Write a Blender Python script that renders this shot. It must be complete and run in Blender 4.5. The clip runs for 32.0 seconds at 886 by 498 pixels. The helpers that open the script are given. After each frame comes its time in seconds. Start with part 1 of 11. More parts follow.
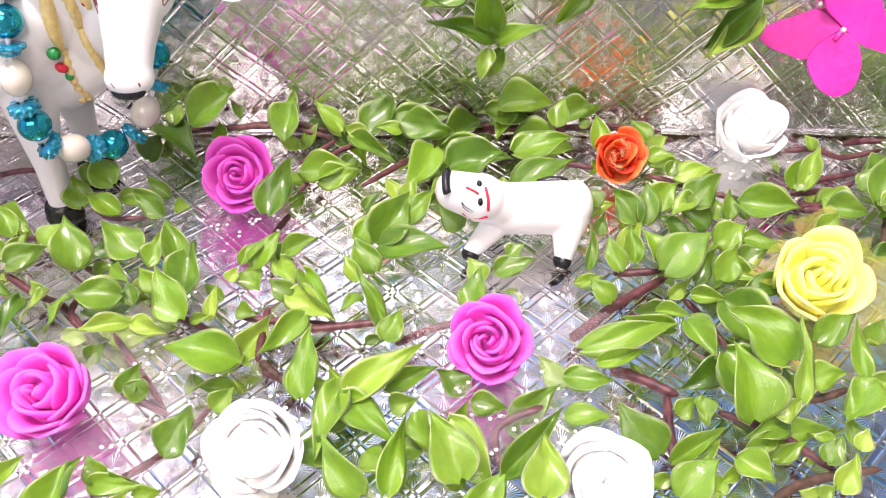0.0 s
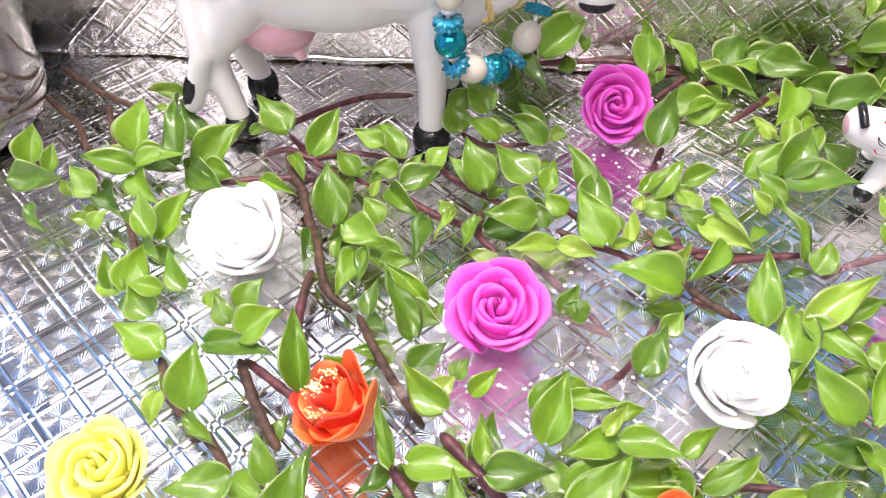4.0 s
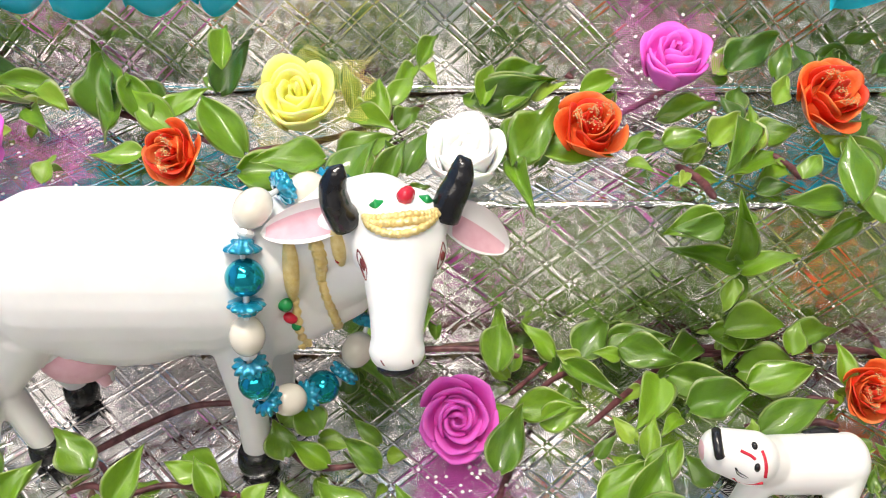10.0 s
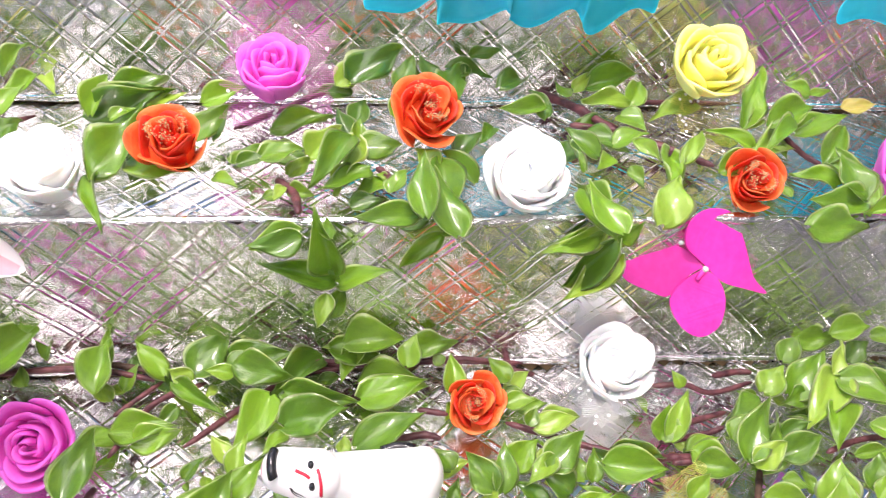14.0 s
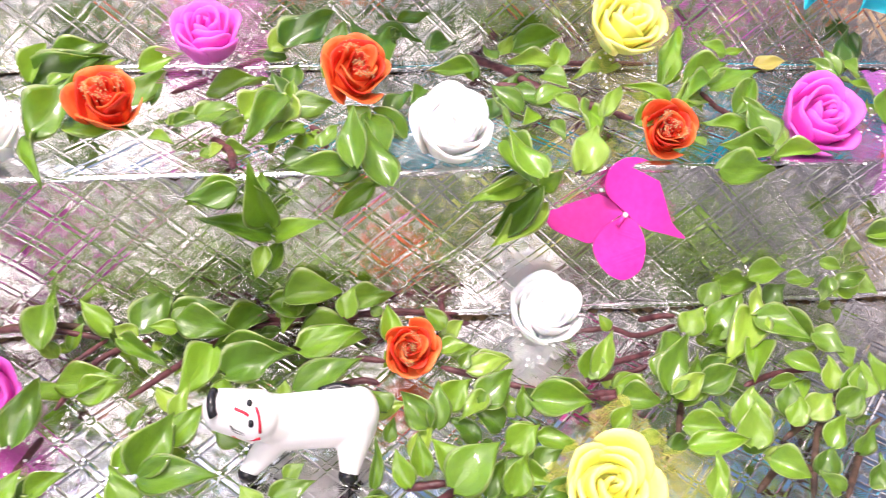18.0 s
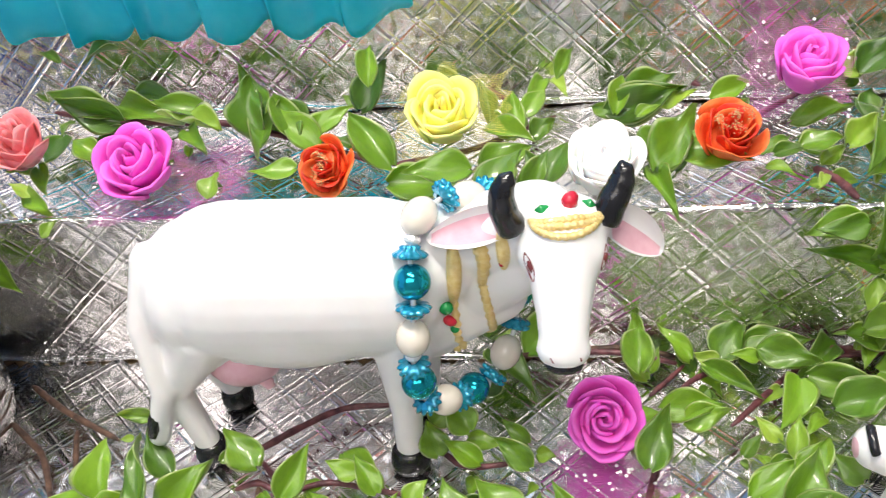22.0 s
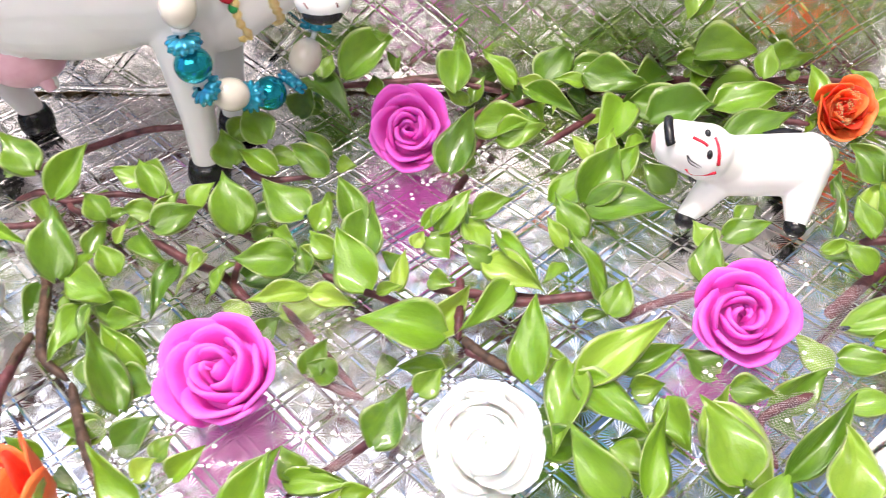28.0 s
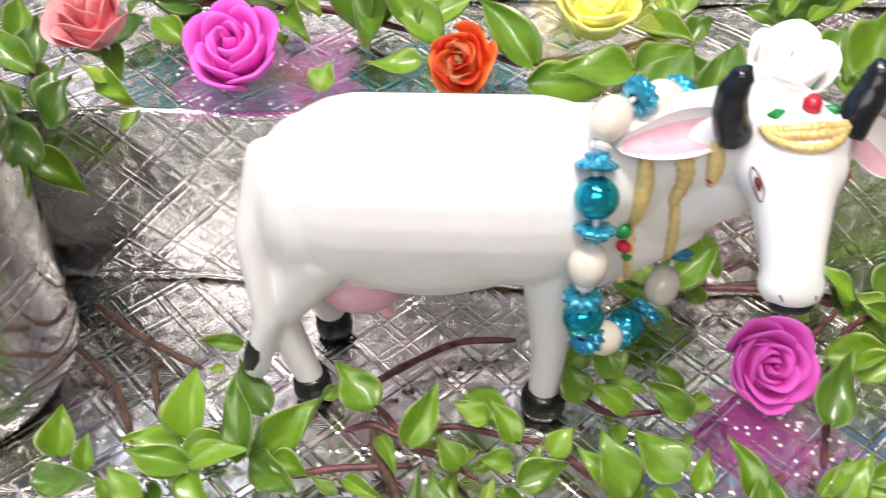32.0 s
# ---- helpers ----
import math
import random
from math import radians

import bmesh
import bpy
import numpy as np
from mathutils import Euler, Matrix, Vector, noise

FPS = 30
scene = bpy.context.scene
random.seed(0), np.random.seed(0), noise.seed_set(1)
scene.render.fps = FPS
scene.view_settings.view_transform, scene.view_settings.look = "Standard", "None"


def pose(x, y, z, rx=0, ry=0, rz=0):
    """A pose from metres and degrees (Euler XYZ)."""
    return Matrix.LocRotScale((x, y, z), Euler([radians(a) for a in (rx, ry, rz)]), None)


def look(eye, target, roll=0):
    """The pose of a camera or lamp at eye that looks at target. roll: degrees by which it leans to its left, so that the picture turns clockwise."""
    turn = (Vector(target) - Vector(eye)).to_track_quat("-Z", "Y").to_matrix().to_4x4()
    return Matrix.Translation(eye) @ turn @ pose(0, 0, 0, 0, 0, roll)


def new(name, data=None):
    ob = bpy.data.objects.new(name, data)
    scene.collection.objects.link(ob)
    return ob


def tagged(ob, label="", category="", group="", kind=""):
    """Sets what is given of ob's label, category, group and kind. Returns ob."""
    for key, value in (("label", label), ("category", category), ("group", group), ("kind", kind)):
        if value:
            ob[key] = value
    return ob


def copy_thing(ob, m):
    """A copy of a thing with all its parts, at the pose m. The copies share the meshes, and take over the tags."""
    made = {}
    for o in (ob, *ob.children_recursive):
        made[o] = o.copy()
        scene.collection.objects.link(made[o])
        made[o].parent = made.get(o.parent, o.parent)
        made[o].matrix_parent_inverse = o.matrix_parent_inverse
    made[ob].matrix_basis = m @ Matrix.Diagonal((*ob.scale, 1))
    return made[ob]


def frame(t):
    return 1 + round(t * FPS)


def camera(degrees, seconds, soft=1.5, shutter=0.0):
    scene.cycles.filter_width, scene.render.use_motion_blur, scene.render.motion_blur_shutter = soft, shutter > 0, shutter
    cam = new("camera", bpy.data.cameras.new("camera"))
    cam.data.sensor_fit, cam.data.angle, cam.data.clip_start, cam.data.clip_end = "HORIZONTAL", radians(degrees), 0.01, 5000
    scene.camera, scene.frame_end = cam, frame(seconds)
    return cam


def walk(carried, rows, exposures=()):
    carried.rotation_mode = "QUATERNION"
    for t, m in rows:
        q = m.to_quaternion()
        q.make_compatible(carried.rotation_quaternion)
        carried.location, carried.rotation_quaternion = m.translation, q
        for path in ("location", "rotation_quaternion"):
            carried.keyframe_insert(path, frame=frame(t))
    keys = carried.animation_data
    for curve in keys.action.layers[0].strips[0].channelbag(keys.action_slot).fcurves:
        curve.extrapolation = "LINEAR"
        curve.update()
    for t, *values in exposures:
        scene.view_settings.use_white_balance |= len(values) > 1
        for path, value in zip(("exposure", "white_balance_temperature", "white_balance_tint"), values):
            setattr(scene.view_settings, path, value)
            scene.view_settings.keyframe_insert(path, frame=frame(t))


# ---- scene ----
from mathutils.bvhtree import BVHTree

cam = camera(52.4, 32.0, soft=1.0, shutter=0.3)
METRES, EYE, TILT, LEAN, TURN = 0.8, 0.186, -45.0, 0.0, 0.0
ROWS = [
    (0.0, 0.0, 0.0, 0.0, 0.0, 0.0, -0.0),
    (0.5, -0.0087, -0.0019, -0.0088, 0.02, -0.33, -0.27),
    (1.0, -0.0217, -0.0041, -0.0171, 0.12, -0.48, -0.21),
    (1.5, -0.0399, -0.0026, -0.0216, 0.46, -0.87, -0.51),
    (2.0, -0.0642, -0.0055, -0.0226, 1.12, -0.9, -1.6),
    (2.5, -0.0845, -0.0046, -0.0259, 1.5, -1.06, -2.39),
    (3.0, -0.0976, -0.0038, -0.0263, 1.66, -1.23, -2.56),
    (3.5, -0.1122, -0.0012, -0.0256, 1.81, -1.36, -2.65),
    (5.5, -0.1441, 0.0289, 0.009, 1.66, 0.16, -0.44),
    (6.0, -0.1439, 0.0395, 0.0169, 1.32, 0.59, -0.69),
    (6.5, -0.141, 0.0417, 0.0279, 1.06, 1.14, -0.77),
    (7.0, -0.1348, 0.0394, 0.0364, 0.8, 2.24, -0.68),
    (7.5, -0.1296, 0.041, 0.0425, 0.56, 3.07, -0.78),
    (8.0, -0.1211, 0.0402, 0.0475, 0.4, 4.03, -0.7),
    (8.5, -0.1125, 0.039, 0.0495, 0.09, 4.73, -0.64),
    (9.0, -0.1034, 0.0353, 0.0531, -0.15, 5.4, -0.43),
    (9.5, -0.0928, 0.0336, 0.0533, -0.08, 5.66, -0.17),
    (10.0, -0.0807, 0.0316, 0.0534, -0.04, 5.73, -0.14),
    (10.5, -0.0734, 0.0335, 0.0535, 0.05, 5.35, -0.35),
    (11.0, -0.0638, 0.0331, 0.0587, -0.47, 5.34, -0.44),
    (11.5, -0.0468, 0.0298, 0.0619, -0.82, 5.39, 0.3),
    (12.0, -0.0345, 0.0283, 0.0629, -1.78, 5.48, -0.27),
    (12.5, -0.0197, 0.0274, 0.062, -3.04, 5.62, -0.01),
    (13.0, -0.0069, 0.0274, 0.0611, -4.27, 5.71, 0.2),
    (13.5, 0.0084, 0.0284, 0.0589, -5.29, 5.94, 0.62),
    (14.0, 0.0217, 0.0313, 0.0581, -6.36, 5.73, 1.06),
    (14.5, 0.0378, 0.0318, 0.0573, -7.55, 5.53, 1.5),
    (15.0, 0.0498, 0.0316, 0.0561, -9.23, 5.45, 1.19),
    (15.5, 0.0596, 0.03, 0.0552, -10.2, 5.47, 1.46),
    (17.5, 0.0488, 0.0208, 0.0391, -10.22, 5.47, 2.85),
    (18.0, 0.0314, 0.0173, 0.0385, -8.35, 5.76, 2.86),
    (18.5, 0.0121, 0.0156, 0.0414, -6.14, 5.84, 3.24),
    (19.0, -0.0104, 0.0159, 0.0438, -4.27, 6.31, 3.23),
    (19.5, -0.0261, 0.0166, 0.0475, -1.71, 6.65, 3.19),
    (20.0, -0.0385, 0.0204, 0.0475, -1.07, 6.78, 2.75),
    (20.5, -0.0508, 0.021, 0.0483, 0.36, 6.82, 2.28),
    (21.0, -0.0699, 0.0215, 0.0484, 1.97, 6.79, 1.96),
    (21.5, -0.0877, 0.0208, 0.0491, 3.52, 6.7, 1.25),
    (22.0, -0.1061, 0.0198, 0.0489, 4.4, 6.76, 0.4),
    (22.5, -0.1241, 0.0196, 0.0477, 5.12, 6.58, -0.25),
    (23.0, -0.1453, 0.0176, 0.046, 5.84, 6.26, -0.87),
    (23.5, -0.1597, 0.0146, 0.0437, 6.51, 5.99, -1.29),
    (24.0, -0.1602, 0.0156, 0.0351, 5.91, 5.48, -1.97),
    (24.5, -0.1536, 0.0169, 0.0244, 5.2, 4.62, -2.0),
    (26.5, -0.1165, 0.0229, -0.0143, 4.86, 1.26, -1.64),
    (27.0, -0.0976, 0.0264, -0.016, 3.86, 0.73, -1.24),
    (27.5, -0.0736, 0.0329, -0.0152, 2.75, 0.55, -0.41),
    (28.0, -0.0548, 0.0437, -0.0136, 1.94, 0.5, -0.2),
    (28.5, -0.034, 0.0554, -0.0063, 0.68, 0.44, 0.41),
    (29.0, -0.0172, 0.0634, 0.004, -0.41, 0.46, 1.26),
    (29.5, -0.0146, 0.0699, 0.0114, -1.1, 0.55, 1.27),
    (30.0, -0.0212, 0.0719, 0.019, -1.37, 1.03, 1.07),
    (30.5, -0.0397, 0.0701, 0.025, -1.03, 1.34, 0.86),
    (31.0, -0.0753, 0.0656, 0.0351, 0.01, 1.42, 0.02),
    (31.5, -0.1209, 0.0627, 0.0413, 1.49, 2.14, -1.03),
    (32.0, -0.1612, 0.0602, 0.0478, 2.55, 2.36, -1.71),
]
walk(cam, [(t, pose(0, 0, EYE, TILT, LEAN, TURN) @ pose(METRES * x, METRES * y, METRES * z, 90 + pitch, roll, yaw)) for t, x, y, z, yaw, pitch, roll in ROWS],
     [(t, e, k, m) for t, e, k, m in ((0, 0.24, 7000, 23), (3, 0.15, 6800, 22), (5, 0.0, 6800, 15), (7, -0.28, 7200, 13), (9, -0.28, 7200, 9), (10.5, -0.22, 7100, 9), (12, 0.02, 6900, 13), (15, 0.22, 6700, 22), (18, 0.27, 6800, 23), (20, 0.06, 6700, 16), (22, -0.18, 6900, 10), (24, -0.3, 7000, 10), (26, 0.02, 7200, 11), (28, 0.2, 6900, 16), (30, 0.38, 6900, 21), (31, 0.06, 6800, 15), (32, -0.26, 7000, 13))])

# ---------------------------------------------------------------- world, light
world = bpy.data.worlds.new("world")
scene.world = world
world.use_nodes = True
wn = world.node_tree.nodes
sky = wn.new("ShaderNodeTexSky")
sky.sky_type, sky.sun_disc, sky.sun_elevation, sky.sun_rotation = "NISHITA", False, radians(50), radians(200)
wn["Background"].inputs["Strength"].default_value = 0.1
world.node_tree.links.new(sky.outputs[0], wn["Background"].inputs["Color"])


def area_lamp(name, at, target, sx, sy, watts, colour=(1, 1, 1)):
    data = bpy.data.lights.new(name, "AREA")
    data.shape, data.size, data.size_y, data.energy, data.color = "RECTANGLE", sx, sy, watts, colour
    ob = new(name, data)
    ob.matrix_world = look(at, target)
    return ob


# Assumed overhead lamp; no ceiling fitting is in view.
area_lamp("overhead_fill", (-0.25, 0.0, 2.0), (-0.1, 0.25, 0), 1.2, 0.16, 64, (1.0, 0.97, 0.93))
# Added light panels at the north wall, set so the foil treads mirror white.
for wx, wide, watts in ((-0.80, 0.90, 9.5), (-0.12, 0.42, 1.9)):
    area_lamp("north_fill", (wx, 1.55, 1.4), (wx * 0.8, 0.2, 0.1), wide, 1.2, watts, (0.95, 0.97, 1.0))
# Added unseen panel, raised and widened to brighten the step faces.
area_lamp("south_fill", (-0.40, -1.55, 1.55), (-0.1, 0.2, 0.1), 1.9, 1.75, 55, (1.0, 0.97, 0.95))
scene.view_settings.exposure = 0.0


# ---------------------------------------------------------------- materials
def nodes_of(name):
    m = bpy.data.materials.new(name)
    m.use_nodes = True
    return m, m.node_tree.nodes, m.node_tree.links, m.node_tree.nodes["Principled BSDF"]


def ramp(nt, stops):
    r = nt.new("ShaderNodeValToRGB")
    while len(r.color_ramp.elements) < len(stops):
        r.color_ramp.elements.new(0.5)
    for e, (p, c) in zip(r.color_ramp.elements, stops):
        e.position, e.color = p, (*c, 1)
    return r


def paint(name, a, b, rough=0.5, metal=0.0, scale=300, detail=4, bump=0.15, bump_scale=900, spec=0.5, coat=0.0, sss=0.0, rand=0.0):
    """A surface whose colour wanders between a and b, with a fine relief."""
    m, nt, ln, p = nodes_of(name)
    co = nt.new("ShaderNodeTexCoord")
    n = nt.new("ShaderNodeTexNoise")
    n.inputs["Scale"].default_value, n.inputs["Detail"].default_value = scale, detail
    ln.new(co.outputs["Object"], n.inputs["Vector"])
    r = ramp(nt, [(0.3, a), (0.7, b)])
    ln.new(n.outputs["Fac"], r.inputs["Fac"])
    out = r.outputs["Color"]
    if rand:
        info = nt.new("ShaderNodeObjectInfo")
        mp = nt.new("ShaderNodeMapRange")
        mp.inputs["To Min"].default_value, mp.inputs["To Max"].default_value = 1 - rand, 1 + rand
        ln.new(info.outputs["Random"], mp.inputs["Value"])
        hs = nt.new("ShaderNodeHueSaturation")
        ln.new(mp.outputs[0], hs.inputs["Value"])
        ln.new(out, hs.inputs["Color"])
        out = hs.outputs["Color"]
    ln.new(out, p.inputs["Base Color"])
    p.inputs["Roughness"].default_value, p.inputs["Metallic"].default_value = rough, metal
    p.inputs["Specular IOR Level"].default_value = spec
    p.inputs["Coat Weight"].default_value = coat
    if sss:
        p.inputs["Subsurface Weight"].default_value, p.inputs["Subsurface Scale"].default_value = sss, 0.004
    if bump:
        n2 = nt.new("ShaderNodeTexNoise")
        n2.inputs["Scale"].default_value, n2.inputs["Detail"].default_value = bump_scale, 3
        ln.new(co.outputs["Object"], n2.inputs["Vector"])
        bp = nt.new("ShaderNodeBump")
        bp.inputs["Strength"].default_value, bp.inputs["Distance"].default_value = bump, 0.0004
        ln.new(n2.outputs["Fac"], bp.inputs["Height"])
        ln.new(bp.outputs[0], p.inputs["Normal"])
    return m


def math_node(nt, ln, op, a, b=None):
    n = nt.new("ShaderNodeMath")
    n.operation = op
    for k, v in enumerate((a, b)):
        if v is None:
            continue
        if isinstance(v, (int, float)):
            n.inputs[k].default_value = v
        else:
            ln.new(v, n.inputs[k])
    return n.outputs[0]


TILE = 0.0142   # diagonal of one embossed diamond


def foil_material():
    """Silver embossed foil: every diamond is stamped with a fan of fine rays."""
    m, nt, ln, p = nodes_of("silver_foil")
    co = nt.new("ShaderNodeTexCoord")
    sep = nt.new("ShaderNodeSeparateXYZ")
    ln.new(co.outputs["UV"], sep.inputs[0])
    fu = math_node(nt, ln, "SUBTRACT", math_node(nt, ln, "FRACT", sep.outputs[0]), 0.5)
    fv = math_node(nt, ln, "SUBTRACT", math_node(nt, ln, "FRACT", sep.outputs[1]), 0.5)
    ang = math_node(nt, ln, "ARCTAN2", fu, fv)
    fan = math_node(nt, ln, "SINE", math_node(nt, ln, "MULTIPLY", ang, 30.0))
    inside = math_node(nt, ln, "MAXIMUM", math_node(nt, ln, "ABSOLUTE", fu), math_node(nt, ln, "ABSOLUTE", fv))
    mask = math_node(nt, ln, "LESS_THAN", inside, 0.335)
    h = math_node(nt, ln, "MULTIPLY", math_node(nt, ln, "MULTIPLY", fan, mask), math_node(nt, ln, "ADD", math_node(nt, ln, "MULTIPLY", inside, 0.6), 0.12))
    bp = nt.new("ShaderNodeBump")
    bp.inputs["Strength"].default_value, bp.inputs["Distance"].default_value = 0.34, 0.00024
    ln.new(h, bp.inputs["Height"])
    cr = nt.new("ShaderNodeTexNoise")
    cr.inputs["Scale"].default_value, cr.inputs["Detail"].default_value = 55, 5
    ln.new(co.outputs["Object"], cr.inputs["Vector"])
    bp2 = nt.new("ShaderNodeBump")
    bp2.inputs["Strength"].default_value, bp2.inputs["Distance"].default_value = 0.13, 0.0004
    ln.new(cr.outputs["Fac"], bp2.inputs["Height"])
    ln.new(bp.outputs[0], bp2.inputs["Normal"])
    ln.new(bp2.outputs[0], p.inputs["Normal"])
    r = ramp(nt, [(0.3, (0.70, 0.685, 0.69)), (0.7, (0.86, 0.84, 0.845))])
    ln.new(cr.outputs["Fac"], r.inputs["Fac"])
    ln.new(r.outputs[0], p.inputs["Base Color"])
    p.inputs["Metallic"].default_value, p.inputs["Roughness"].default_value = 1.0, 0.145
    return m


def leaf_material(name, a, b, edge):
    """Fleshy leaf: blade colour a to b by leaf, pale rim, faint parallel veins, waxy gloss."""
    m, nt, ln, p = nodes_of(name)
    co = nt.new("ShaderNodeTexCoord")
    sep = nt.new("ShaderNodeSeparateXYZ")
    ln.new(co.outputs["UV"], sep.inputs[0])
    info = nt.new("ShaderNodeObjectInfo")
    n = nt.new("ShaderNodeTexNoise")
    n.inputs["Scale"].default_value, n.inputs["Detail"].default_value = 3.2, 6
    ln.new(co.outputs["Object"], n.inputs["Vector"])
    f = math_node(nt, ln, "ADD", math_node(nt, ln, "MULTIPLY", n.outputs["Fac"], 0.75), math_node(nt, ln, "MULTIPLY", info.outputs["Random"], 0.5))
    r = ramp(nt, [(0.15, a), (0.85, b)])
    ln.new(f, r.inputs["Fac"])
    rim = ramp(nt, [(0.885, (0, 0, 0)), (0.93, (1, 1, 1))])
    ln.new(sep.outputs[0], rim.inputs["Fac"])
    mix = nt.new("ShaderNodeMix")
    mix.data_type = "RGBA"
    ln.new(math_node(nt, ln, "MULTIPLY", rim.outputs[0], 0.5), mix.inputs["Factor"])
    ln.new(r.outputs[0], mix.inputs["A"])
    mix.inputs["B"].default_value = (*edge, 1)
    ln.new(mix.outputs["Result"], p.inputs["Base Color"])
    veins = math_node(nt, ln, "SINE", math_node(nt, ln, "MULTIPLY", sep.outputs[0], 34.0))
    bp = nt.new("ShaderNodeBump")
    grain = nt.new("ShaderNodeTexNoise")
    grain.inputs["Scale"].default_value, grain.inputs["Detail"].default_value = 26, 3
    ln.new(co.outputs["Object"], grain.inputs["Vector"])
    bp.inputs["Strength"].default_value, bp.inputs["Distance"].default_value = 0.42, 0.00015
    relief = math_node(nt, ln, "ADD", math_node(nt, ln, "MULTIPLY", veins, 0.10), math_node(nt, ln, "MULTIPLY", grain.outputs["Fac"], 1.3))
    ln.new(math_node(nt, ln, "ADD", relief, math_node(nt, ln, "MULTIPLY", n.outputs["Fac"], 2.0)), bp.inputs["Height"])
    ln.new(bp.outputs[0], p.inputs["Normal"])
    p.inputs["Roughness"].default_value = 0.44
    p.inputs["Coat Weight"].default_value, p.inputs["Coat Roughness"].default_value = 0.40, 0.08
    p.inputs["Subsurface Weight"].default_value, p.inputs["Subsurface Scale"].default_value = 0.25, 0.0015
    p.inputs["Subsurface Radius"].default_value = (0.6, 1.0, 0.2)
    return m


def net_material(name, colour, cover):
    """Sheer woven net: fine threads with open holes between them."""
    m, nt, ln, p = nodes_of(name)
    co = nt.new("ShaderNodeTexCoord")
    sep = nt.new("ShaderNodeSeparateXYZ")
    ln.new(co.outputs["UV"], sep.inputs[0])
    su = math_node(nt, ln, "PINGPONG", sep.outputs[0], 0.5)
    sv = math_node(nt, ln, "PINGPONG", sep.outputs[1], 0.5)
    thread = math_node(nt, ln, "MAXIMUM", math_node(nt, ln, "LESS_THAN", su, cover), math_node(nt, ln, "LESS_THAN", sv, cover))
    tr = nt.new("ShaderNodeBsdfTransparent")
    mx = nt.new("ShaderNodeMixShader")
    ln.new(math_node(nt, ln, "MULTIPLY", thread, 0.8), mx.inputs[0])
    ln.new(tr.outputs[0], mx.inputs[1])
    ln.new(p.outputs[0], mx.inputs[2])
    ln.new(mx.outputs[0], nt["Material Output"].inputs["Surface"])
    p.inputs["Base Color"].default_value, p.inputs["Roughness"].default_value = (*colour, 1), 0.35
    return m


FOIL = foil_material()
LEAF = leaf_material("leaf_green", (0.030, 0.088, 0.007), (0.160, 0.312, 0.020), (0.50, 0.62, 0.26))
# Yellow-green leaves, plus ordinary ones with bright light painted into their colour.
LEAF_PALE = leaf_material("leaf_light_lit_green", (0.11, 0.24, 0.018), (0.27, 0.42, 0.050), (0.62, 0.68, 0.40))
# Deeper green leaves; on low filler leaves this colour carries the understory's shade.
LEAF_DARK = leaf_material("leaf_deep_shaded_green", (0.018, 0.062, 0.005), (0.075, 0.17, 0.014), (0.38, 0.48, 0.20))
LEAF_DRY = leaf_material("leaf_yellowing", (0.26, 0.27, 0.05), (0.40, 0.33, 0.09), (0.5, 0.4, 0.2))
STEM = paint("stem_purple", (0.045, 0.010, 0.018), (0.17, 0.055, 0.062), 0.48, scale=330, detail=6, bump=0.9, bump_scale=700)
STEM_BROWN = paint("stem_brown", (0.024, 0.012, 0.009), (0.13, 0.068, 0.045), 0.65, scale=330, detail=6, bump=1.0, bump_scale=700)
WHITE_GLAZE = paint("white_enamel", (0.80, 0.79, 0.79), (0.86, 0.85, 0.85), 0.34, scale=70, bump=0.08, bump_scale=250, sss=0.05)
BLACK_GLAZE = paint("black_enamel", (0.006, 0.006, 0.008), (0.02, 0.02, 0.024), 0.22, bump=0.4, bump_scale=400)
PINK_GLAZE = paint("pale_pink_enamel", (0.72, 0.38, 0.46), (0.80, 0.50, 0.57), 0.4, bump=0.1)
GOLD = paint("gold_paint", (0.76, 0.55, 0.19), (0.89, 0.72, 0.36), 0.38, 0.3, scale=700, bump=0.7, bump_scale=1500)
RED_GLAZE = paint("red_enamel", (0.50, 0.01, 0.03), (0.62, 0.03, 0.06), 0.25, bump=0.1)
GREEN_GLAZE = paint("green_enamel", (0.0, 0.22, 0.05), (0.02, 0.32, 0.09), 0.25, bump=0.1)
EYE_BROWN = paint("eye_maroon", (0.12, 0.02, 0.025), (0.25, 0.06, 0.06), 0.2, bump=0)
FOAM_PINK = paint("foam_orchid_pink", (0.83, 0.11, 0.62), (0.90, 0.19, 0.72), 0.75, scale=120, bump=0.35, bump_scale=1600, sss=0.12)
FOAM_WHITE = paint("foam_white", (0.93, 0.93, 0.93), (0.96, 0.96, 0.96), 0.75, scale=120, bump=0.3, bump_scale=1600, sss=0.2)
FOAM_YELLOW = paint("foam_yellow", (0.92, 0.88, 0.22), (0.96, 0.93, 0.36), 0.75, scale=120, bump=0.35, bump_scale=1600, sss=0.25)
PAPER_ORANGE = paint("paper_orange_red", (0.82, 0.09, 0.02), (0.92, 0.25, 0.07), 0.5, scale=220, bump=0.6, bump_scale=800, sss=0.15, rand=0.12)
PAPER_RED = paint("paper_red", (0.62, 0.020, 0.012), (0.80, 0.07, 0.025), 0.5, scale=220, bump=0.6, bump_scale=800, sss=0.1, rand=0.12)
PAPER_SALMON = paint("paper_salmon", (0.80, 0.22, 0.26), (0.90, 0.42, 0.44), 0.55, scale=220, bump=0.4, bump_scale=800, sss=0.15)
GLITTER = paint("gold_glitter", (0.85, 0.58, 0.22), (0.98, 0.82, 0.48), 0.25, 0.5, scale=1500, bump=0.3)
PEARL = paint("ivory_pearl", (0.70, 0.64, 0.55), (0.80, 0.75, 0.66), 0.16, scale=160, bump=0.04, coat=0.6)
TEAL = paint("teal_metallic", (0.0, 0.32, 0.42), (0.01, 0.42, 0.52), 0.13, 0.85, scale=160, bump=0.03)
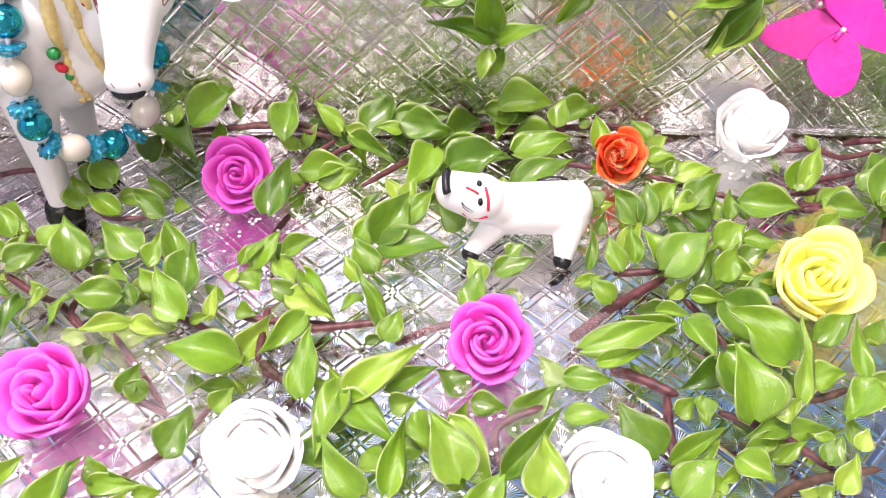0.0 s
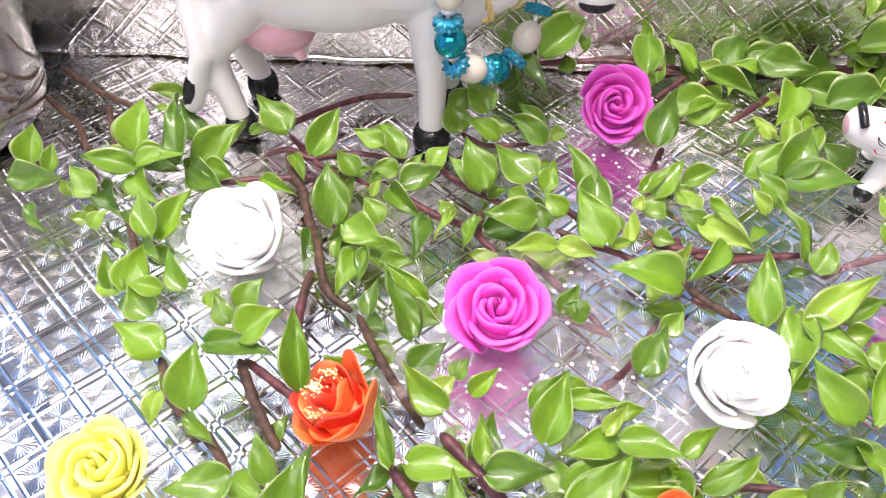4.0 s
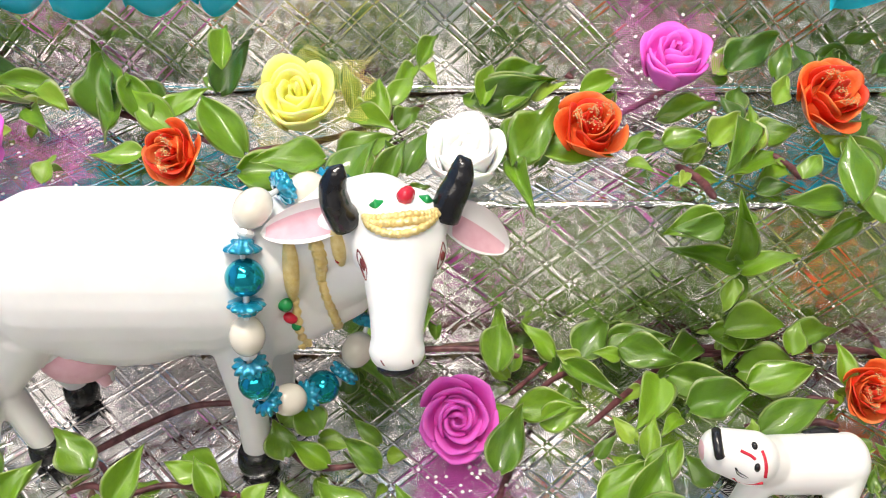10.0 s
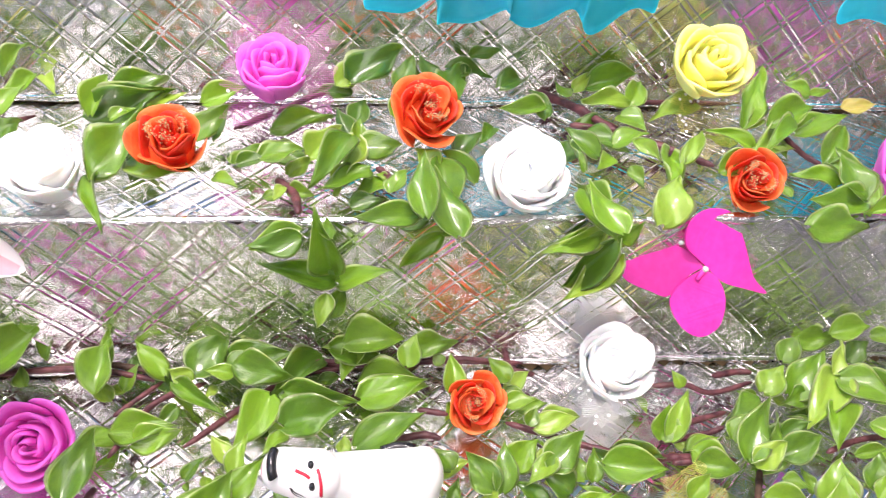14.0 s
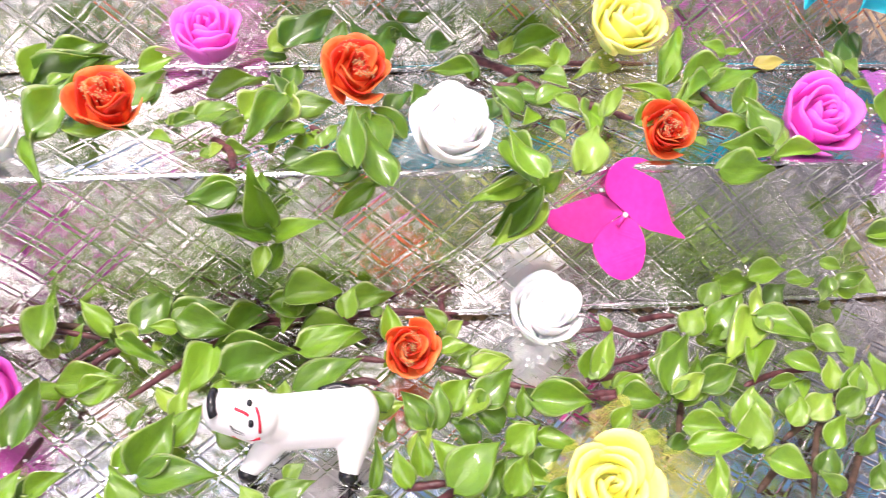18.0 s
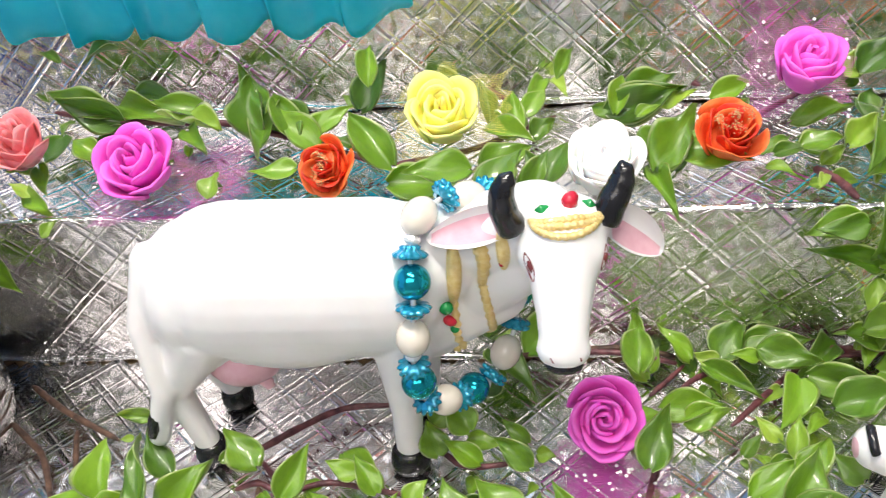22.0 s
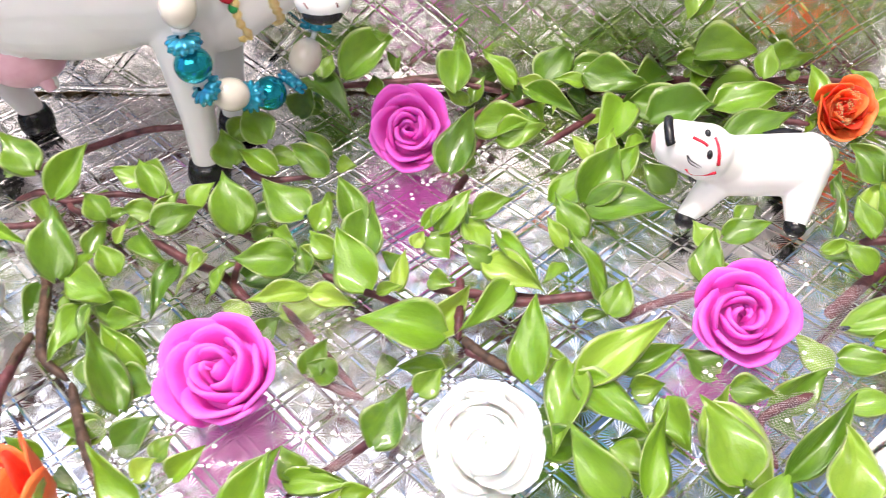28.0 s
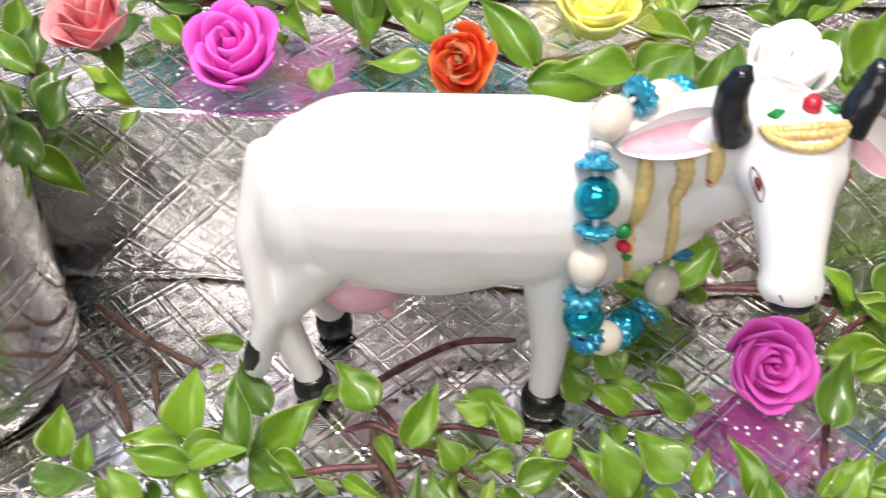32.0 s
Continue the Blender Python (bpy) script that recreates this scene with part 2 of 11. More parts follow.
CRYSTAL = paint("turquoise_glass", (0.0, 0.26, 0.46), (0.01, 0.44, 0.64), 0.08, 0.6, scale=900, bump=0.1, coat=1.0)
CLEAR = paint("clear_bead", (0.75, 0.77, 0.78), (0.88, 0.9, 0.9), 0.08, 0.3, scale=900, bump=0.0)
STEEL = paint("brushed_steel", (0.62, 0.60, 0.58), (0.78, 0.76, 0.74), 0.10, 1.0, scale=60, bump=0.0)
FELT_PINK = paint("magenta_card", (0.84, 0.030, 0.38), (0.90, 0.05, 0.45), 0.5, scale=400, bump=0.2, sss=0.1)
SATIN = paint("turquoise_satin", (0.0, 0.72, 0.90), (0.02, 0.80, 0.94), 0.27, scale=90, bump=0.15, bump_scale=2500, coat=0.2)
BLUE_PLASTIC = paint("royal_blue_plastic", (0.005, 0.05, 0.38), (0.01, 0.09, 0.5), 0.25, bump=0.03)
CARD_BROWN = paint("tan_card", (0.38, 0.25, 0.13), (0.52, 0.36, 0.2), 0.7, scale=160, bump=0.4)
SEQUIN = paint("sequin_white", (0.90, 0.88, 0.90), (0.97, 0.96, 0.97), 0.3, 0.0, bump=0)
# Walls out of view, kept dark to cut bounce and sharpen foil contrast.
WALL = paint("wall_paint", (0.28, 0.275, 0.27), (0.34, 0.33, 0.325), 0.8, scale=6, bump=0.1, bump_scale=200)
# Blue for walls out of view, picked to tint the foil's reflections.
WALL_BLUE = paint("unseen_wall_blue", (0.20, 0.42, 0.80), (0.30, 0.52, 0.86), 0.8, scale=6, bump=0.1, bump_scale=200)
# Ceiling out of view, toned down to dim what the front foil mirrors.
CEIL = paint("ceiling_paint", (0.36, 0.35, 0.35), (0.44, 0.43, 0.43), 0.85, scale=6, bump=0.1, bump_scale=200)
FLOOR_TILE = paint("floor_stone", (0.24, 0.22, 0.2), (0.36, 0.33, 0.3), 0.5, scale=9, bump=0.1)
NET_PINK = net_material("net_pink", (0.80, 0.16, 0.62), 0.06)
NET_PURPLE = net_material("net_purple", (0.62, 0.13, 0.60), 0.16)
NET_PALE = net_material("net_pale_pink", (0.84, 0.74, 0.78), 0.035)
NET_WHITE = net_material("net_white", (0.86, 0.88, 0.86), 0.06)
NET_YELLOW = net_material("net_yellow", (0.80, 0.72, 0.16), 0.07)


# ---------------------------------------------------------------- building helpers
def to_mesh(name, bm, mats, smooth=True):
    me = bpy.data.meshes.new(name)
    bm.to_mesh(me)
    bm.free()
    for m in mats if isinstance(mats, (list, tuple)) else [mats]:
        me.materials.append(m)
    if smooth:
        me.polygons.foreach_set("use_smooth", [True] * len(me.polygons))
    return me


def part(name, bm, material, parent, label="", smooth=True):
    ob = new(name, to_mesh(name, bm, material, smooth))
    ob.parent = parent
    return tagged(ob, label)


def piece(name, me, parent, m):
    """A part that shares the mesh me."""
    ob = new(name, me)
    ob.parent = parent
    ob.matrix_basis = m
    return ob


def holder(name, at, label, category, group="", kind=""):
    ob = new(name)
    ob.empty_display_size = 0.01
    ob.location = at
    return tagged(ob, label, category, group, kind)


def frame_on(direction, spin=0.0):
    """A turn that takes +z to the given direction, spun about it."""
    return Vector(direction).normalized().to_track_quat("Z", "Y").to_matrix().to_4x4() @ Matrix.Rotation(radians(spin), 4, "Z")


def smooth_line(points, steps=6):
    """A curve through the points (Catmull-Rom)."""
    p = [Vector(q) for q in points]
    p = [2 * p[0] - p[1]] + p + [2 * p[-1] - p[-2]]
    out = []
    for i in range(1, len(p) - 2):
        for k in range(steps):
            t = k / steps
            a, b, c, d = p[i - 1], p[i], p[i + 1], p[i + 2]
            out.append(0.5 * (2 * b + (c - a) * t + (2 * a - 5 * b + 4 * c - d) * t * t + (3 * b - a - 3 * c + d) * t ** 3))
    out.append(p[-2])
    return out


def tube(bm, line, radius, sides=8, mat=0):
    """A round tube along a line; radius is a number or a function of the share along it."""
    rings = []
    side = Vector((0.3, 0.2, 1)).normalized()
    for i, q in enumerate(line):
        d = (line[min(i + 1, len(line) - 1)] - line[max(i - 1, 0)]).normalized()
        side = (side - d * side.dot(d)).normalized()
        up = d.cross(side)
        r = radius(i / (len(line) - 1)) if callable(radius) else radius
        rings.append([bm.verts.new(q + (side * math.cos(a) + up * math.sin(a)) * r) for a in [2 * math.pi * k / sides for k in range(sides)]])
    for a, b in zip(rings, rings[1:]):
        for k in range(sides):
            bm.faces.new((a[k], a[(k + 1) % sides], b[(k + 1) % sides], b[k])).material_index = mat
    for ring in (rings[0][::-1], rings[-1]):
        bm.faces.new(ring).material_index = mat


def ball(bm, at, radii, turn=None, mat=0, u=12, v=8):
    m = Matrix.Translation(at) @ (turn or Matrix.Identity(4)) @ Matrix.Diagonal((*radii, 1))
    rings = [[bm.verts.new(m @ Vector((math.sin(b) * math.cos(a), math.sin(b) * math.sin(a), math.cos(b)))) for a in [2 * math.pi * k / u for k in range(u)]]
             for b in [math.pi * j / v for j in range(1, v)]]
    top, low = bm.verts.new(m @ Vector((0, 0, 1))), bm.verts.new(m @ Vector((0, 0, -1)))
    faces = []
    for k in range(u):
        n = (k + 1) % u
        faces += [(top, rings[0][k], rings[0][n]), (low, rings[-1][n], rings[-1][k])]
        faces += [(a[k], b[k], b[n], a[n]) for a, b in zip(rings, rings[1:])]
    for f in faces:
        bm.faces.new(f).material_index = mat


def capsule(bm, a, r0, b, r1, flat_y=1.0, mat=0, u=28):
    """A round limb from a to b with rounded ends, squeezed in y."""
    a, b = Vector(a), Vector(b)
    d = (b - a).normalized()
    line, radii = [], []
    for k in range(7):
        g = math.pi / 2 * k / 6.3
        line.append(a - d * r0 * math.cos(g)), radii.append(r0 * math.sin(g) + 1e-5)
    for k in range(9):
        line.append(a.lerp(b, k / 8)), radii.append(r0 + (r1 - r0) * k / 8)
    for k in range(7):
        g = math.pi / 2 * (k + 0.3) / 6.3
        line.append(b + d * r1 * math.sin(g)), radii.append(r1 * math.cos(g) + 1e-5)
    n = len(bm.verts)
    tube(bm, line, lambda s: radii[round(s * (len(line) - 1))], u, mat)
    if flat_y != 1.0:
        bm.verts.ensure_lookup_table()
        for v in bm.verts[n:]:
            mid = a.y + (b.y - a.y) * max(0, min(1, (v.co - a).dot(d) / (b - a).length))
            v.co.y = mid + (v.co.y - mid) * flat_y


def lathe(bm, profile, sides=48, mat=0, axis_at=(0, 0, 0)):
    rings = []
    for r, z in profile:
        rings.append([bm.verts.new((axis_at[0] + r * math.cos(a), axis_at[1] + r * math.sin(a), axis_at[2] + z)) for a in [2 * math.pi * k / sides for k in range(sides)]])
    for a, b in zip(rings, rings[1:]):
        for k in range(sides):
            bm.faces.new((a[k], a[(k + 1) % sides], b[(k + 1) % sides], b[k])).material_index = mat
    return rings


def cuboid(bm, lo, hi, mat=0):
    c = [(a + b) / 2 for a, b in zip(lo, hi)]
    s = [b - a for a, b in zip(lo, hi)]
    made = bmesh.ops.create_cube(bm, size=1, matrix=Matrix.Translation(c) @ Matrix.Diagonal((*s, 1)))
    for f in {f for v in made["verts"] for f in v.link_faces}:
        f.material_index = mat


# ---------------------------------------------------------------- unseen room round the altar, added to close it in
def room_box(name, lo, hi, material, label):
    bm = bmesh.new()
    cuboid(bm, lo, hi)
    return tagged(part(name, bm, material, None, smooth=False), label, name.split("_")[0], kind="structure")


room_box("floor", (-1.8, -1.6, -0.82), (1.8, 1.6, -0.74), FLOOR_TILE, "plain grey stone floor of the room")
room_box("ceiling", (-1.8, -1.6, 2.7), (1.8, 1.6, 2.78), CEIL, "unseen plain grey ceiling closing the room")
# Blue walls here and to the west are added for the foil to mirror.
room_box("wall_north", (-1.8, 1.6, -0.82), (1.8, 1.7, 2.78), WALL_BLUE, "unseen blue wall added for blue foil reflections")
room_box("wall_south", (-1.8, -1.7, -0.82), (1.8, -1.6, 2.78), WALL, "unseen plain grey wall closing the room")
room_box("wall_east", (1.8, -1.7, -0.82), (1.9, 1.7, 2.78), WALL, "unseen plain grey wall closing the room")
room_box("wall_west", (-1.9, -1.7, -0.82), (-1.8, 1.7, 2.78), WALL_BLUE, "unseen blue side wall added for blue foil reflections")

# ---------------------------------------------------------------- foil-covered steps
RISER, TREAD, BACK, TOP = 0.2415, 0.0555, 0.304, 0.118
LEFT, RIGHT = -0.46, 0.246


def foil_panel(bm, lo_x, hi_x, lo_v, hi_v, place, seed, wave=0.00011):
    """One sheet of embossed foil laid out flat in x and v, put into the world by place(x, v, height)."""
    cut = np.array([0, 0.056, 0.105, 0.154, 0.5, 0.846, 0.895, 0.944])
    relief = np.array([0.0, 0.0, 0.13, 0.0, 0.02, 0.0, 0.13, 0.0]) * 0.001
    a0, a1 = math.floor((lo_x + lo_v) / TILE) - 1, math.ceil((hi_x + hi_v) / TILE) + 1
    b0, b1 = math.floor((lo_x - hi_v) / TILE) - 1, math.ceil((hi_x - lo_v) / TILE) + 1
    ua = np.concatenate([k + cut for k in range(a0, a1)])
    ub = np.concatenate([k + cut for k in range(b0, b1)])
    ha, hb = np.tile(relief, a1 - a0), np.tile(relief, b1 - b0)
    rng = np.random.default_rng(int(seed * 10))
    A, B = np.meshgrid(ua, ub, indexing="ij")
    X, V = (A + B) * TILE / 2, (A - B) * TILE / 2
    press_a = np.kron(rng.uniform(0.7, 1.2, (a1 - a0, b1 - b0)), np.ones((len(cut), len(cut))))
    press_b = np.kron(rng.uniform(0.7, 1.2, (a1 - a0, b1 - b0)), np.ones((len(cut), len(cut))))
    H = np.maximum(ha[:, None] * press_a, hb[None, :] * press_b)
    H = H + wave * (3.2 * np.sin(X * 95 + seed) * np.sin(V * 120 + 2 * seed) + 1.6 * np.sin(X * 210 + V * 160 + seed) + 0.5 * np.sin(X * 330 - V * 280 + 3 * seed))
    inside = (X > lo_x - TILE / 9) & (X < hi_x + TILE / 9) & (V > lo_v - TILE / 9) & (V < hi_v + TILE / 9)
    Xc, Vc = np.clip(X, lo_x, hi_x), np.clip(V, lo_v, hi_v)
    keep = inside[:-1, :-1] & inside[1:, :-1] & inside[1:, 1:] & inside[:-1, 1:]
    i, j = np.nonzero(keep)
    w = X.shape[1]
    quads = np.stack([i * w + j, (i + 1) * w + j, (i + 1) * w + j + 1, i * w + j + 1], 1)
    used, quads = np.unique(quads, return_inverse=True)
    quads = quads.reshape(-1, 4)
    co = place(Xc.ravel()[used], Vc.ravel()[used], H.ravel()[used])
    bm.append((co, quads, np.stack([A.ravel()[used], B.ravel()[used]], 1)))


def foil_object(name, sheets, label):
    co = np.concatenate([s[0] for s in sheets])
    uv = np.concatenate([s[2] for s in sheets])
    at, quads = 0, []
    for s in sheets:
        quads.append(s[1] + at)
        at += len(s[0])
    quads = np.concatenate(quads)
    me = bpy.data.meshes.new(name)
    me.vertices.add(len(co))
    me.vertices.foreach_set("co", co.ravel())
    me.loops.add(quads.size)
    me.loops.foreach_set("vertex_index", quads.ravel().astype(np.int32))
    me.polygons.add(len(quads))
    me.polygons.foreach_set("loop_start", np.arange(0, quads.size, 4, dtype=np.int32))
    me.polygons.foreach_set("loop_total", np.full(len(quads), 4, dtype=np.int32))
    me.polygons.foreach_set("use_smooth", np.zeros(len(quads), dtype=bool))
    me.uv_layers.new(name="UVMap").data.foreach_set("uv", uv[quads.ravel()].ravel())
    me.update()
    me.validate()
    me.materials.append(FOIL)
    return tagged(new(name, me), label, "step covering", kind="structure")


def flat(z):
    return lambda x, v, h: np.stack([x, v, z + h], 1)


def upright(y, bulge=0.0):
    return lambda x, v, h: np.stack([x, y - h - bulge * np.sin(v * 50), v], 1)


sheets = []
foil_panel(sheets, LEFT, RIGHT + 0.10, -0.12, RISER, flat(-0.0012), 0.4)
foil_object("step_tread_lower", sheets, "lower step covered in silver foil embossed with diamonds")
sheets = []
foil_panel(sheets, LEFT, RIGHT, -0.001, TREAD, upright(RISER, 0.0014), 1.7, 0.0002)
foil_object("step_riser_lower", sheets, "upright step face in embossed silver foil")
sheets = []
foil_panel(sheets, LEFT, RIGHT, RISER, BACK, flat(TREAD - 0.0012), 2.9)
foil_object("step_tread_middle", sheets, "middle step covered in embossed silver foil")
sheets = []
foil_panel(sheets, LEFT, RIGHT + 0.06, TREAD, TOP, upright(BACK), 4.1)
foil_object("step_riser_upper", sheets, "upper step face in embossed silver foil")
sheets = []
foil_panel(sheets, LEFT, RIGHT + 0.06, BACK, BACK + 0.12, flat(TOP - 0.0012), 5.3)
foil_object("step_tread_upper", sheets, "upper step covered in embossed silver foil")

# rounded, crumpled folds of foil along the step edges, and the dark body below
for edge_name, (ey, ez), r in (("step_nosing_lower", (RISER + 0.0012, TREAD - 0.0012), 0.0016), ("step_nosing_upper", (BACK + 0.0012, TOP - 0.0012), 0.0016),
                               ("step_crease_lower", (RISER - 0.0006, 0.0004), 0.0012), ("step_crease_middle", (BACK - 0.0006, TREAD + 0.0002), 0.0012)):
    bm = bmesh.new()
    line = [Vector((LEFT + (RIGHT - LEFT) * k / 160, ey + 0.0005 * math.sin(k * 0.9) * math.sin(k * 0.23), ez + 0.0004 * math.sin(k * 0.57 + 1))) for k in range(161)]
    tube(bm, line, lambda s, r=r: r * (1 + 0.25 * math.sin(s * 190) * math.sin(s * 77)), 8)
    me = to_mesh(edge_name, bm, FOIL)
    me.uv_layers.new(name="UVMap")
    tagged(new(edge_name, me), "folded edge of silver foil along the step", "step edge", kind="structure")
bm = bmesh.new()
cuboid(bm, (LEFT, -0.12, -0.06), (RIGHT + 0.10, RISER + 0.004, -0.0035))
cuboid(bm, (LEFT, RISER + 0.004, -0.06), (RIGHT - 0.001, BACK + 0.004, TREAD - 0.0035))
cuboid(bm, (LEFT, BACK + 0.004, -0.06), (RIGHT + 0.06, BACK + 0.16, TOP - 0.0035))
tagged(part("step_body", bm, CARD_BROWN, None, smooth=False), "tan cardboard body of the stepped altar under the foil", "step", kind="structure")
bm = bmesh.new()
cuboid(bm, (LEFT - 0.1, -0.2, -0.10), (0.5, 0.55, -0.0605))
for lx, ly in ((LEFT, -0.1), (0.44, -0.1), (LEFT, 0.48), (0.44, 0.48)):
    cuboid(bm, (lx - 0.03, ly - 0.03, -0.74), (lx + 0.03, ly + 0.03, -0.10))
tagged(part("table", bm, CARD_BROWN, None, smooth=False), "plain wooden table under the foil-covered altar", "table")


# ---------------------------------------------------------------- figurines: one welded mesh each
def figurine(name, solids, voxel, rounds, zone, mats, extras, label, category, origin):
    """Solids are welded and smoothed into one skin; zone(p) picks the paint; extras(bm) adds raised paint and horns."""
    bm = bmesh.new()
    for s in solids:
        if s[0] == "ball":
            ball(bm, s[1], s[2], Euler([radians(a) for a in s[3]]).to_matrix().to_4x4() if len(s) > 3 else None, 0, 20, 14)
        else:
            capsule(bm, s[1], s[2], s[3], s[4], s[5] if len(s) > 5 else 1.0)
    tmp = new("tmp", to_mesh("tmp", bm, mats[0]))
    rm = tmp.modifiers.new("weld", "REMESH")
    rm.mode, rm.voxel_size = "VOXEL", voxel
    sm = tmp.modifiers.new("soft", "SMOOTH")
    sm.factor, sm.iterations = 0.5, rounds
    skin = bpy.data.meshes.new_from_object(tmp.evaluated_get(bpy.context.evaluated_depsgraph_get()))
    bpy.data.objects.remove(tmp)
    bm = bmesh.new()
    bm.from_mesh(skin)
    bpy.data.meshes.remove(skin)
    for f in bm.faces:
        f.material_index = zone(f.calc_center_median())
    extras(bm)
    bmesh.ops.translate(bm, verts=bm.verts, vec=-Vector(origin))
    ob = new(name, to_mesh(name, bm, mats))
    ob.location = origin
    return tagged(ob, label, category)


CY = 0.211
cow_solids = [
    ("limb", (-0.1555, CY, 0.0580), 0.0212, (-0.119, CY, 0.0582), 0.0212, 0.88),
    ("ball", (-0.1660, CY, 0.0555), (0.0135, 0.0165, 0.0195)),
    ("ball", (-0.142, CY, 0.0530), (0.032, 0.0178, 0.0205)),
    ("limb", (-0.119, CY, 0.060), 0.0178, (-0.0955, 0.2120, 0.0685), 0.0108),
    ("limb", (-0.110, CY, 0.050), 0.0125, (-0.0945, 0.2120, 0.0520), 0.0090),
    ("limb", (-0.1060, 0.2115, 0.0440), 0.0105, (-0.0885, 0.2110, 0.0530), 0.0078),
    ("limb", (-0.0945, 0.2120, 0.0530), 0.0088, (-0.0820, 0.2040, 0.0690), 0.0080),
    ("limb", (-0.0955, 0.2120, 0.0690), 0.0104, (-0.0790, 0.2040, 0.0795), 0.0100),
    ("ball", (-0.0735, 0.1990, 0.0825), (0.0106, 0.0082, 0.0072)),
    ("ball", (-0.0737, 0.1945, 0.0785), (0.0102, 0.0080, 0.0085)),
    ("limb", (-0.0737, 0.196, 0.0805), 0.0090, (-0.0738, 0.1858, 0.0718), 0.0064),
    ("limb", (-0.0738, 0.1858, 0.0718), 0.0062, (-0.0739, 0.1795, 0.0658), 0.0053),
    ("ball", (-0.0739, 0.1787, 0.0646), (0.0060, 0.0050, 0.0046)),
    # near legs
    ("limb", (-0.113, 0.2035, 0.046), 0.0082, (-0.1132, 0.2005, 0.022), 0.0045),
    ("limb", (-0.1132, 0.2005, 0.022), 0.0043, (-0.1136, 0.1998, 0.006), 0.0037),
    ("ball", (-0.1136, 0.1993, 0.0034), (0.0046, 0.0046, 0.0030)),
    ("limb", (-0.1650, 0.2045, 0.047), 0.0095, (-0.1765, 0.2035, 0.0255), 0.0042),
    ("limb", (-0.1765, 0.2035, 0.0255), 0.0043, (-0.1712, 0.2018, 0.006), 0.0035),
    ("ball", (-0.1708, 0.2018, 0.0034), (0.0040, 0.0040, 0.0030)),
    # far legs
    ("limb", (-0.109, 0.2185, 0.046), 0.0082, (-0.1095, 0.2205, 0.022), 0.0045),
    ("limb", (-0.1095, 0.2205, 0.022), 0.0043, (-0.1100, 0.2210, 0.006), 0.0037),
    ("ball", (-0.1100, 0.2208, 0.0034), (0.0042, 0.0042, 0.0030)),
    ("limb", (-0.1650, 0.2185, 0.046), 0.0095, (-0.1735, 0.2205, 0.022), 0.0044),
    ("limb", (-0.1735, 0.2205, 0.022), 0.0044, (-0.1686, 0.2224, 0.007), 0.0035),
    ("ball", (-0.1683, 0.2226, 0.0034), (0.0040, 0.0040, 0.0030)),
    # udder
    ("ball", (-0.1575, 0.2105, 0.0330), (0.0105, 0.0090, 0.0080)),
    ("limb", (-0.1525, 0.2075, 0.029), 0.0028, (-0.1505, 0.2065, 0.0255), 0.0018),
    # tail
    ("limb", (-0.1745, 0.2080, 0.068), 0.0042, (-0.1792, 0.2030, 0.050), 0.0037),
    ("limb", (-0.1792, 0.2030, 0.050), 0.0037, (-0.1775, 0.1990, 0.029), 0.0033),
    ("limb", (-0.1775, 0.1990, 0.029), 0.0033, (-0.1825, 0.1985, 0.013), 0.0032),
]


def cow_zone(p):
    return 0


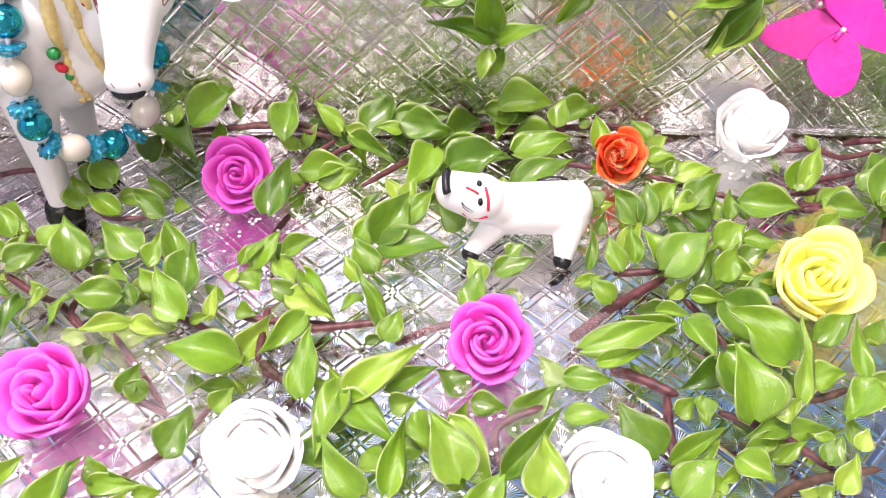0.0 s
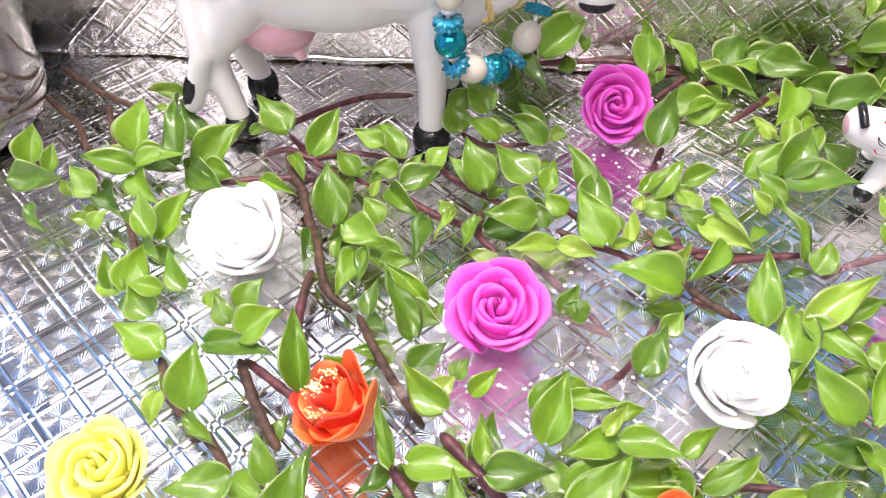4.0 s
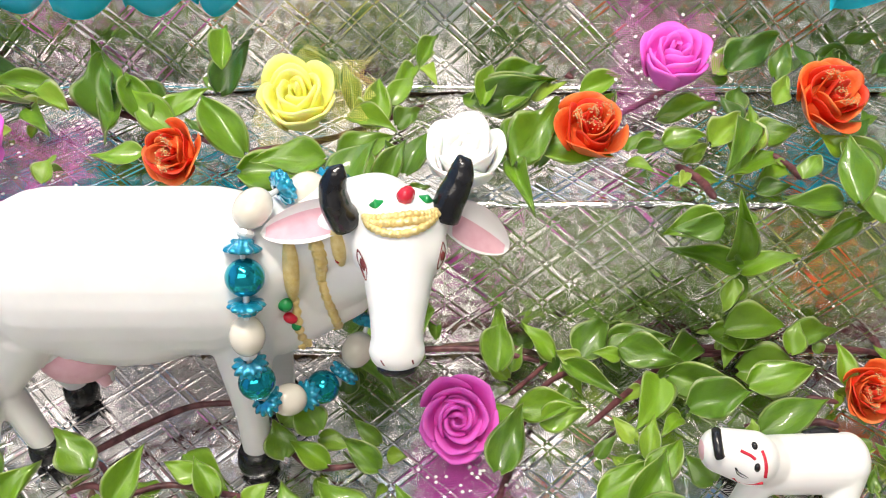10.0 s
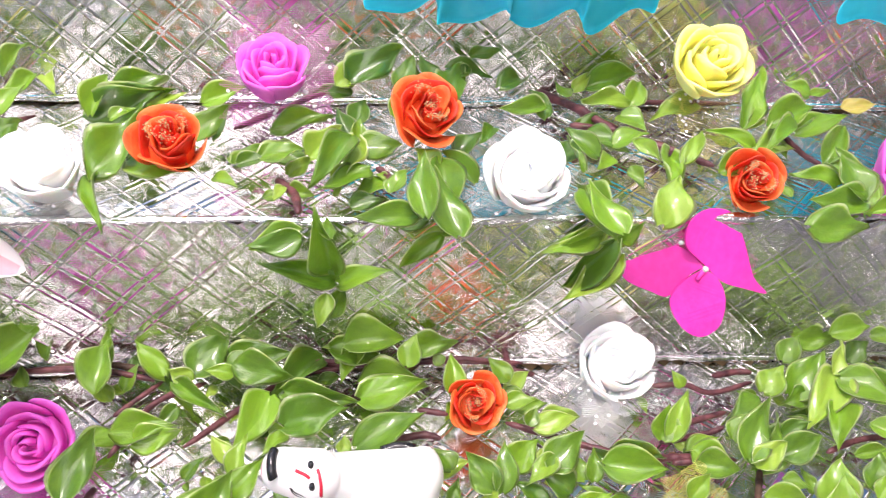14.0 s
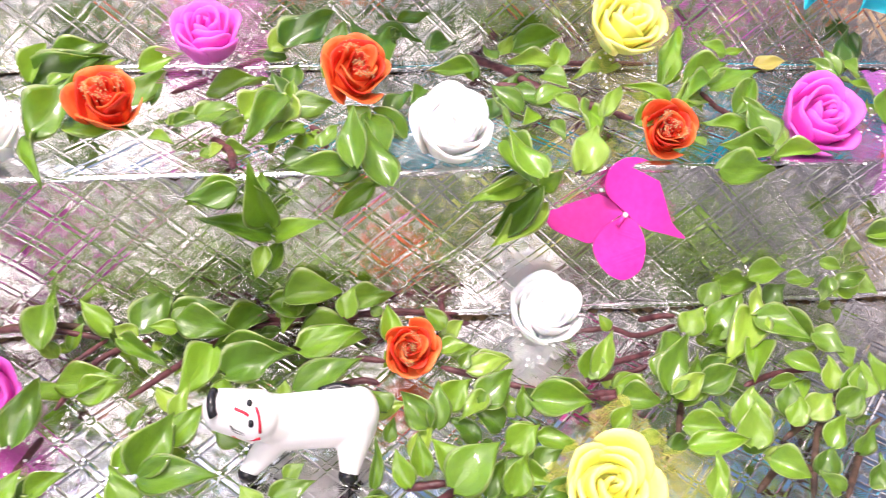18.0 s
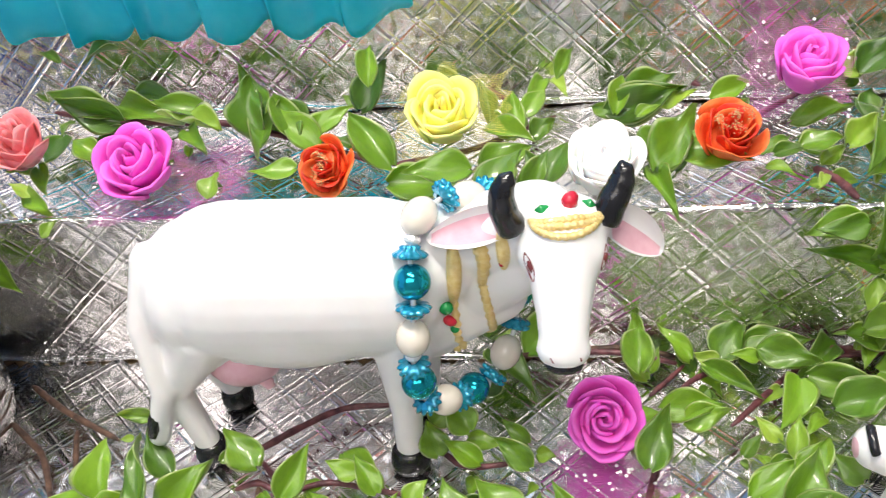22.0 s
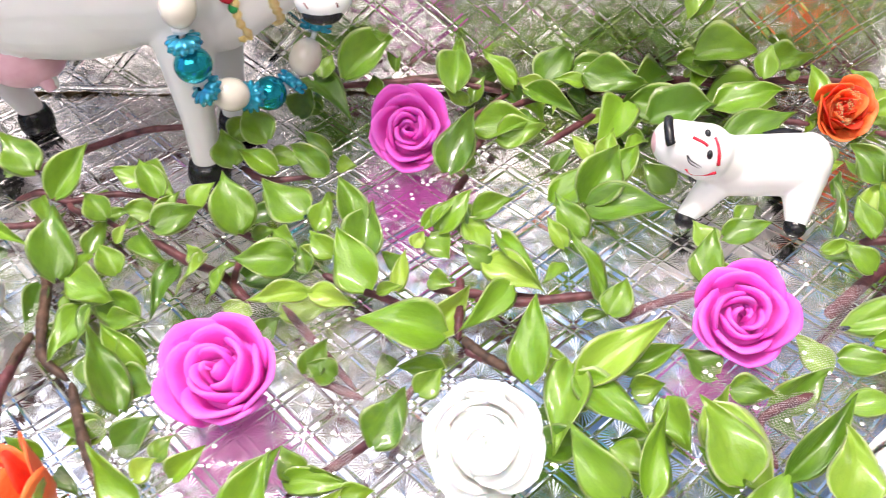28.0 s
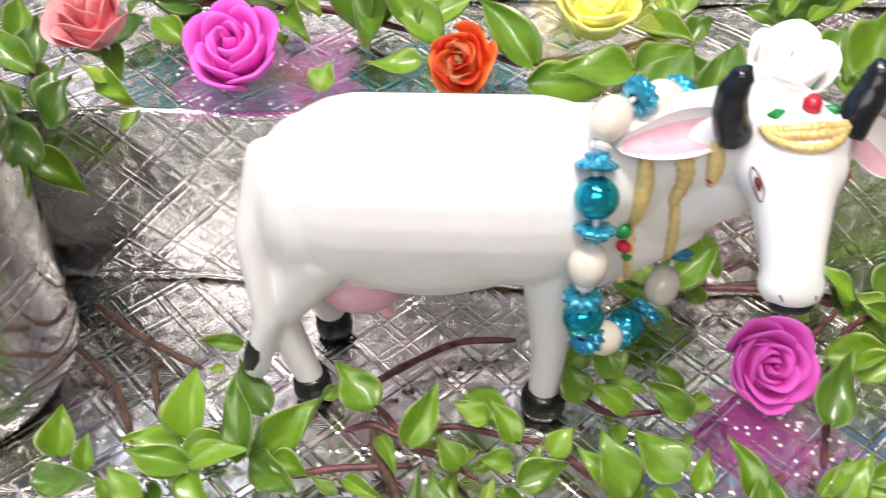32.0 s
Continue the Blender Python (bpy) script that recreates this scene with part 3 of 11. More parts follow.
def cow_extras(bm):
    # black hooves, tail tuft and nose, pink udder
    for hx, hy in ((-0.1136, 0.1993), (-0.1708, 0.2018), (-0.1100, 0.2208), (-0.1683, 0.2226)):
        k = 0.80 if hx < -0.15 else 0.92
        lathe(bm, [(0.0002, 0.0001), (0.0058 * k, 0.0002), (0.0062 * k, 0.0022), (0.0058 * k, 0.0048), (0.0050 * k, 0.0066), (0.0042 * k, 0.0070), (0.0002, 0.0070)], 20, 1, (hx, hy, 0))
    tube(bm, smooth_line([(-0.1788, 0.1988, 0.0240), (-0.1815, 0.1983, 0.0185), (-0.1832, 0.1985, 0.0120), (-0.1838, 0.1990, 0.0085)], 5), lambda s: 0.0027 * (1 + 0.5 * s - 1.3 * s ** 3), 12, 1)
    ball(bm, (-0.0739, 0.1757, 0.0625), (0.0042, 0.0022, 0.0017), Euler((0.75, 0, 0)).to_matrix().to_4x4(), 1)
    ball(bm, (-0.1575, 0.2103, 0.0322), (0.0110, 0.0094, 0.0083), None, 2, 18, 12)
    tube(bm, smooth_line([(-0.1530, 0.2070, 0.0290), (-0.1515, 0.2060, 0.0265), (-0.1505, 0.2055, 0.0245)], 4), lambda s: 0.0028 * (1 - 0.5 * s), 10, 2)
    skin = BVHTree.FromBMesh(bm)

    def on_skin(p, lift=0.0):
        at, normal, _, _ = skin.find_nearest(Vector(p))
        return at + normal * lift

    def stroke(points, radius, mat, lift=0.0, sides=8):
        tube(bm, smooth_line([on_skin(p, lift) for p in points], 8), radius, sides, mat)

    def seen_on_skin(p, lift=0.0):
        way = Vector((-0.06, 0.77, -0.635)).normalized()
        at, normal, _, _ = skin.ray_cast(Vector(p) - way * 0.03, way)
        return on_skin(p, lift) if at is None else at + normal * lift

    # horns
    for line, r in (([(-0.0846, 0.1968, 0.0838), (-0.0862, 0.1962, 0.0880), (-0.0868, 0.1962, 0.0925), (-0.0860, 0.1965, 0.0955), (-0.0846, 0.1968, 0.0982)], 0.0034),
                    ([(-0.0645, 0.1985, 0.0840), (-0.0630, 0.1995, 0.0878), (-0.0613, 0.2010, 0.0912), (-0.0606, 0.2020, 0.0940), (-0.0612, 0.2028, 0.0966)], 0.0035)):
        tube(bm, smooth_line(line, 5), lambda s, r=r: r * (1 - 0.50 * s ** 1.8) * (1 - 0.75 * max(0, s - 0.86) / 0.14) * (1 + 0.02 * math.sin(s * 23)), 14, 1)
    # cupped ears with a pink hollow
    for root, tip, across, pink in (((-0.0850, 0.1995, 0.0835), (-0.1050, 0.2010, 0.0778), (0.0002, 0.0024, 0.0027), (-0.80, 0.62)),
                                    ((-0.0635, 0.2005, 0.0835), (-0.0487, 0.2024, 0.0718), (0.0015, 0.0025, 0.0025), (-0.82, 0.30))):
        root, tip, across = Vector(root), Vector(tip), Vector(across)
        face = (tip - root).cross(across).normalized()
        face *= -1 if face.y > 0 else 1
        n, half = 14, 8
        sides = []
        for depth in (0.0, 0.0013):
            grid = []
            for i in range(n + 1):
                s = i / n
                w = 0.42 * (1 - s) ** 2 + 1.12 * math.sin(math.pi * min(1, 0.05 + 0.95 * s) ** 0.9) ** 0.62
                grid.append([bm.verts.new(root.lerp(tip, s) + across * w * c + face * (0.0024 * w * c * c - 0.0012 - depth * (1 - 0.7 * abs(c) ** 3) - 0.0010 * s * s))
                             for c in [k / half for k in range(-half, half + 1)]])
            sides.append(grid)
        for flip, grid in enumerate(sides):
            for i in range(n):
                for k in range(2 * half):
                    q = (grid[i][k], grid[i + 1][k], grid[i + 1][k + 1], grid[i][k + 1])
                    f = bm.faces.new(q if flip else q[::-1])
                    c = (k + 0.5) / half - 1
                    f.material_index = 2 if not flip and pink[0] < c < pink[1] and 0.12 < i / n < 0.88 else 0
        a, b = sides
        for k in range(2 * half):
            bm.faces.new((a[n][k], b[n][k], b[n][k + 1], a[n][k + 1]))
        for i in range(n):
            bm.faces.new((a[i][0], b[i][0], b[i + 1][0], a[i + 1][0]))
            bm.faces.new((a[i + 1][-1], b[i + 1][-1], b[i][-1], a[i][-1]))
    # gold brow band with ribs, red and green stones
    for tier in range(3):
        line = []
        for k in range(13):
            q = k / 12
            bow = math.sin(math.pi * q)
            line.append((-0.0834 + 0.0196 * q, 0.1938 + 0.0034 * q - (0.0020 + 0.0007 * tier) * bow, 0.0898 - 0.0016 * q - 0.0026 * bow - (0.0003 + 0.0007 * bow) * tier))
        stroke(line, lambda q, tier=tier: 0.00085 * (1 + 0.13 * math.sin(q * 120 + 2 * tier)) * (1 - 0.5 * abs(2 * q - 1) ** 6), 3, 0.0002)
    ball(bm, on_skin((-0.0722, 0.1975, 0.0905), 0.0006), (0.0019, 0.0019, 0.0019), None, 4, 8, 5)
    ball(bm, on_skin((-0.0716, 0.1990, 0.0905), 0.0004), (0.0015, 0.0013, 0.0016), None, 4, 7, 5)
    for gx, gy in ((-0.0785, 0.1970), (-0.0676, 0.1990)):
        stroke([(gx - 0.0018, gy, 0.0893), (gx, gy - 0.0004, 0.0893), (gx + 0.0018, gy + 0.0002, 0.0890)], lambda s: 0.0012 * (1.1 - 0.8 * abs(2 * s - 1)), 5, -0.0002)
    # painted eyes: maroon iris in an outlined almond
    for ex, ey, turn in ((-0.0828, 0.1880, 1), (-0.0640, 0.1915, -1)):
        eye = [(ex - 0.0016 * turn, ey + 0.0012, 0.0825), (ex + 0.0004 * turn, ey, 0.0812), (ex + 0.0016 * turn, ey - 0.0012, 0.0790), (ex + 0.0014 * turn, ey - 0.0016, 0.0768),
               (ex - 0.0006 * turn, ey - 0.0002, 0.0782), (ex - 0.0014 * turn, ey + 0.0010, 0.0802), (ex - 0.0016 * turn, ey + 0.0012, 0.0825)]
        stroke(eye, 0.00017, 6, 0.0, 6)
        stroke([(ex - 0.0004 * turn, ey, 0.0808), (ex + 0.0002 * turn, ey - 0.0004, 0.0795), (ex + 0.0006 * turn, ey - 0.0008, 0.0782)], lambda s: 0.0008 * math.sin(math.pi * (0.12 + 0.76 * s)), 6, -0.0003)
    # nostrils and mouth line
    for nx in (-0.0768, -0.0708):
        stroke([(nx, 0.1752, 0.0655), (nx + 0.0006, 0.1745, 0.0645)], 0.00025, 6, -0.0001, 6)
    # gold chains and pendant stones on the near side of the neck
    for line, wide in (([(-0.0984, 0.2035, 0.0745), (-0.0984, 0.2020, 0.0690), (-0.0986, 0.2005, 0.0630), (-0.0990, 0.2005, 0.0580)], lambda s: 0.0019 * math.sin(math.pi * (0.15 + 0.8 * s)) ** 0.7),
                       ([(-0.0988, 0.2005, 0.0590), (-0.0985, 0.2010, 0.0520), (-0.0985, 0.2030, 0.0450), (-0.0970, 0.2040, 0.0400), (-0.0995, 0.2030, 0.0395)], lambda s: 0.0009 + 0.0003 * math.sin(s * 50)),
                       ([(-0.0925, 0.2040, 0.0745), (-0.0914, 0.2025, 0.0700), (-0.0918, 0.2020, 0.0640)], lambda s: 0.0021 * (1 - 0.45 * s) * (1 + 0.16 * math.sin(s * 34))),
                       ([(-0.0918, 0.2020, 0.0650), (-0.0912, 0.2030, 0.0580), (-0.0900, 0.2050, 0.0480), (-0.0885, 0.2080, 0.0400), (-0.0880, 0.2100, 0.0350)], lambda s: 0.0011 * (1 + 0.2 * math.sin(s * 80))),
                       ([(-0.0870, 0.1985, 0.0812), (-0.0866, 0.1970, 0.0770), (-0.0864, 0.1960, 0.0732)], lambda s: 0.0017 * math.sin(math.pi * (0.18 + 0.72 * s)) ** 0.7)):
        tube(bm, smooth_line([seen_on_skin(p, 0.0001) for p in line], 8), wide, 10, 3)
    ball(bm, seen_on_skin((-0.1010, 0.1980, 0.0596), 0.0007), (0.0018, 0.0016, 0.0018), None, 5, 12, 9)
    ball(bm, seen_on_skin((-0.1000, 0.1985, 0.0548), 0.0006), (0.0018, 0.0014, 0.0013), Euler((0, 0.5, 0)).to_matrix().to_4x4(), 4, 12, 9)
    ball(bm, seen_on_skin((-0.0990, 0.2000, 0.0510), 0.0004), (0.0012, 0.0012, 0.0013), None, 5, 12, 9)
    ball(bm, on_skin((-0.0872, 0.1958, 0.0740), 0.0006), (0.0008, 0.0008, 0.0011), None, 4, 8, 6)


figurine("cow_figurine", cow_solids, 0.0007, 7, cow_zone, [WHITE_GLAZE, BLACK_GLAZE, PINK_GLAZE, GOLD, RED_GLAZE, GREEN_GLAZE, EYE_BROWN], cow_extras,
         "white painted cow figurine with black horns and gold trim", "figurine", (-0.14, CY, 0))

calf_solids = [
    ("limb", (0.0175, 0.1893, 0.0130), 0.0074, (0.0345, 0.1898, 0.0130), 0.0077),
    ("limb", (0.0118, 0.1866, 0.0190), 0.0060, (0.0180, 0.1890, 0.0140), 0.0068),
    ("limb", (0.0106, 0.1860, 0.0200), 0.0068, (0.0034, 0.1864, 0.0222), 0.0056),
    ("ball", (0.0026, 0.1865, 0.0224), (0.0048, 0.0054, 0.0054)),
    ("limb", (0.0150, 0.1862, 0.0100), 0.0042, (0.0080, 0.1815, 0.0034), 0.0024),
    ("limb", (0.0175, 0.1940, 0.0100), 0.0040, (0.0140, 0.1975, 0.0030), 0.0026),
    ("limb", (0.0360, 0.1870, 0.0115), 0.0056, (0.0340, 0.1785, 0.0032), 0.0024),
    ("limb", (0.0360, 0.1940, 0.0100), 0.0050, (0.0350, 0.1955, 0.0030), 0.0026),
    ("ball", (0.0375, 0.1901, 0.0138), (0.0052, 0.0072, 0.0070)),
]


def calf_zone(p):
    return 1 if p.z < 0.0040 else (2 if p.x < -0.0016 else 0)


def calf_face(x, u, lift=0.0):
    """A point on the calf's upturned face: x along the head, u across it."""
    s = (0.0106 - x) / 0.0078
    c = Vector((x, 0.1860 + 0.0004 * s, 0.0200 + 0.0022 * s))
    r = 0.00665 - 0.0010 * s
    u = max(-r * 0.99, min(r * 0.99, u))
    return c + Vector((0, 0.69, 0.72)) * u + Vector((0, -0.72, 0.69)) * (math.sqrt(r * r - u * u) + lift)


def calf_extras(bm):
    def stroke(points, radius, mat):
        tube(bm, smooth_line([calf_face(x, u) for x, u in points], 5), radius, 8, mat)
    stroke([(0.0012, 0.0048), (0.0008, 0.0032), (0.0008, 0.0010), (0.0010, -0.0006), (0.0013, -0.0012)], 0.0012, 1)
    for x, u in ((0.0101, -0.0014), (0.0098, 0.0032)):
        ball(bm, calf_face(x, u, -0.0006), (0.0009, 0.0012, 0.0013), None, 1, 10, 8)
    stroke([(0.0114, 0.0028), (0.0119, 0.0012), (0.0122, -0.0010), (0.0122, -0.0034)], 0.00042, 3)
    stroke([(0.0062, 0.0016), (0.0074, 0.0013), (0.0086, 0.0010), (0.0096, 0.0004)], 0.00040, 3)
    stroke([(0.0052, -0.0028), (0.0060, -0.0037), (0.0076, -0.0042), (0.0088, -0.0047), (0.0074, -0.0047), (0.0058, -0.0042), (0.0050, -0.0028)], 0.00013, 1)
    stroke([(0.0054, -0.0055), (0.0070, -0.0061), (0.0095, -0.0059), (0.0120, -0.0050)], 0.00036, 3)
    for hx, hy in ((0.0080, 0.1813), (0.0338, 0.1783)):
        ball(bm, (hx, hy, 0.0029), (0.0027, 0.0029, 0.0027), None, 1, 14, 10)
    tube(bm, smooth_line([(0.0270, 0.1948, 0.0176), (0.0315, 0.1958, 0.0182), (0.0355, 0.1950, 0.0178)], 4), 0.0013, 6, 1)


figurine("calf_figurine", calf_solids, 0.0004, 6, calf_zone, [WHITE_GLAZE, BLACK_GLAZE, PINK_GLAZE, RED_GLAZE], calf_extras,
         "small white calf figurine with black hooves and red halter", "figurine", (0.024, 0.19, 0))


# ---------------------------------------------------------------- bead necklace round the cow's neck
def pearl_mesh():
    bm = bmesh.new()
    ball(bm, (0, 0, 0), (0.0041, 0.0041, 0.0050), None, 0, 20, 14)
    return to_mesh("pearl", bm, PEARL)


def teal_mesh():
    bm = bmesh.new()
    ball(bm, (0, 0, 0), (0.0044, 0.0044, 0.0043), None, 0, 24, 16)
    return to_mesh("round_bead", bm, TEAL)


def rondelle_mesh():
    """A ring bead set all round with two rows of tiny bright studs."""
    bm = bmesh.new()
    studs = 11
    rings = []
    for i in range(13):
        g = -1 + 2 * i / 12
        ring = []
        for k in range(studs * 6):
            a = 2 * math.pi * k / (studs * 6)
            knob = max(0.0, math.cos(studs * a + (math.pi if g > 0 else 0))) ** 0.5 * max(0.0, math.sin(math.pi * abs(g) ** 0.8)) ** 0.6
            r = 0.0012 + 0.0022 * (1 - g ** 6) + 0.0008 * knob
            ring.append(bm.verts.new((r * math.cos(a), r * math.sin(a), 0.0018 * g)))
        rings.append(ring)
    for a, b in zip(rings, rings[1:]):
        for k in range(len(a)):
            bm.faces.new((a[k], a[(k + 1) % len(a)], b[(k + 1) % len(a)], b[k]))
    return to_mesh("beaded_ring", bm, CRYSTAL, True)


def crown_mesh():
    """A flared cap bead with a scalloped, studded rim, open towards +z."""
    bm = bmesh.new()
    rings = []
    for r, z, deep in ((0.0008, -0.0019, 0), (0.0020, -0.0019, 0.0002), (0.0027, -0.0014, 0.0006), (0.0024, -0.0009, 0.0002), (0.0034, -0.0004, 0.0005), (0.0042, 0.0001, 0.0005), (0.0044, 0.0005, 0.0006), (0.0040, 0.0010, 0.0004), (0.0028, 0.0013, 0.0002), (0.0008, 0.0013, 0)):
        rings.append([bm.verts.new(((r - deep * (0.5 - 0.5 * math.cos(11 * a))) * math.cos(a), (r - deep * (0.5 - 0.5 * math.cos(11 * a))) * math.sin(a), z)) for a in [2 * math.pi * k / 66 for k in range(66)]])
    for a, b in zip(rings, rings[1:]):
        for k in range(66):
            bm.faces.new((a[k], a[(k + 1) % 66], b[(k + 1) % 66], b[k]))
    return to_mesh("crown_bead", bm, CRYSTAL, True)


def spacer_mesh():
    bm = bmesh.new()
    ball(bm, (0, 0, 0), (0.0021, 0.0021, 0.0014), None, 0, 10, 6)
    return to_mesh("spacer_bead", bm, CLEAR, False)


necklace = holder("bead_necklace", (-0.1, 0.2, 0.03), "necklace of teal, turquoise and ivory pearl beads on the cow's neck", "necklace")
strung = (("pearl", -0.0949, 0.2131, 0.0806), ("spacer_bead", -0.0978, 0.2118, 0.0822), ("beaded_ring", -0.0998, 0.2106, 0.0830), ("pearl", -0.1058, 0.2048, 0.0815), ("spacer_bead", -0.1074, 0.2012, 0.0775), ("crown_bead", -0.1080, 0.1994, 0.0750),
          ("round_bead", -0.1077, 0.1962, 0.0691), ("cap_bead", -0.1076, 0.1930, 0.0634), ("pearl", -0.1083, 0.1920, 0.0553), ("spacer_bead", -0.1086, 0.1913, 0.0503), ("beaded_ring", -0.1086, 0.1910, 0.0469),
          ("round_bead", -0.1079, 0.1914, 0.0409), ("spacer_bead", -0.1073, 0.1916, 0.0368), ("beaded_ring", -0.1065, 0.1922, 0.0336), ("pearl", -0.1022, 0.1958, 0.0297), ("beaded_ring", -0.0988, 0.2005, 0.0258),
          ("round_bead", -0.0955, 0.2060, 0.0230), ("spacer_bead", -0.0925, 0.2085, 0.0228), ("beaded_ring", -0.0903, 0.2103, 0.0236), ("pearl", -0.0868, 0.2140, 0.0285), ("beaded_ring", -0.0840, 0.2190, 0.0345),
          ("round_bead", -0.0832, 0.2235, 0.0420), ("beaded_ring", -0.0842, 0.2258, 0.0495), ("pearl", -0.0860, 0.2265, 0.0585), ("beaded_ring", -0.0880, 0.2255, 0.0670), ("round_bead", -0.0895, 0.2225, 0.0740), ("beaded_ring", -0.0912, 0.2175, 0.0790))
kinds = {"pearl": pearl_mesh(), "round_bead": teal_mesh(), "beaded_ring": rondelle_mesh(), "crown_bead": crown_mesh(), "spacer_bead": spacer_mesh()}
home = Vector(necklace.location)
spots = [Vector(s[1:]) for s in strung]
cord = bmesh.new()
tube(cord, [q - home for q in smooth_line(spots + spots[:1], 8)], 0.0007, 6)
part("cord", cord, CLEAR, necklace)
for k, (kind, *_) in enumerate(strung):
    along = spots[(k + 1) % len(spots)] - spots[k - 1]
    if kind == "cap_bead":
        kind, along = "crown_bead", -along
    piece(kind, kinds[kind], necklace, Matrix.Translation(spots[k] - home) @ frame_on(along, 23 * k))


# ---------------------------------------------------------------- roses
def petal(bm, r0, r1, z0, z1, a0, span, thick, curl, wob, seed, steps=10, rows=5, lobe=0.0):
    """One petal: a thick curved sheet round the axis, its lip rolled outwards; wob makes the lip uneven."""
    def point(s, t, off):
        ang = a0 + (s - 0.5) * span
        lip = 1 - abs(2 * s - 1) ** 2.6
        z = z0 + (z1 - z0) * t * (0.62 + 0.38 * lip) + wob * math.sin(5 * s + seed) * t
        r = r0 + (r1 - r0) * t ** 0.8 + lobe * (1.7 * (1 - abs(2 * s - 1)) ** 1.4 - 0.55) * t * t + curl * max(0, t - 0.6) ** 2 * 6 * (0.4 + 0.6 * lip) + 0.0009 * (s - 0.5) * 2 + wob * 0.6 * math.sin(7 * s + 2 * seed) * t
        r = max(0.0004, r * (1 - 0.6 * t * (1 - math.cos(0.42 * span) / math.cos(0.84 * (s - 0.5) * span))) * (1 - 0.16 * t * abs(2 * s - 1) ** 3) + off)
        return (r * math.cos(ang), r * math.sin(ang), z)
    grid = []
    for off in (thick / 2, -thick / 2):
        grid.append([[bm.verts.new(point(i / steps, j / rows, off * (0.55 if (j == rows) else 1) * (0.5 if i in (0, steps) else 1))) for j in range(rows + 1)] for i in range(steps + 1)])
    g, h = grid
    for i in range(steps):
        for j in range(rows):
            bm.faces.new((g[i][j], g[i + 1][j], g[i + 1][j + 1], g[i][j + 1]))
            bm.faces.new((h[i][j + 1], h[i + 1][j + 1], h[i + 1][j], h[i][j]))
        bm.faces.new((g[i][rows], g[i + 1][rows], h[i + 1][rows], h[i][rows]))
        bm.faces.new((h[i][0], h[i + 1][0], g[i + 1][0], g[i][0]))
    for j in range(rows):
        bm.faces.new((g[0][j + 1], h[0][j + 1], h[0][j], g[0][j]))
        bm.faces.new((g[steps][j], h[steps][j], h[steps][j + 1], g[steps][j + 1]))


def foam_rose(name, material, seed, label, group, outer=5, width=0.0092, tall=0.0145, core=0.0, lobe=0.00026):
    """A foam rose: a rolled heart inside rings of thick overlapping petals, on a small cup."""
    rng = random.Random(seed)
    rose = holder(name, (0, 0, 0), label, "artificial flower", group)
    bm = bmesh.new()
    lathe(bm, [(0.0001, 0), (width * 0.45, 0.0003), (width * 0.62, 0.003), (width * 0.55, 0.006), (0.0002, 0.0065)], 20)
    part("cup", bm, material, rose)
    bm = bmesh.new()
    lathe(bm, [(width * 0.5, 0.004), (width * 0.74, 0.0055), (width * 0.60, tall - 0.0085 + core), (0.0034, tall - 0.0062 + core), (0.0001, tall - 0.0052 + core)], 20)
    part("core", bm, material, rose)
    bm = bmesh.new()
    line = []
    for k in range(12):
        a = k * 0.42 + seed
        r = 0.0003 + 0.00007 * k
        line.append((r * math.cos(a), r * math.sin(a)))
    lo = [bm.verts.new((x, y, tall - 0.0045)) for x, y in line]
    hi = [bm.verts.new((x, y, tall - 0.00003 * k)) for k, (x, y) in enumerate(line)]
    for k in range(len(line) - 1):
        bm.faces.new((lo[k], lo[k + 1], hi[k + 1], hi[k]))
    bmesh.ops.solidify(bm, geom=bm.faces[:], thickness=0.0007)
    part("heart", bm, material, rose)
    rings = ((2, 0.0016, 0.0022, tall + 0.0003, 3.3, 0.0), (3, 0.0030, 0.0040, tall + 0.0002, 2.5, 0.0002), (3, 0.0044, 0.0060, tall - 0.0003, 2.6, 0.0004), (4, 0.0056, 0.0082, tall - 0.0009, 2.0, 0.0004), (outer, 0.0064, width * 1.12, tall - 0.0026, 1.75, 0.0005))
    for n_ring, (n, r0, r1, z1, span, curl) in enumerate(rings):
        for k in range(n):
            bm = bmesh.new()
            petal(bm, r0 * 0.85, r1 * rng.uniform(0.92, 1.09), 0.002, z1 * rng.uniform(0.94, 1.03), 2 * math.pi * (k + 0.37 * n_ring) / n + rng.uniform(-0.2, 0.2) + seed, span * rng.uniform(0.92, 1.1),
                  0.0011, curl * rng.uniform(0.4, 1.5), 0.00045, rng.uniform(0, 6), lobe=lobe * n_ring)
            part("petal", bm, material, rose)
    return rose


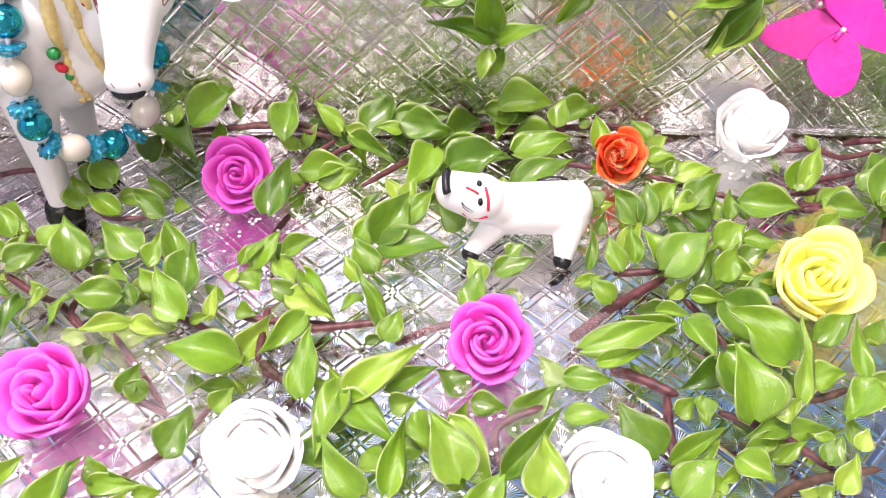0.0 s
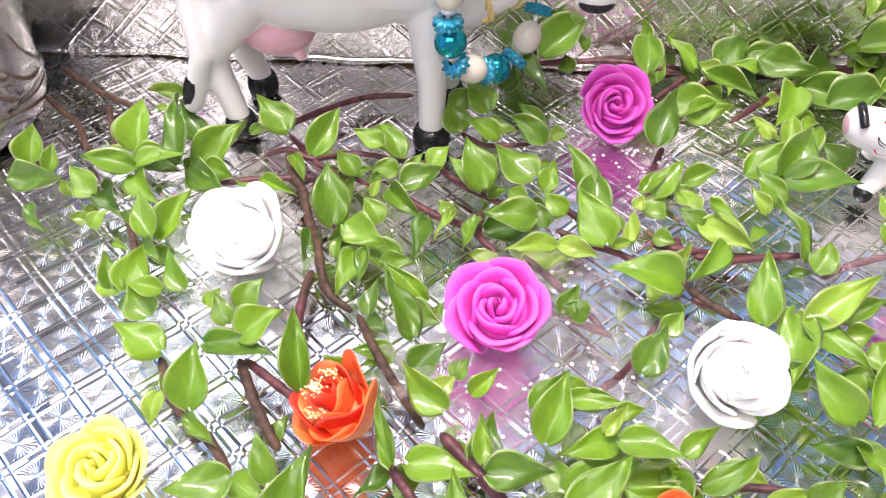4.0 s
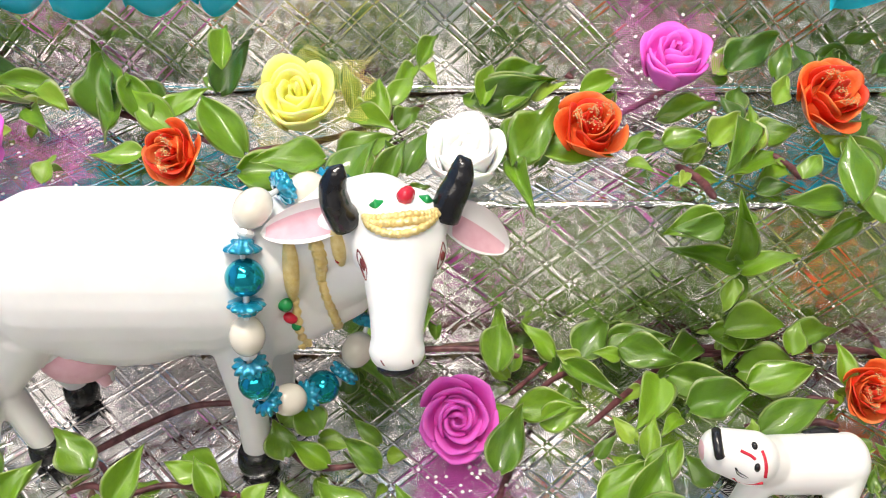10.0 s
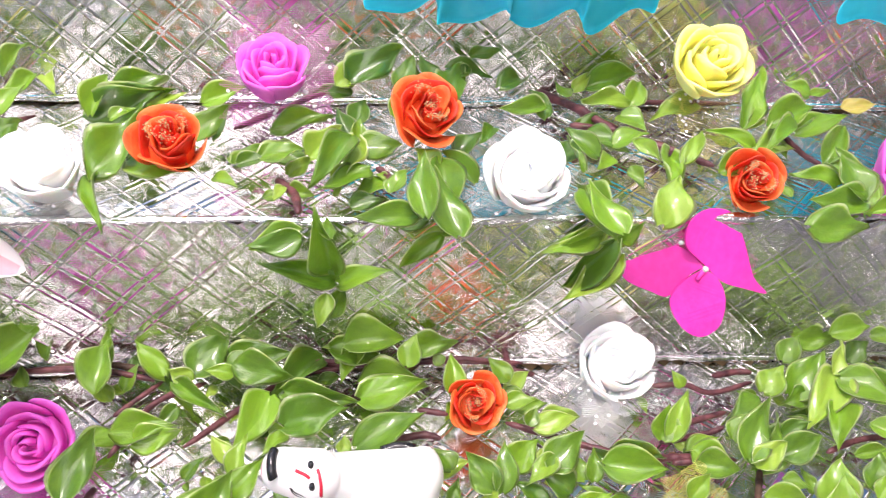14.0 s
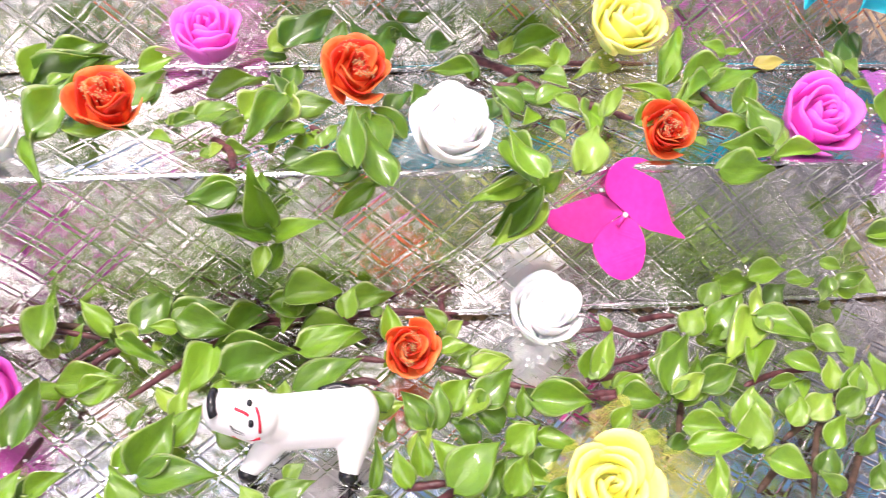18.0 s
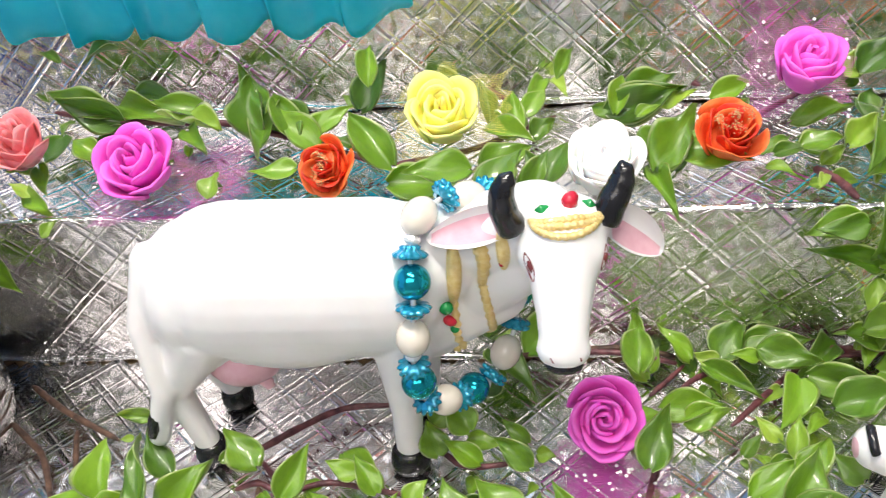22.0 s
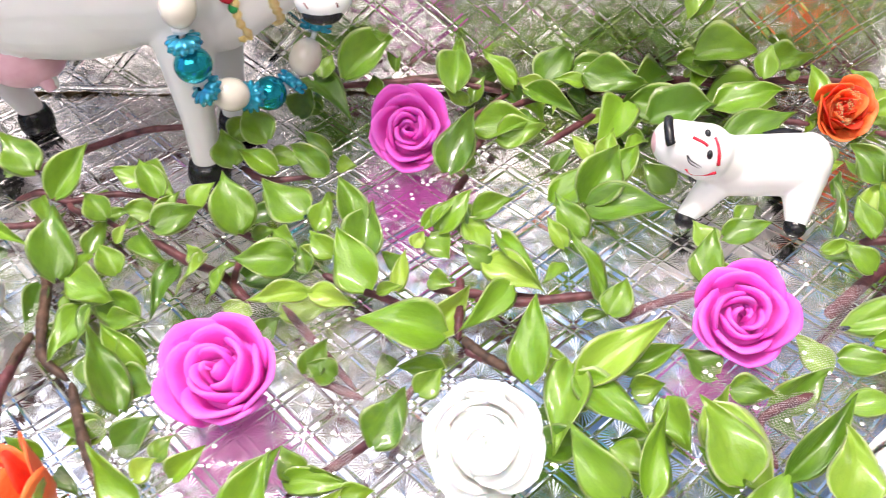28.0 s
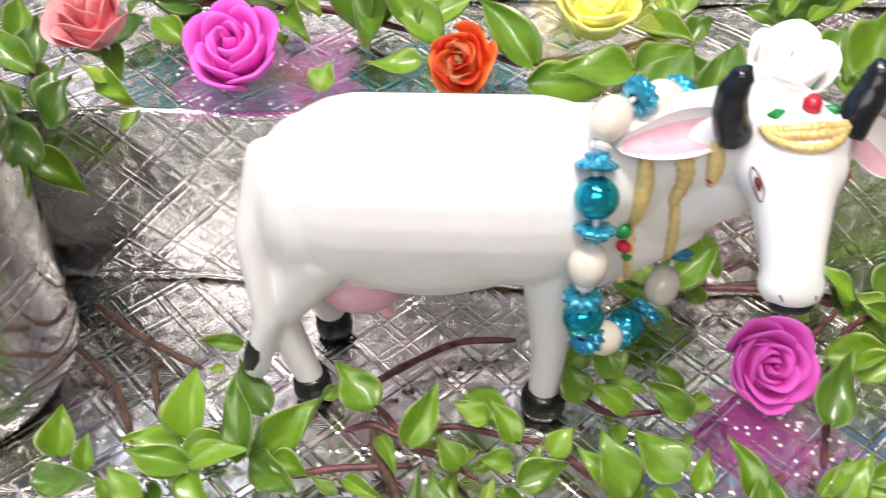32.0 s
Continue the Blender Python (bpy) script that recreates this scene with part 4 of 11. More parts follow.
def ribbon_rose(name, material, seed, label, group):
    """A crumpled ribbon rose with thin pointed petals and gold glitter on their lips."""
    rng = random.Random(seed)
    rose = holder(name, (0, 0, 0), label, "artificial flower", group)
    bm = bmesh.new()
    lathe(bm, [(0.0001, 0), (0.004, 0.0003), (0.0055, 0.003), (0.0045, 0.006), (0.0002, 0.0065)], 14)
    part("cup", bm, material, rose)
    specks = bmesh.new()
    for n_ring, (n, r0, r1, z1, span) in enumerate(((2, 0.0010, 0.0014, 0.0126, 3.4), (3, 0.0020, 0.0028, 0.0126, 2.6), (4, 0.0032, 0.0044, 0.0122, 2.1), (4, 0.0044, 0.0062, 0.0112, 1.9), (5, 0.0054, 0.0088, 0.0094, 1.7))):
        for k in range(n):
            bm = bmesh.new()
            petal(bm, r0 * 0.85, r1 * rng.uniform(0.9, 1.1), 0.002, z1 * rng.uniform(0.9, 1.06), 2 * math.pi * (k + 0.4 * n_ring) / n + rng.uniform(-0.3, 0.3), span, 0.00045,
                  rng.uniform(0.0002, 0.0012), 0.0010, rng.uniform(0, 6), 12, 5)
            tops = sorted(bm.verts, key=lambda v: -v.co.z)[:12]
            if material is PAPER_ORANGE and (n_ring < 3 and (k + n_ring) % 2 == 0):
                for v in tops:
                    for _ in range(5):
                        j = v.co + Vector([rng.gauss(0, 0.0005) for _ in range(3)])
                        bmesh.ops.create_icosphere(specks, subdivisions=1, radius=rng.uniform(0.00009, 0.00020), matrix=Matrix.Translation(j))
            part("petal", bm, PAPER_RED if material is PAPER_ORANGE and n_ring in (0, 1, 3) else material, rose)
    if len(specks.verts):
        tagged(part("glitter", specks, GLITTER, rose, "gold glitter", False), kind="stuff")
    else:
        specks.free()
    return rose


bm = bmesh.new()
bmesh.ops.create_cone(bm, cap_ends=True, segments=6, radius1=0.00055, radius2=0.00042, depth=0.0002)
SEQUIN_MESH = to_mesh("sequin", bm, SEQUIN, False)


def net_piece(name, material, seed, size, label, dots=True):
    """A crumpled scrap of sheer net with a few glued sequins."""
    rng = random.Random(seed)
    bm = bmesh.new()
    uv = bm.loops.layers.uv.new("UVMap")
    n = 14
    jag = [rng.uniform(0.75, 1.1) for _ in range(64)]
    def lift(x, y):
        return 0.0018 + 0.0016 * math.sin(x * 260 + seed) * math.cos(y * 230 + seed) + 0.0010 * math.sin((x - y) * 520)
    v = [[None] * (n + 1) for _ in range(n + 1)]
    for i in range(n + 1):
        for j in range(n + 1):
            x, y = (i / n - 0.5) * size, (j / n - 0.5) * size
            r = math.hypot(x, y)
            k = jag[int((math.atan2(y, x) + math.pi) * 10) % 64] if r > size * 0.3 else 1
            v[i][j] = bm.verts.new((x * k, y * k, lift(x, y)))
    for i in range(n):
        for j in range(n):
            f = bm.faces.new((v[i][j], v[i + 1][j], v[i + 1][j + 1], v[i][j + 1]))
            for lp in f.loops:
                lp[uv].uv = (lp.vert.co.x / 0.00055, lp.vert.co.y / 0.00055)
    net = holder(name, (0, 0, 0), label, "net fabric", "scraps of net under the roses")
    part("net", bm, material, net)
    if dots:
        for _ in range(int(36 + 900 * max(0, size - 0.036))):
            x, y = rng.uniform(-0.46, 0.46) * size, rng.uniform(-0.46, 0.46) * size
            piece("sequin", SEQUIN_MESH, net, Matrix.Translation((x, y, lift(x, y) + 0.0003)))
    return net


PINKS = [foam_rose("foam_rose", FOAM_PINK, s, "orchid-pink foam rose lying among green creeper leaves", "foam roses") for s in (1, 2)]
WHITES = [foam_rose("foam_rose", FOAM_WHITE, s, "white foam rose lying among green creeper leaves", "foam roses", tall=0.0168, core=0.0028, lobe=0.00020) for s in (3, 4)]
YELLOWS = [foam_rose("foam_rose", FOAM_YELLOW, s, "bright yellow foam rose lying among green creeper leaves", "foam roses") for s in (5, 6)]
ORANGES = [ribbon_rose("ribbon_rose", PAPER_ORANGE, s, "orange-red ribbon rose edged with gold glitter", "ribbon roses") for s in (7, 8)]
SALMONS = [ribbon_rose("ribbon_rose", PAPER_SALMON, 9, "small salmon-pink ribbon rose among leaves", "ribbon roses")]
used_first = set()


def put_rose(kinds, which, at, face, spin, size=1.0):
    """Sets a rose with its middle at the point, opening towards face."""
    src = kinds[which % len(kinds)]
    size *= 1.13 if kinds is WHITES else 1.08 if kinds in (PINKS, YELLOWS) else 1.0
    scale = size * (0.96 if at[2] > 0.05 else (0.93 if src not in used_first else 0.88))
    m = Matrix.Translation(at) @ frame_on(face, spin) @ Matrix.Translation((0, 0, -0.008 * size)) @ Matrix.Scale(scale / (src.scale.x if src in used_first else 1), 4)
    if src not in used_first:
        used_first.add(src)
        src.matrix_basis = m
        return src
    return copy_thing(src, m)


def put_net(material, seed, at, size, label, tilt=(0, 0, 0), dots=True):
    ob = net_piece("net_scrap", material, seed, size, label, dots)
    ob.matrix_basis = pose(*at, *tilt)
    return ob


# lower step
put_rose(PINKS, 0, (-0.0605, 0.2040, 0.0130), (0.0, -0.75, 0.75), 20, 1.10)
put_rose(PINKS, 0, (-0.0937, 0.1251, 0.0131), (-0.1, -0.45, 0.9), 120, 1.24)
put_rose(PINKS, 1, (0.0112, 0.1411, 0.0127), (-0.15, -0.6, 0.8), 60, 1.06)
put_rose(WHITES, 0, (-0.0418, 0.1114, 0.0112), (0, -0.62, 0.8), 40, 1.08)
put_rose(WHITES, 1, (0.0353, 0.1044, 0.0094), (0, -0.55, 0.85), 70, 1.05)
put_rose(WHITES, 1, (-0.1584, 0.1468, 0.0115), (-0.05, -0.5, 0.85), 10, 1.25)
put_rose(WHITES, 0, (0.0971, 0.2297, 0.0103), (0.0, -0.5, 0.9), 90, 1.15)
put_rose(YELLOWS, 0, (0.0989, 0.1629, 0.0120), (-0.1, -0.5, 0.9), 30, 1.27)
put_rose(YELLOWS, 1, (-0.1730, 0.0800, 0.0120), (0.1, -0.3, 0.9), 50, 1.0)
put_rose(ORANGES, 0, (0.0539, 0.2152, 0.0115), (0.0, -0.75, 0.75), 0, 1.03)
put_rose(ORANGES, 1, (-0.1290, 0.0985, 0.0125), (-0.5, -0.1, 0.85), 90, 1.3)
put_rose(ORANGES, 1, (-0.0590, 0.0720, 0.0120), (0.0, -0.4, 0.9), 40, 1.0)
# middle step
put_rose(PINKS, 1, (-0.1900, 0.2470, 0.0705), (0.0, -0.55, 0.83), 15, 1.08)
put_rose(PINKS, 1, (-0.0010, 0.2740, 0.0820), (0.0, -0.35, 0.93), 75, 0.95)
put_rose(PINKS, 0, (0.1814, 0.2518, 0.0655), (0.0, -0.6, 0.8), 200, 1.22)
put_rose(YELLOWS, 0, (-0.1040, 0.2610, 0.0765), (0.0, -0.5, 0.85), 80, 1.02)
put_rose(YELLOWS, 1, (-0.2650, 0.2630, 0.0800), (-0.1, -0.4, 0.9), 10, 1.22)
put_rose(YELLOWS, 1, (0.1250, 0.2810, 0.0830), (0.0, -0.6, 0.8), 30, 1.16)
put_rose(WHITES, 0, (-0.0588, 0.2505, 0.0650), (0.0, -0.42, 0.9), 150, 0.96)
put_rose(WHITES, 1, (0.0663, 0.2451, 0.0672), (0.0, -0.6, 0.8), 130, 1.08)
put_rose(ORANGES, 0, (-0.1360, 0.2455, 0.0690), (-0.2, -0.8, 0.5), 20, 0.98)
put_rose(ORANGES, 1, (-0.0260, 0.2491, 0.0760), (0.0, -0.45, 0.9), 140, 1.17)
put_rose(ORANGES, 0, (0.0409, 0.2620, 0.0778), (0.1, -0.6, 0.8), 220, 1.23)
put_rose(ORANGES, 1, (0.1305, 0.2452, 0.0661), (-0.1, -0.7, 0.7), 80, 1.06)
put_rose(ORANGES, 0, (0.2280, 0.2660, 0.0700), (0.0, -0.5, 0.8), 10, 0.95)
put_rose(SALMONS, 0, (-0.2265, 0.2535, 0.0760), (-0.1, -0.4, 0.9), 0, 1.18)

put_net(NET_PINK, 1, (-0.0570, 0.1930, 0.0015), 0.030, "pink net scrap with sequins under a rose", (0, 0, 20))
put_net(NET_PALE, 2, (-0.0790, 0.1150, 0.0040), 0.066, "pale pink sheer net scrap with sequins", (0, 0, 50))
put_net(NET_PALE, 3, (0.0180, 0.1370, 0.0040), 0.054, "pale pink sheer net scrap with sequins", (0, 0, 10))
put_net(NET_WHITE, 4, (-0.1600, 0.1500, 0.0020), 0.036, "white sheer net scrap under a rose", (0, 0, 33))
put_net(NET_WHITE, 5, (0.0980, 0.2270, 0.0040), 0.028, "white sheer net scrap under a rose", (0, 0, 15))
put_net(NET_YELLOW, 6, (0.1080, 0.1680, 0.0060), 0.040, "yellow sheer net scrap under a rose", (0, 0, 40), False)
put_net(NET_PINK, 7, (-0.1850, 0.2580, TREAD + 0.001), 0.048, "pink net scrap with sequins on the middle step", (0, 0, 8))
put_net(NET_PINK, 8, (0.0000, 0.2860, TREAD + 0.018), 0.032, "pink net scrap with sequins behind a rose", (50, 0, 0))
put_net(NET_PINK, 9, (0.1980, 0.2570, TREAD + 0.002), 0.034, "pink net scrap with sequins over the step edge", (0, 0, 30))
ribbon = holder("net_ribbon", (0.206, 0.245, TREAD), "purple glitter net ribbon hanging over the step edge", "ribbon")
bm = bmesh.new()
uv = bm.loops.layers.uv.new("UVMap")
drape = smooth_line([(0.0060, 0.0300, 0.0130), (0.0040, 0.0150, 0.0100), (0.0010, 0.0020, 0.0060), (-0.0010, -0.0060, -0.0010), (-0.0030, -0.0080, -0.0090)], 6)
grid = [[bm.verts.new(q + Vector((0.0011 * k, 0, 0.0005 * math.sin(1.3 * k + 0.4 * i)))) for k in range(-5, 6)] for i, q in enumerate(drape)]
for i in range(len(grid) - 1):
    for k in range(10):
        f = bm.faces.new((grid[i][k], grid[i + 1][k], grid[i + 1][k + 1], grid[i][k + 1]))
        for lp in f.loops:
            lp[uv].uv = (lp.vert.co.x / 0.0006, (lp.vert.co.y - lp.vert.co.z) / 0.0006)
part("net", bm, NET_PURPLE, ribbon)
ribbon_rng = random.Random(31)
for _ in range(60):
    q = ribbon_rng.choice(drape) + Vector((ribbon_rng.uniform(-0.005, 0.005), 0, 0.0009))
    piece("sequin", SEQUIN_MESH, ribbon, Matrix.Translation(q) @ Matrix.Rotation(0.7, 4, "X") @ Matrix.Scale(0.6, 4))
put_net(NET_WHITE, 10, (0.0670, 0.2520, TREAD + 0.002), 0.034, "white sheer net scrap with sequins under a rose", (0, 0, 60))
put_net(NET_WHITE, 11, (-0.0560, 0.2560, TREAD + 0.001), 0.032, "white sheer net scrap under a rose", (0, 0, 12))
put_net(NET_YELLOW, 12, (-0.1010, 0.2720, TREAD + 0.010), 0.036, "yellow sheer net scrap behind a rose", (35, 0, 0), False)
put_net(NET_YELLOW, 13, (0.1330, 0.2840, TREAD + 0.010), 0.036, "yellow sheer net scrap behind a rose", (40, 0, 20))


# ---------------------------------------------------------------- steel cup, butterfly, satin, blue pot
cup = holder("steel_tumbler", (-0.2665, 0.2035, 0), "brushed stainless steel tumbler with engraved rings on the foil step", "tumbler")
H = 0.0845
outer = [(0.0001, 0.0006), (0.026, 0.0004), (0.0312, 0.0010), (0.0340, 0.0035), (0.0351, 0.0080), (0.0351, 0.0120), (0.0347, 0.0135), (0.0350, 0.015), (0.0352, 0.026)]
for z in (0.034, 0.0385, 0.041, 0.0475, 0.054, 0.0665, 0.069):
    r = 0.0352 + (z - 0.026) * 0.044
    outer += [(r - 0.00002, z - 0.0006), (r, z - 0.0002), (r - 0.00034, z), (r, z + 0.0002), (r + 0.00002, z + 0.0006)]
outer += [(0.0374, 0.0745), (0.0376, 0.0755), (0.0373, 0.0815), (0.0378, H), (0.0374, H + 0.0006), (0.0366, H)]
inner = [(0.0362, 0.080), (0.0364, 0.0765), (0.0360, 0.0742), (0.0358, 0.066), (0.0345, 0.040), (0.0338, 0.018), (0.0300, 0.006), (0.0001, 0.0045)]
low, mid, lip = [q for q in outer if q[1] <= 0.0135], [q for q in outer if 0.0135 <= q[1] <= 0.0755], [q for q in outer if q[1] >= 0.0755]
for name, profile in (("foot", low), ("wall", mid), ("rim", lip + inner[:2]), ("inside", inner[1:])):
    bm = bmesh.new()
    lathe(bm, profile, 96)
    part(name, bm, STEEL, cup)

butterfly = holder("paper_butterfly", (0.1180, 0.2350, 0.0430), "magenta card butterfly with tiny beads leaning on the step face", "decoration")


def wing(name, outline, parent, turn):
    bm = bmesh.new()
    ring = smooth_line([(*p, 0) for p in outline + outline[:1]], 7)[:-1]
    front = [bm.verts.new(q + Vector((0, 0, 0.0004 + 0.0014 * math.sin(q.x * 130) * math.cos(q.y * 90)))) for q in ring]
    back = [bm.verts.new(v.co - Vector((0, 0, 0.0007))) for v in front]
    bm.faces.new(front)
    bm.faces.new(back[::-1])
    for k in range(len(front)):
        bm.faces.new((front[k - 1], back[k - 1], back[k], front[k]))
    bmesh.ops.triangulate(bm, faces=[f for f in bm.faces if len(f.verts) > 4])
    ob = part(name, bm, FELT_PINK, parent, smooth=False)
    ob.matrix_basis = turn
    return ob


face = frame_on((0, -0.9, 0.45), 0) @ Matrix.Rotation(0, 4, "Z")
right3 = Vector((1, 0, 0))
nrm = Vector((0, -0.86, 0.5)).normalized()
up3 = nrm.cross(right3)
B = Matrix((right3, up3, nrm)).transposed().to_4x4()
wing("wing", [(0.0, 0.0005), (-0.006, 0.0055), (-0.015, 0.006), (-0.0225, 0.002), (-0.0215, -0.004), (-0.014, -0.0075), (-0.009, -0.0085), (-0.0045, -0.003)], butterfly, B @ pose(0, 0, 0.0005, 0, -18, 0))
wing("wing", [(0.0, 0.0), (-0.0065, -0.004), (-0.0095, -0.0095), (-0.006, -0.0165), (0.0, -0.0195), (0.0055, -0.0165), (0.0065, -0.0090), (0.004, -0.003)], butterfly, B @ pose(0, 0, 0.0012, 0, 6, 0))
wing("wing", [(0.0, 0.001), (-0.006, 0.007), (-0.005, 0.0135), (0.001, 0.0168), (0.009, 0.0150), (0.0125, 0.007), (0.0165, -0.003), (0.0225, -0.0085), (0.014, -0.0065), (0.006, -0.004)], butterfly, B @ pose(0, 0, 0.0008, 0, 16, 0))
wing("wing", [(0.0, 0.001), (-0.008, 0.0075), (-0.017, 0.0082), (-0.0225, 0.004), (-0.012, 0.0), (-0.004, -0.001)], butterfly, B @ pose(0.0005, 0, -0.0012, 0, -30, -4))
bm = bmesh.new()
ball(bm, nrm * 0.002, (0.0009, 0.0009, 0.0009), None, 0, 10, 8)
part("bead", bm, CLEAR, butterfly, "tiny silver bead")
bm = bmesh.new()
ball(bm, right3 * -0.0075 + up3 * 0.0075 + nrm * 0.002, (0.0007, 0.0007, 0.0007), None, 0, 8, 6)
part("bead", bm, CLEAR, butterfly, "tiny silver bead")
bm = bmesh.new()
tube(bm, [nrm * 0.0015, nrm * 0.0018 - up3 * 0.003 - right3 * 0.0022], 0.0008, 6)
part("body", bm, FELT_PINK, butterfly)


def satin_skirt(x0, x1, hem, drop, seed, label):
    """A gathered satin cloth that lies on the upper step and hangs over its face in uneven ruffles; its hem falls by drop along x."""
    bm = bmesh.new()
    nx, nv = int((x1 - x0) / 0.0008), 18
    rows = []
    for i in range(nx + 1):
        s = i / nx
        x = x0 + (x1 - x0) * s
        fold = math.sin(x * 300 + seed + 0.8 * math.sin(x * 120)) + 0.22 * math.sin(x * 640 + 2.1 * seed)
        low = hem - drop * s + 0.0032 * math.sin(x * 300 + seed + 0.9) + 0.0014 * math.sin(x * 640 + seed) + 0.006 * (abs(2 * s - 1) ** 5)
        col = []
        for j in range(nv + 1):
            t = j / nv
            if t < 0.35:
                q = (x, BACK + 0.06 - 0.072 * t / 0.35, TOP + 0.004 + 0.0016 * fold * t + 0.003 * math.sin(math.pi * t / 0.35))
            else:
                d = (t - 0.35) / 0.65
                q = (x + 0.0035 * math.cos(x * 300 + seed) * d, BACK - 0.0125 - 0.0034 * fold * d ** 0.8 - 0.004 * math.sin(math.pi * d), TOP + 0.004 - (TOP + 0.004 - low) * d ** 1.15)
            col.append(bm.verts.new(q))
        rows.append(col)
    for a, b in zip(rows, rows[1:]):
        for j in range(nv):
            bm.faces.new((a[j], b[j], b[j + 1], a[j + 1]))
    bmesh.ops.solidify(bm, geom=bm.faces[:], thickness=0.0006)
    bmesh.ops.recalc_face_normals(bm, faces=bm.faces)
    ob = new("satin_cloth", to_mesh("satin_cloth", bm, SATIN))
    return tagged(ob, label, "cloth", "gathered satin cloths on the upper step")


satin_skirt(0.026, 0.112, 0.0905, 0.001, 0.7, "gathered turquoise satin cloth hanging over the upper step")
satin_skirt(0.168, 0.290, 0.0900, 0.018, 2.2, "gathered turquoise satin cloth hanging low over the upper step")
satin_skirt(-0.245, -0.112, 0.0885, 0.0, 3.9, "long gathered turquoise satin cloth hanging over the upper step")

pot = holder("blue_pot", (-0.322, 0.2735, TREAD), "glossy royal-blue plastic pot on the middle step", "pot")
bm = bmesh.new()
lathe(bm, [(0.0001, 0.0005), (0.018, 0.0005), (0.021, 0.002), (0.026, 0.02), (0.0285, 0.045), (0.0292, 0.05), (0.0285, 0.0515), (0.0270, 0.05), (0.0245, 0.02), (0.0195, 0.004), (0.0001, 0.003)], 48)
part("body", bm, BLUE_PLASTIC, pot)

# white and gold ornament beside the end of the steps, and the tan card behind it
ornament_solids = [
    ("ball", (0.2480, 0.2200, 0.0200), (0.0170, 0.0150, 0.0125)),
    ("ball", (0.2440, 0.2150, 0.0110), (0.0165, 0.0140, 0.0085)),
    ("limb", (0.2560, 0.2160, 0.0300), 0.0090, (0.2640, 0.2160, 0.0480), 0.0070),
    ("limb", (0.2360, 0.2060, 0.0080), 0.0028, (0.2310, 0.2000, 0.0022), 0.0022),
    ("limb", (0.2500, 0.2060, 0.0080), 0.0028, (0.2490, 0.1980, 0.0022), 0.0022),
]
figurine("ornament_figurine", ornament_solids, 0.0008, 4, lambda p: 1 if p.z < 0.0062 else 0, [WHITE_GLAZE, GOLD], lambda bm: None,
         "white ornament figurine with gold feet beside the steps", "figurine", (0.248, 0.214, 0))
bm = bmesh.new()
cuboid(bm, (0.2475, 0.2430, 0.0), (0.3450, 0.2990, 0.0480))
bmesh.ops.bevel(bm, geom=bm.edges[:], offset=0.004, segments=3, affect="EDGES")
tagged(part("card_block", bm, CARD_BROWN, None), "tan cardboard block standing at the end of the steps", "box")


# ---------------------------------------------------------------- creeper leaves and stems
def leaf_mesh(material, seed):
    """A fleshy pointed leaf of length 1 along +y, heart-shaped at its foot, folded along the midrib; u of its map runs from midrib to rim."""
    rng = random.Random(seed)
    bm = bmesh.new()
    uv = bm.loops.layers.uv.new("UVMap")
    n, half = 12, 5
    fold, bend, wave = rng.uniform(0.10, 0.55), rng.uniform(-0.25, 0.35), rng.uniform(0.03, 0.13)
    twist, sway, droop = rng.uniform(-0.7, 0.7), rng.uniform(-0.13, 0.13), rng.uniform(0.0, 0.22)
    def width(s):
        return 0.0 if s >= 1 else 0.5 * (math.sin(math.pi * s ** 0.66) ** 0.85) * (1.12 - 0.50 * s) * (1 - 0.45 * s ** 4) * 1.12
    def at(s, c):
        w = width(s) if s > 0 else 0.10
        x = w * c
        back = 0.07 * abs(c) ** 1.5 * (1 - s) ** 6
        z = fold * (0.72 * math.sqrt(x * x + 0.0006) + 0.6 * x * x) + twist * x * s + bend * (0.25 - (s - 0.5) ** 2) + wave * math.sin((7 + seed % 4) * s + 3 * c + seed) * abs(c)
        z -= droop * max(0.0, s - 0.55) ** 2 * 2.5
        return Vector((x + sway * (s * (1 - s)) * 2, s - back, z))
    for side, lift in ((0, 0.006), (1, -0.006)):
        v = [[bm.verts.new(at(i / n, j / half) + Vector((0, 0, lift * (0 if abs(j) == half or i == n else 1)))) for j in range(-half, half + 1)] for i in range(n)]
        tip = bm.verts.new(at(1.0, 0))
        for i in range(n):
            for j in range(2 * half):
                q = [v[i][j], v[i][j + 1]] + ([v[i + 1][j + 1], v[i + 1][j]] if i < n - 1 else [tip])
                us = [abs(j - half) / half, abs(j + 1 - half) / half] + ([abs(j + 1 - half) / half, abs(j - half) / half] if i < n - 1 else [1.0])
                for tri in ((0, 1, 2), (0, 2, 3)) if len(q) == 4 else ((0, 1, 2),):
                    tri = tri if side == 0 else tri[::-1]
                    f = bm.faces.new([q[k] for k in tri])
                    for lp, k in zip(f.loops, tri):
                        lp[uv].uv = (us[k], i / n)
    bmesh.ops.remove_doubles(bm, verts=bm.verts, dist=1e-5)
    return to_mesh("leaf", bm, material)


LEAVES = {m.name: [leaf_mesh(m, s + 10 * k) for s in range(10)] for k, m in enumerate((LEAF, LEAF_PALE, LEAF_DARK, LEAF_DRY))}
leaf_count = [0]


def vine(at, label):
    return holder("creeper_sprig", at, label, "plant", "creeper sprigs")


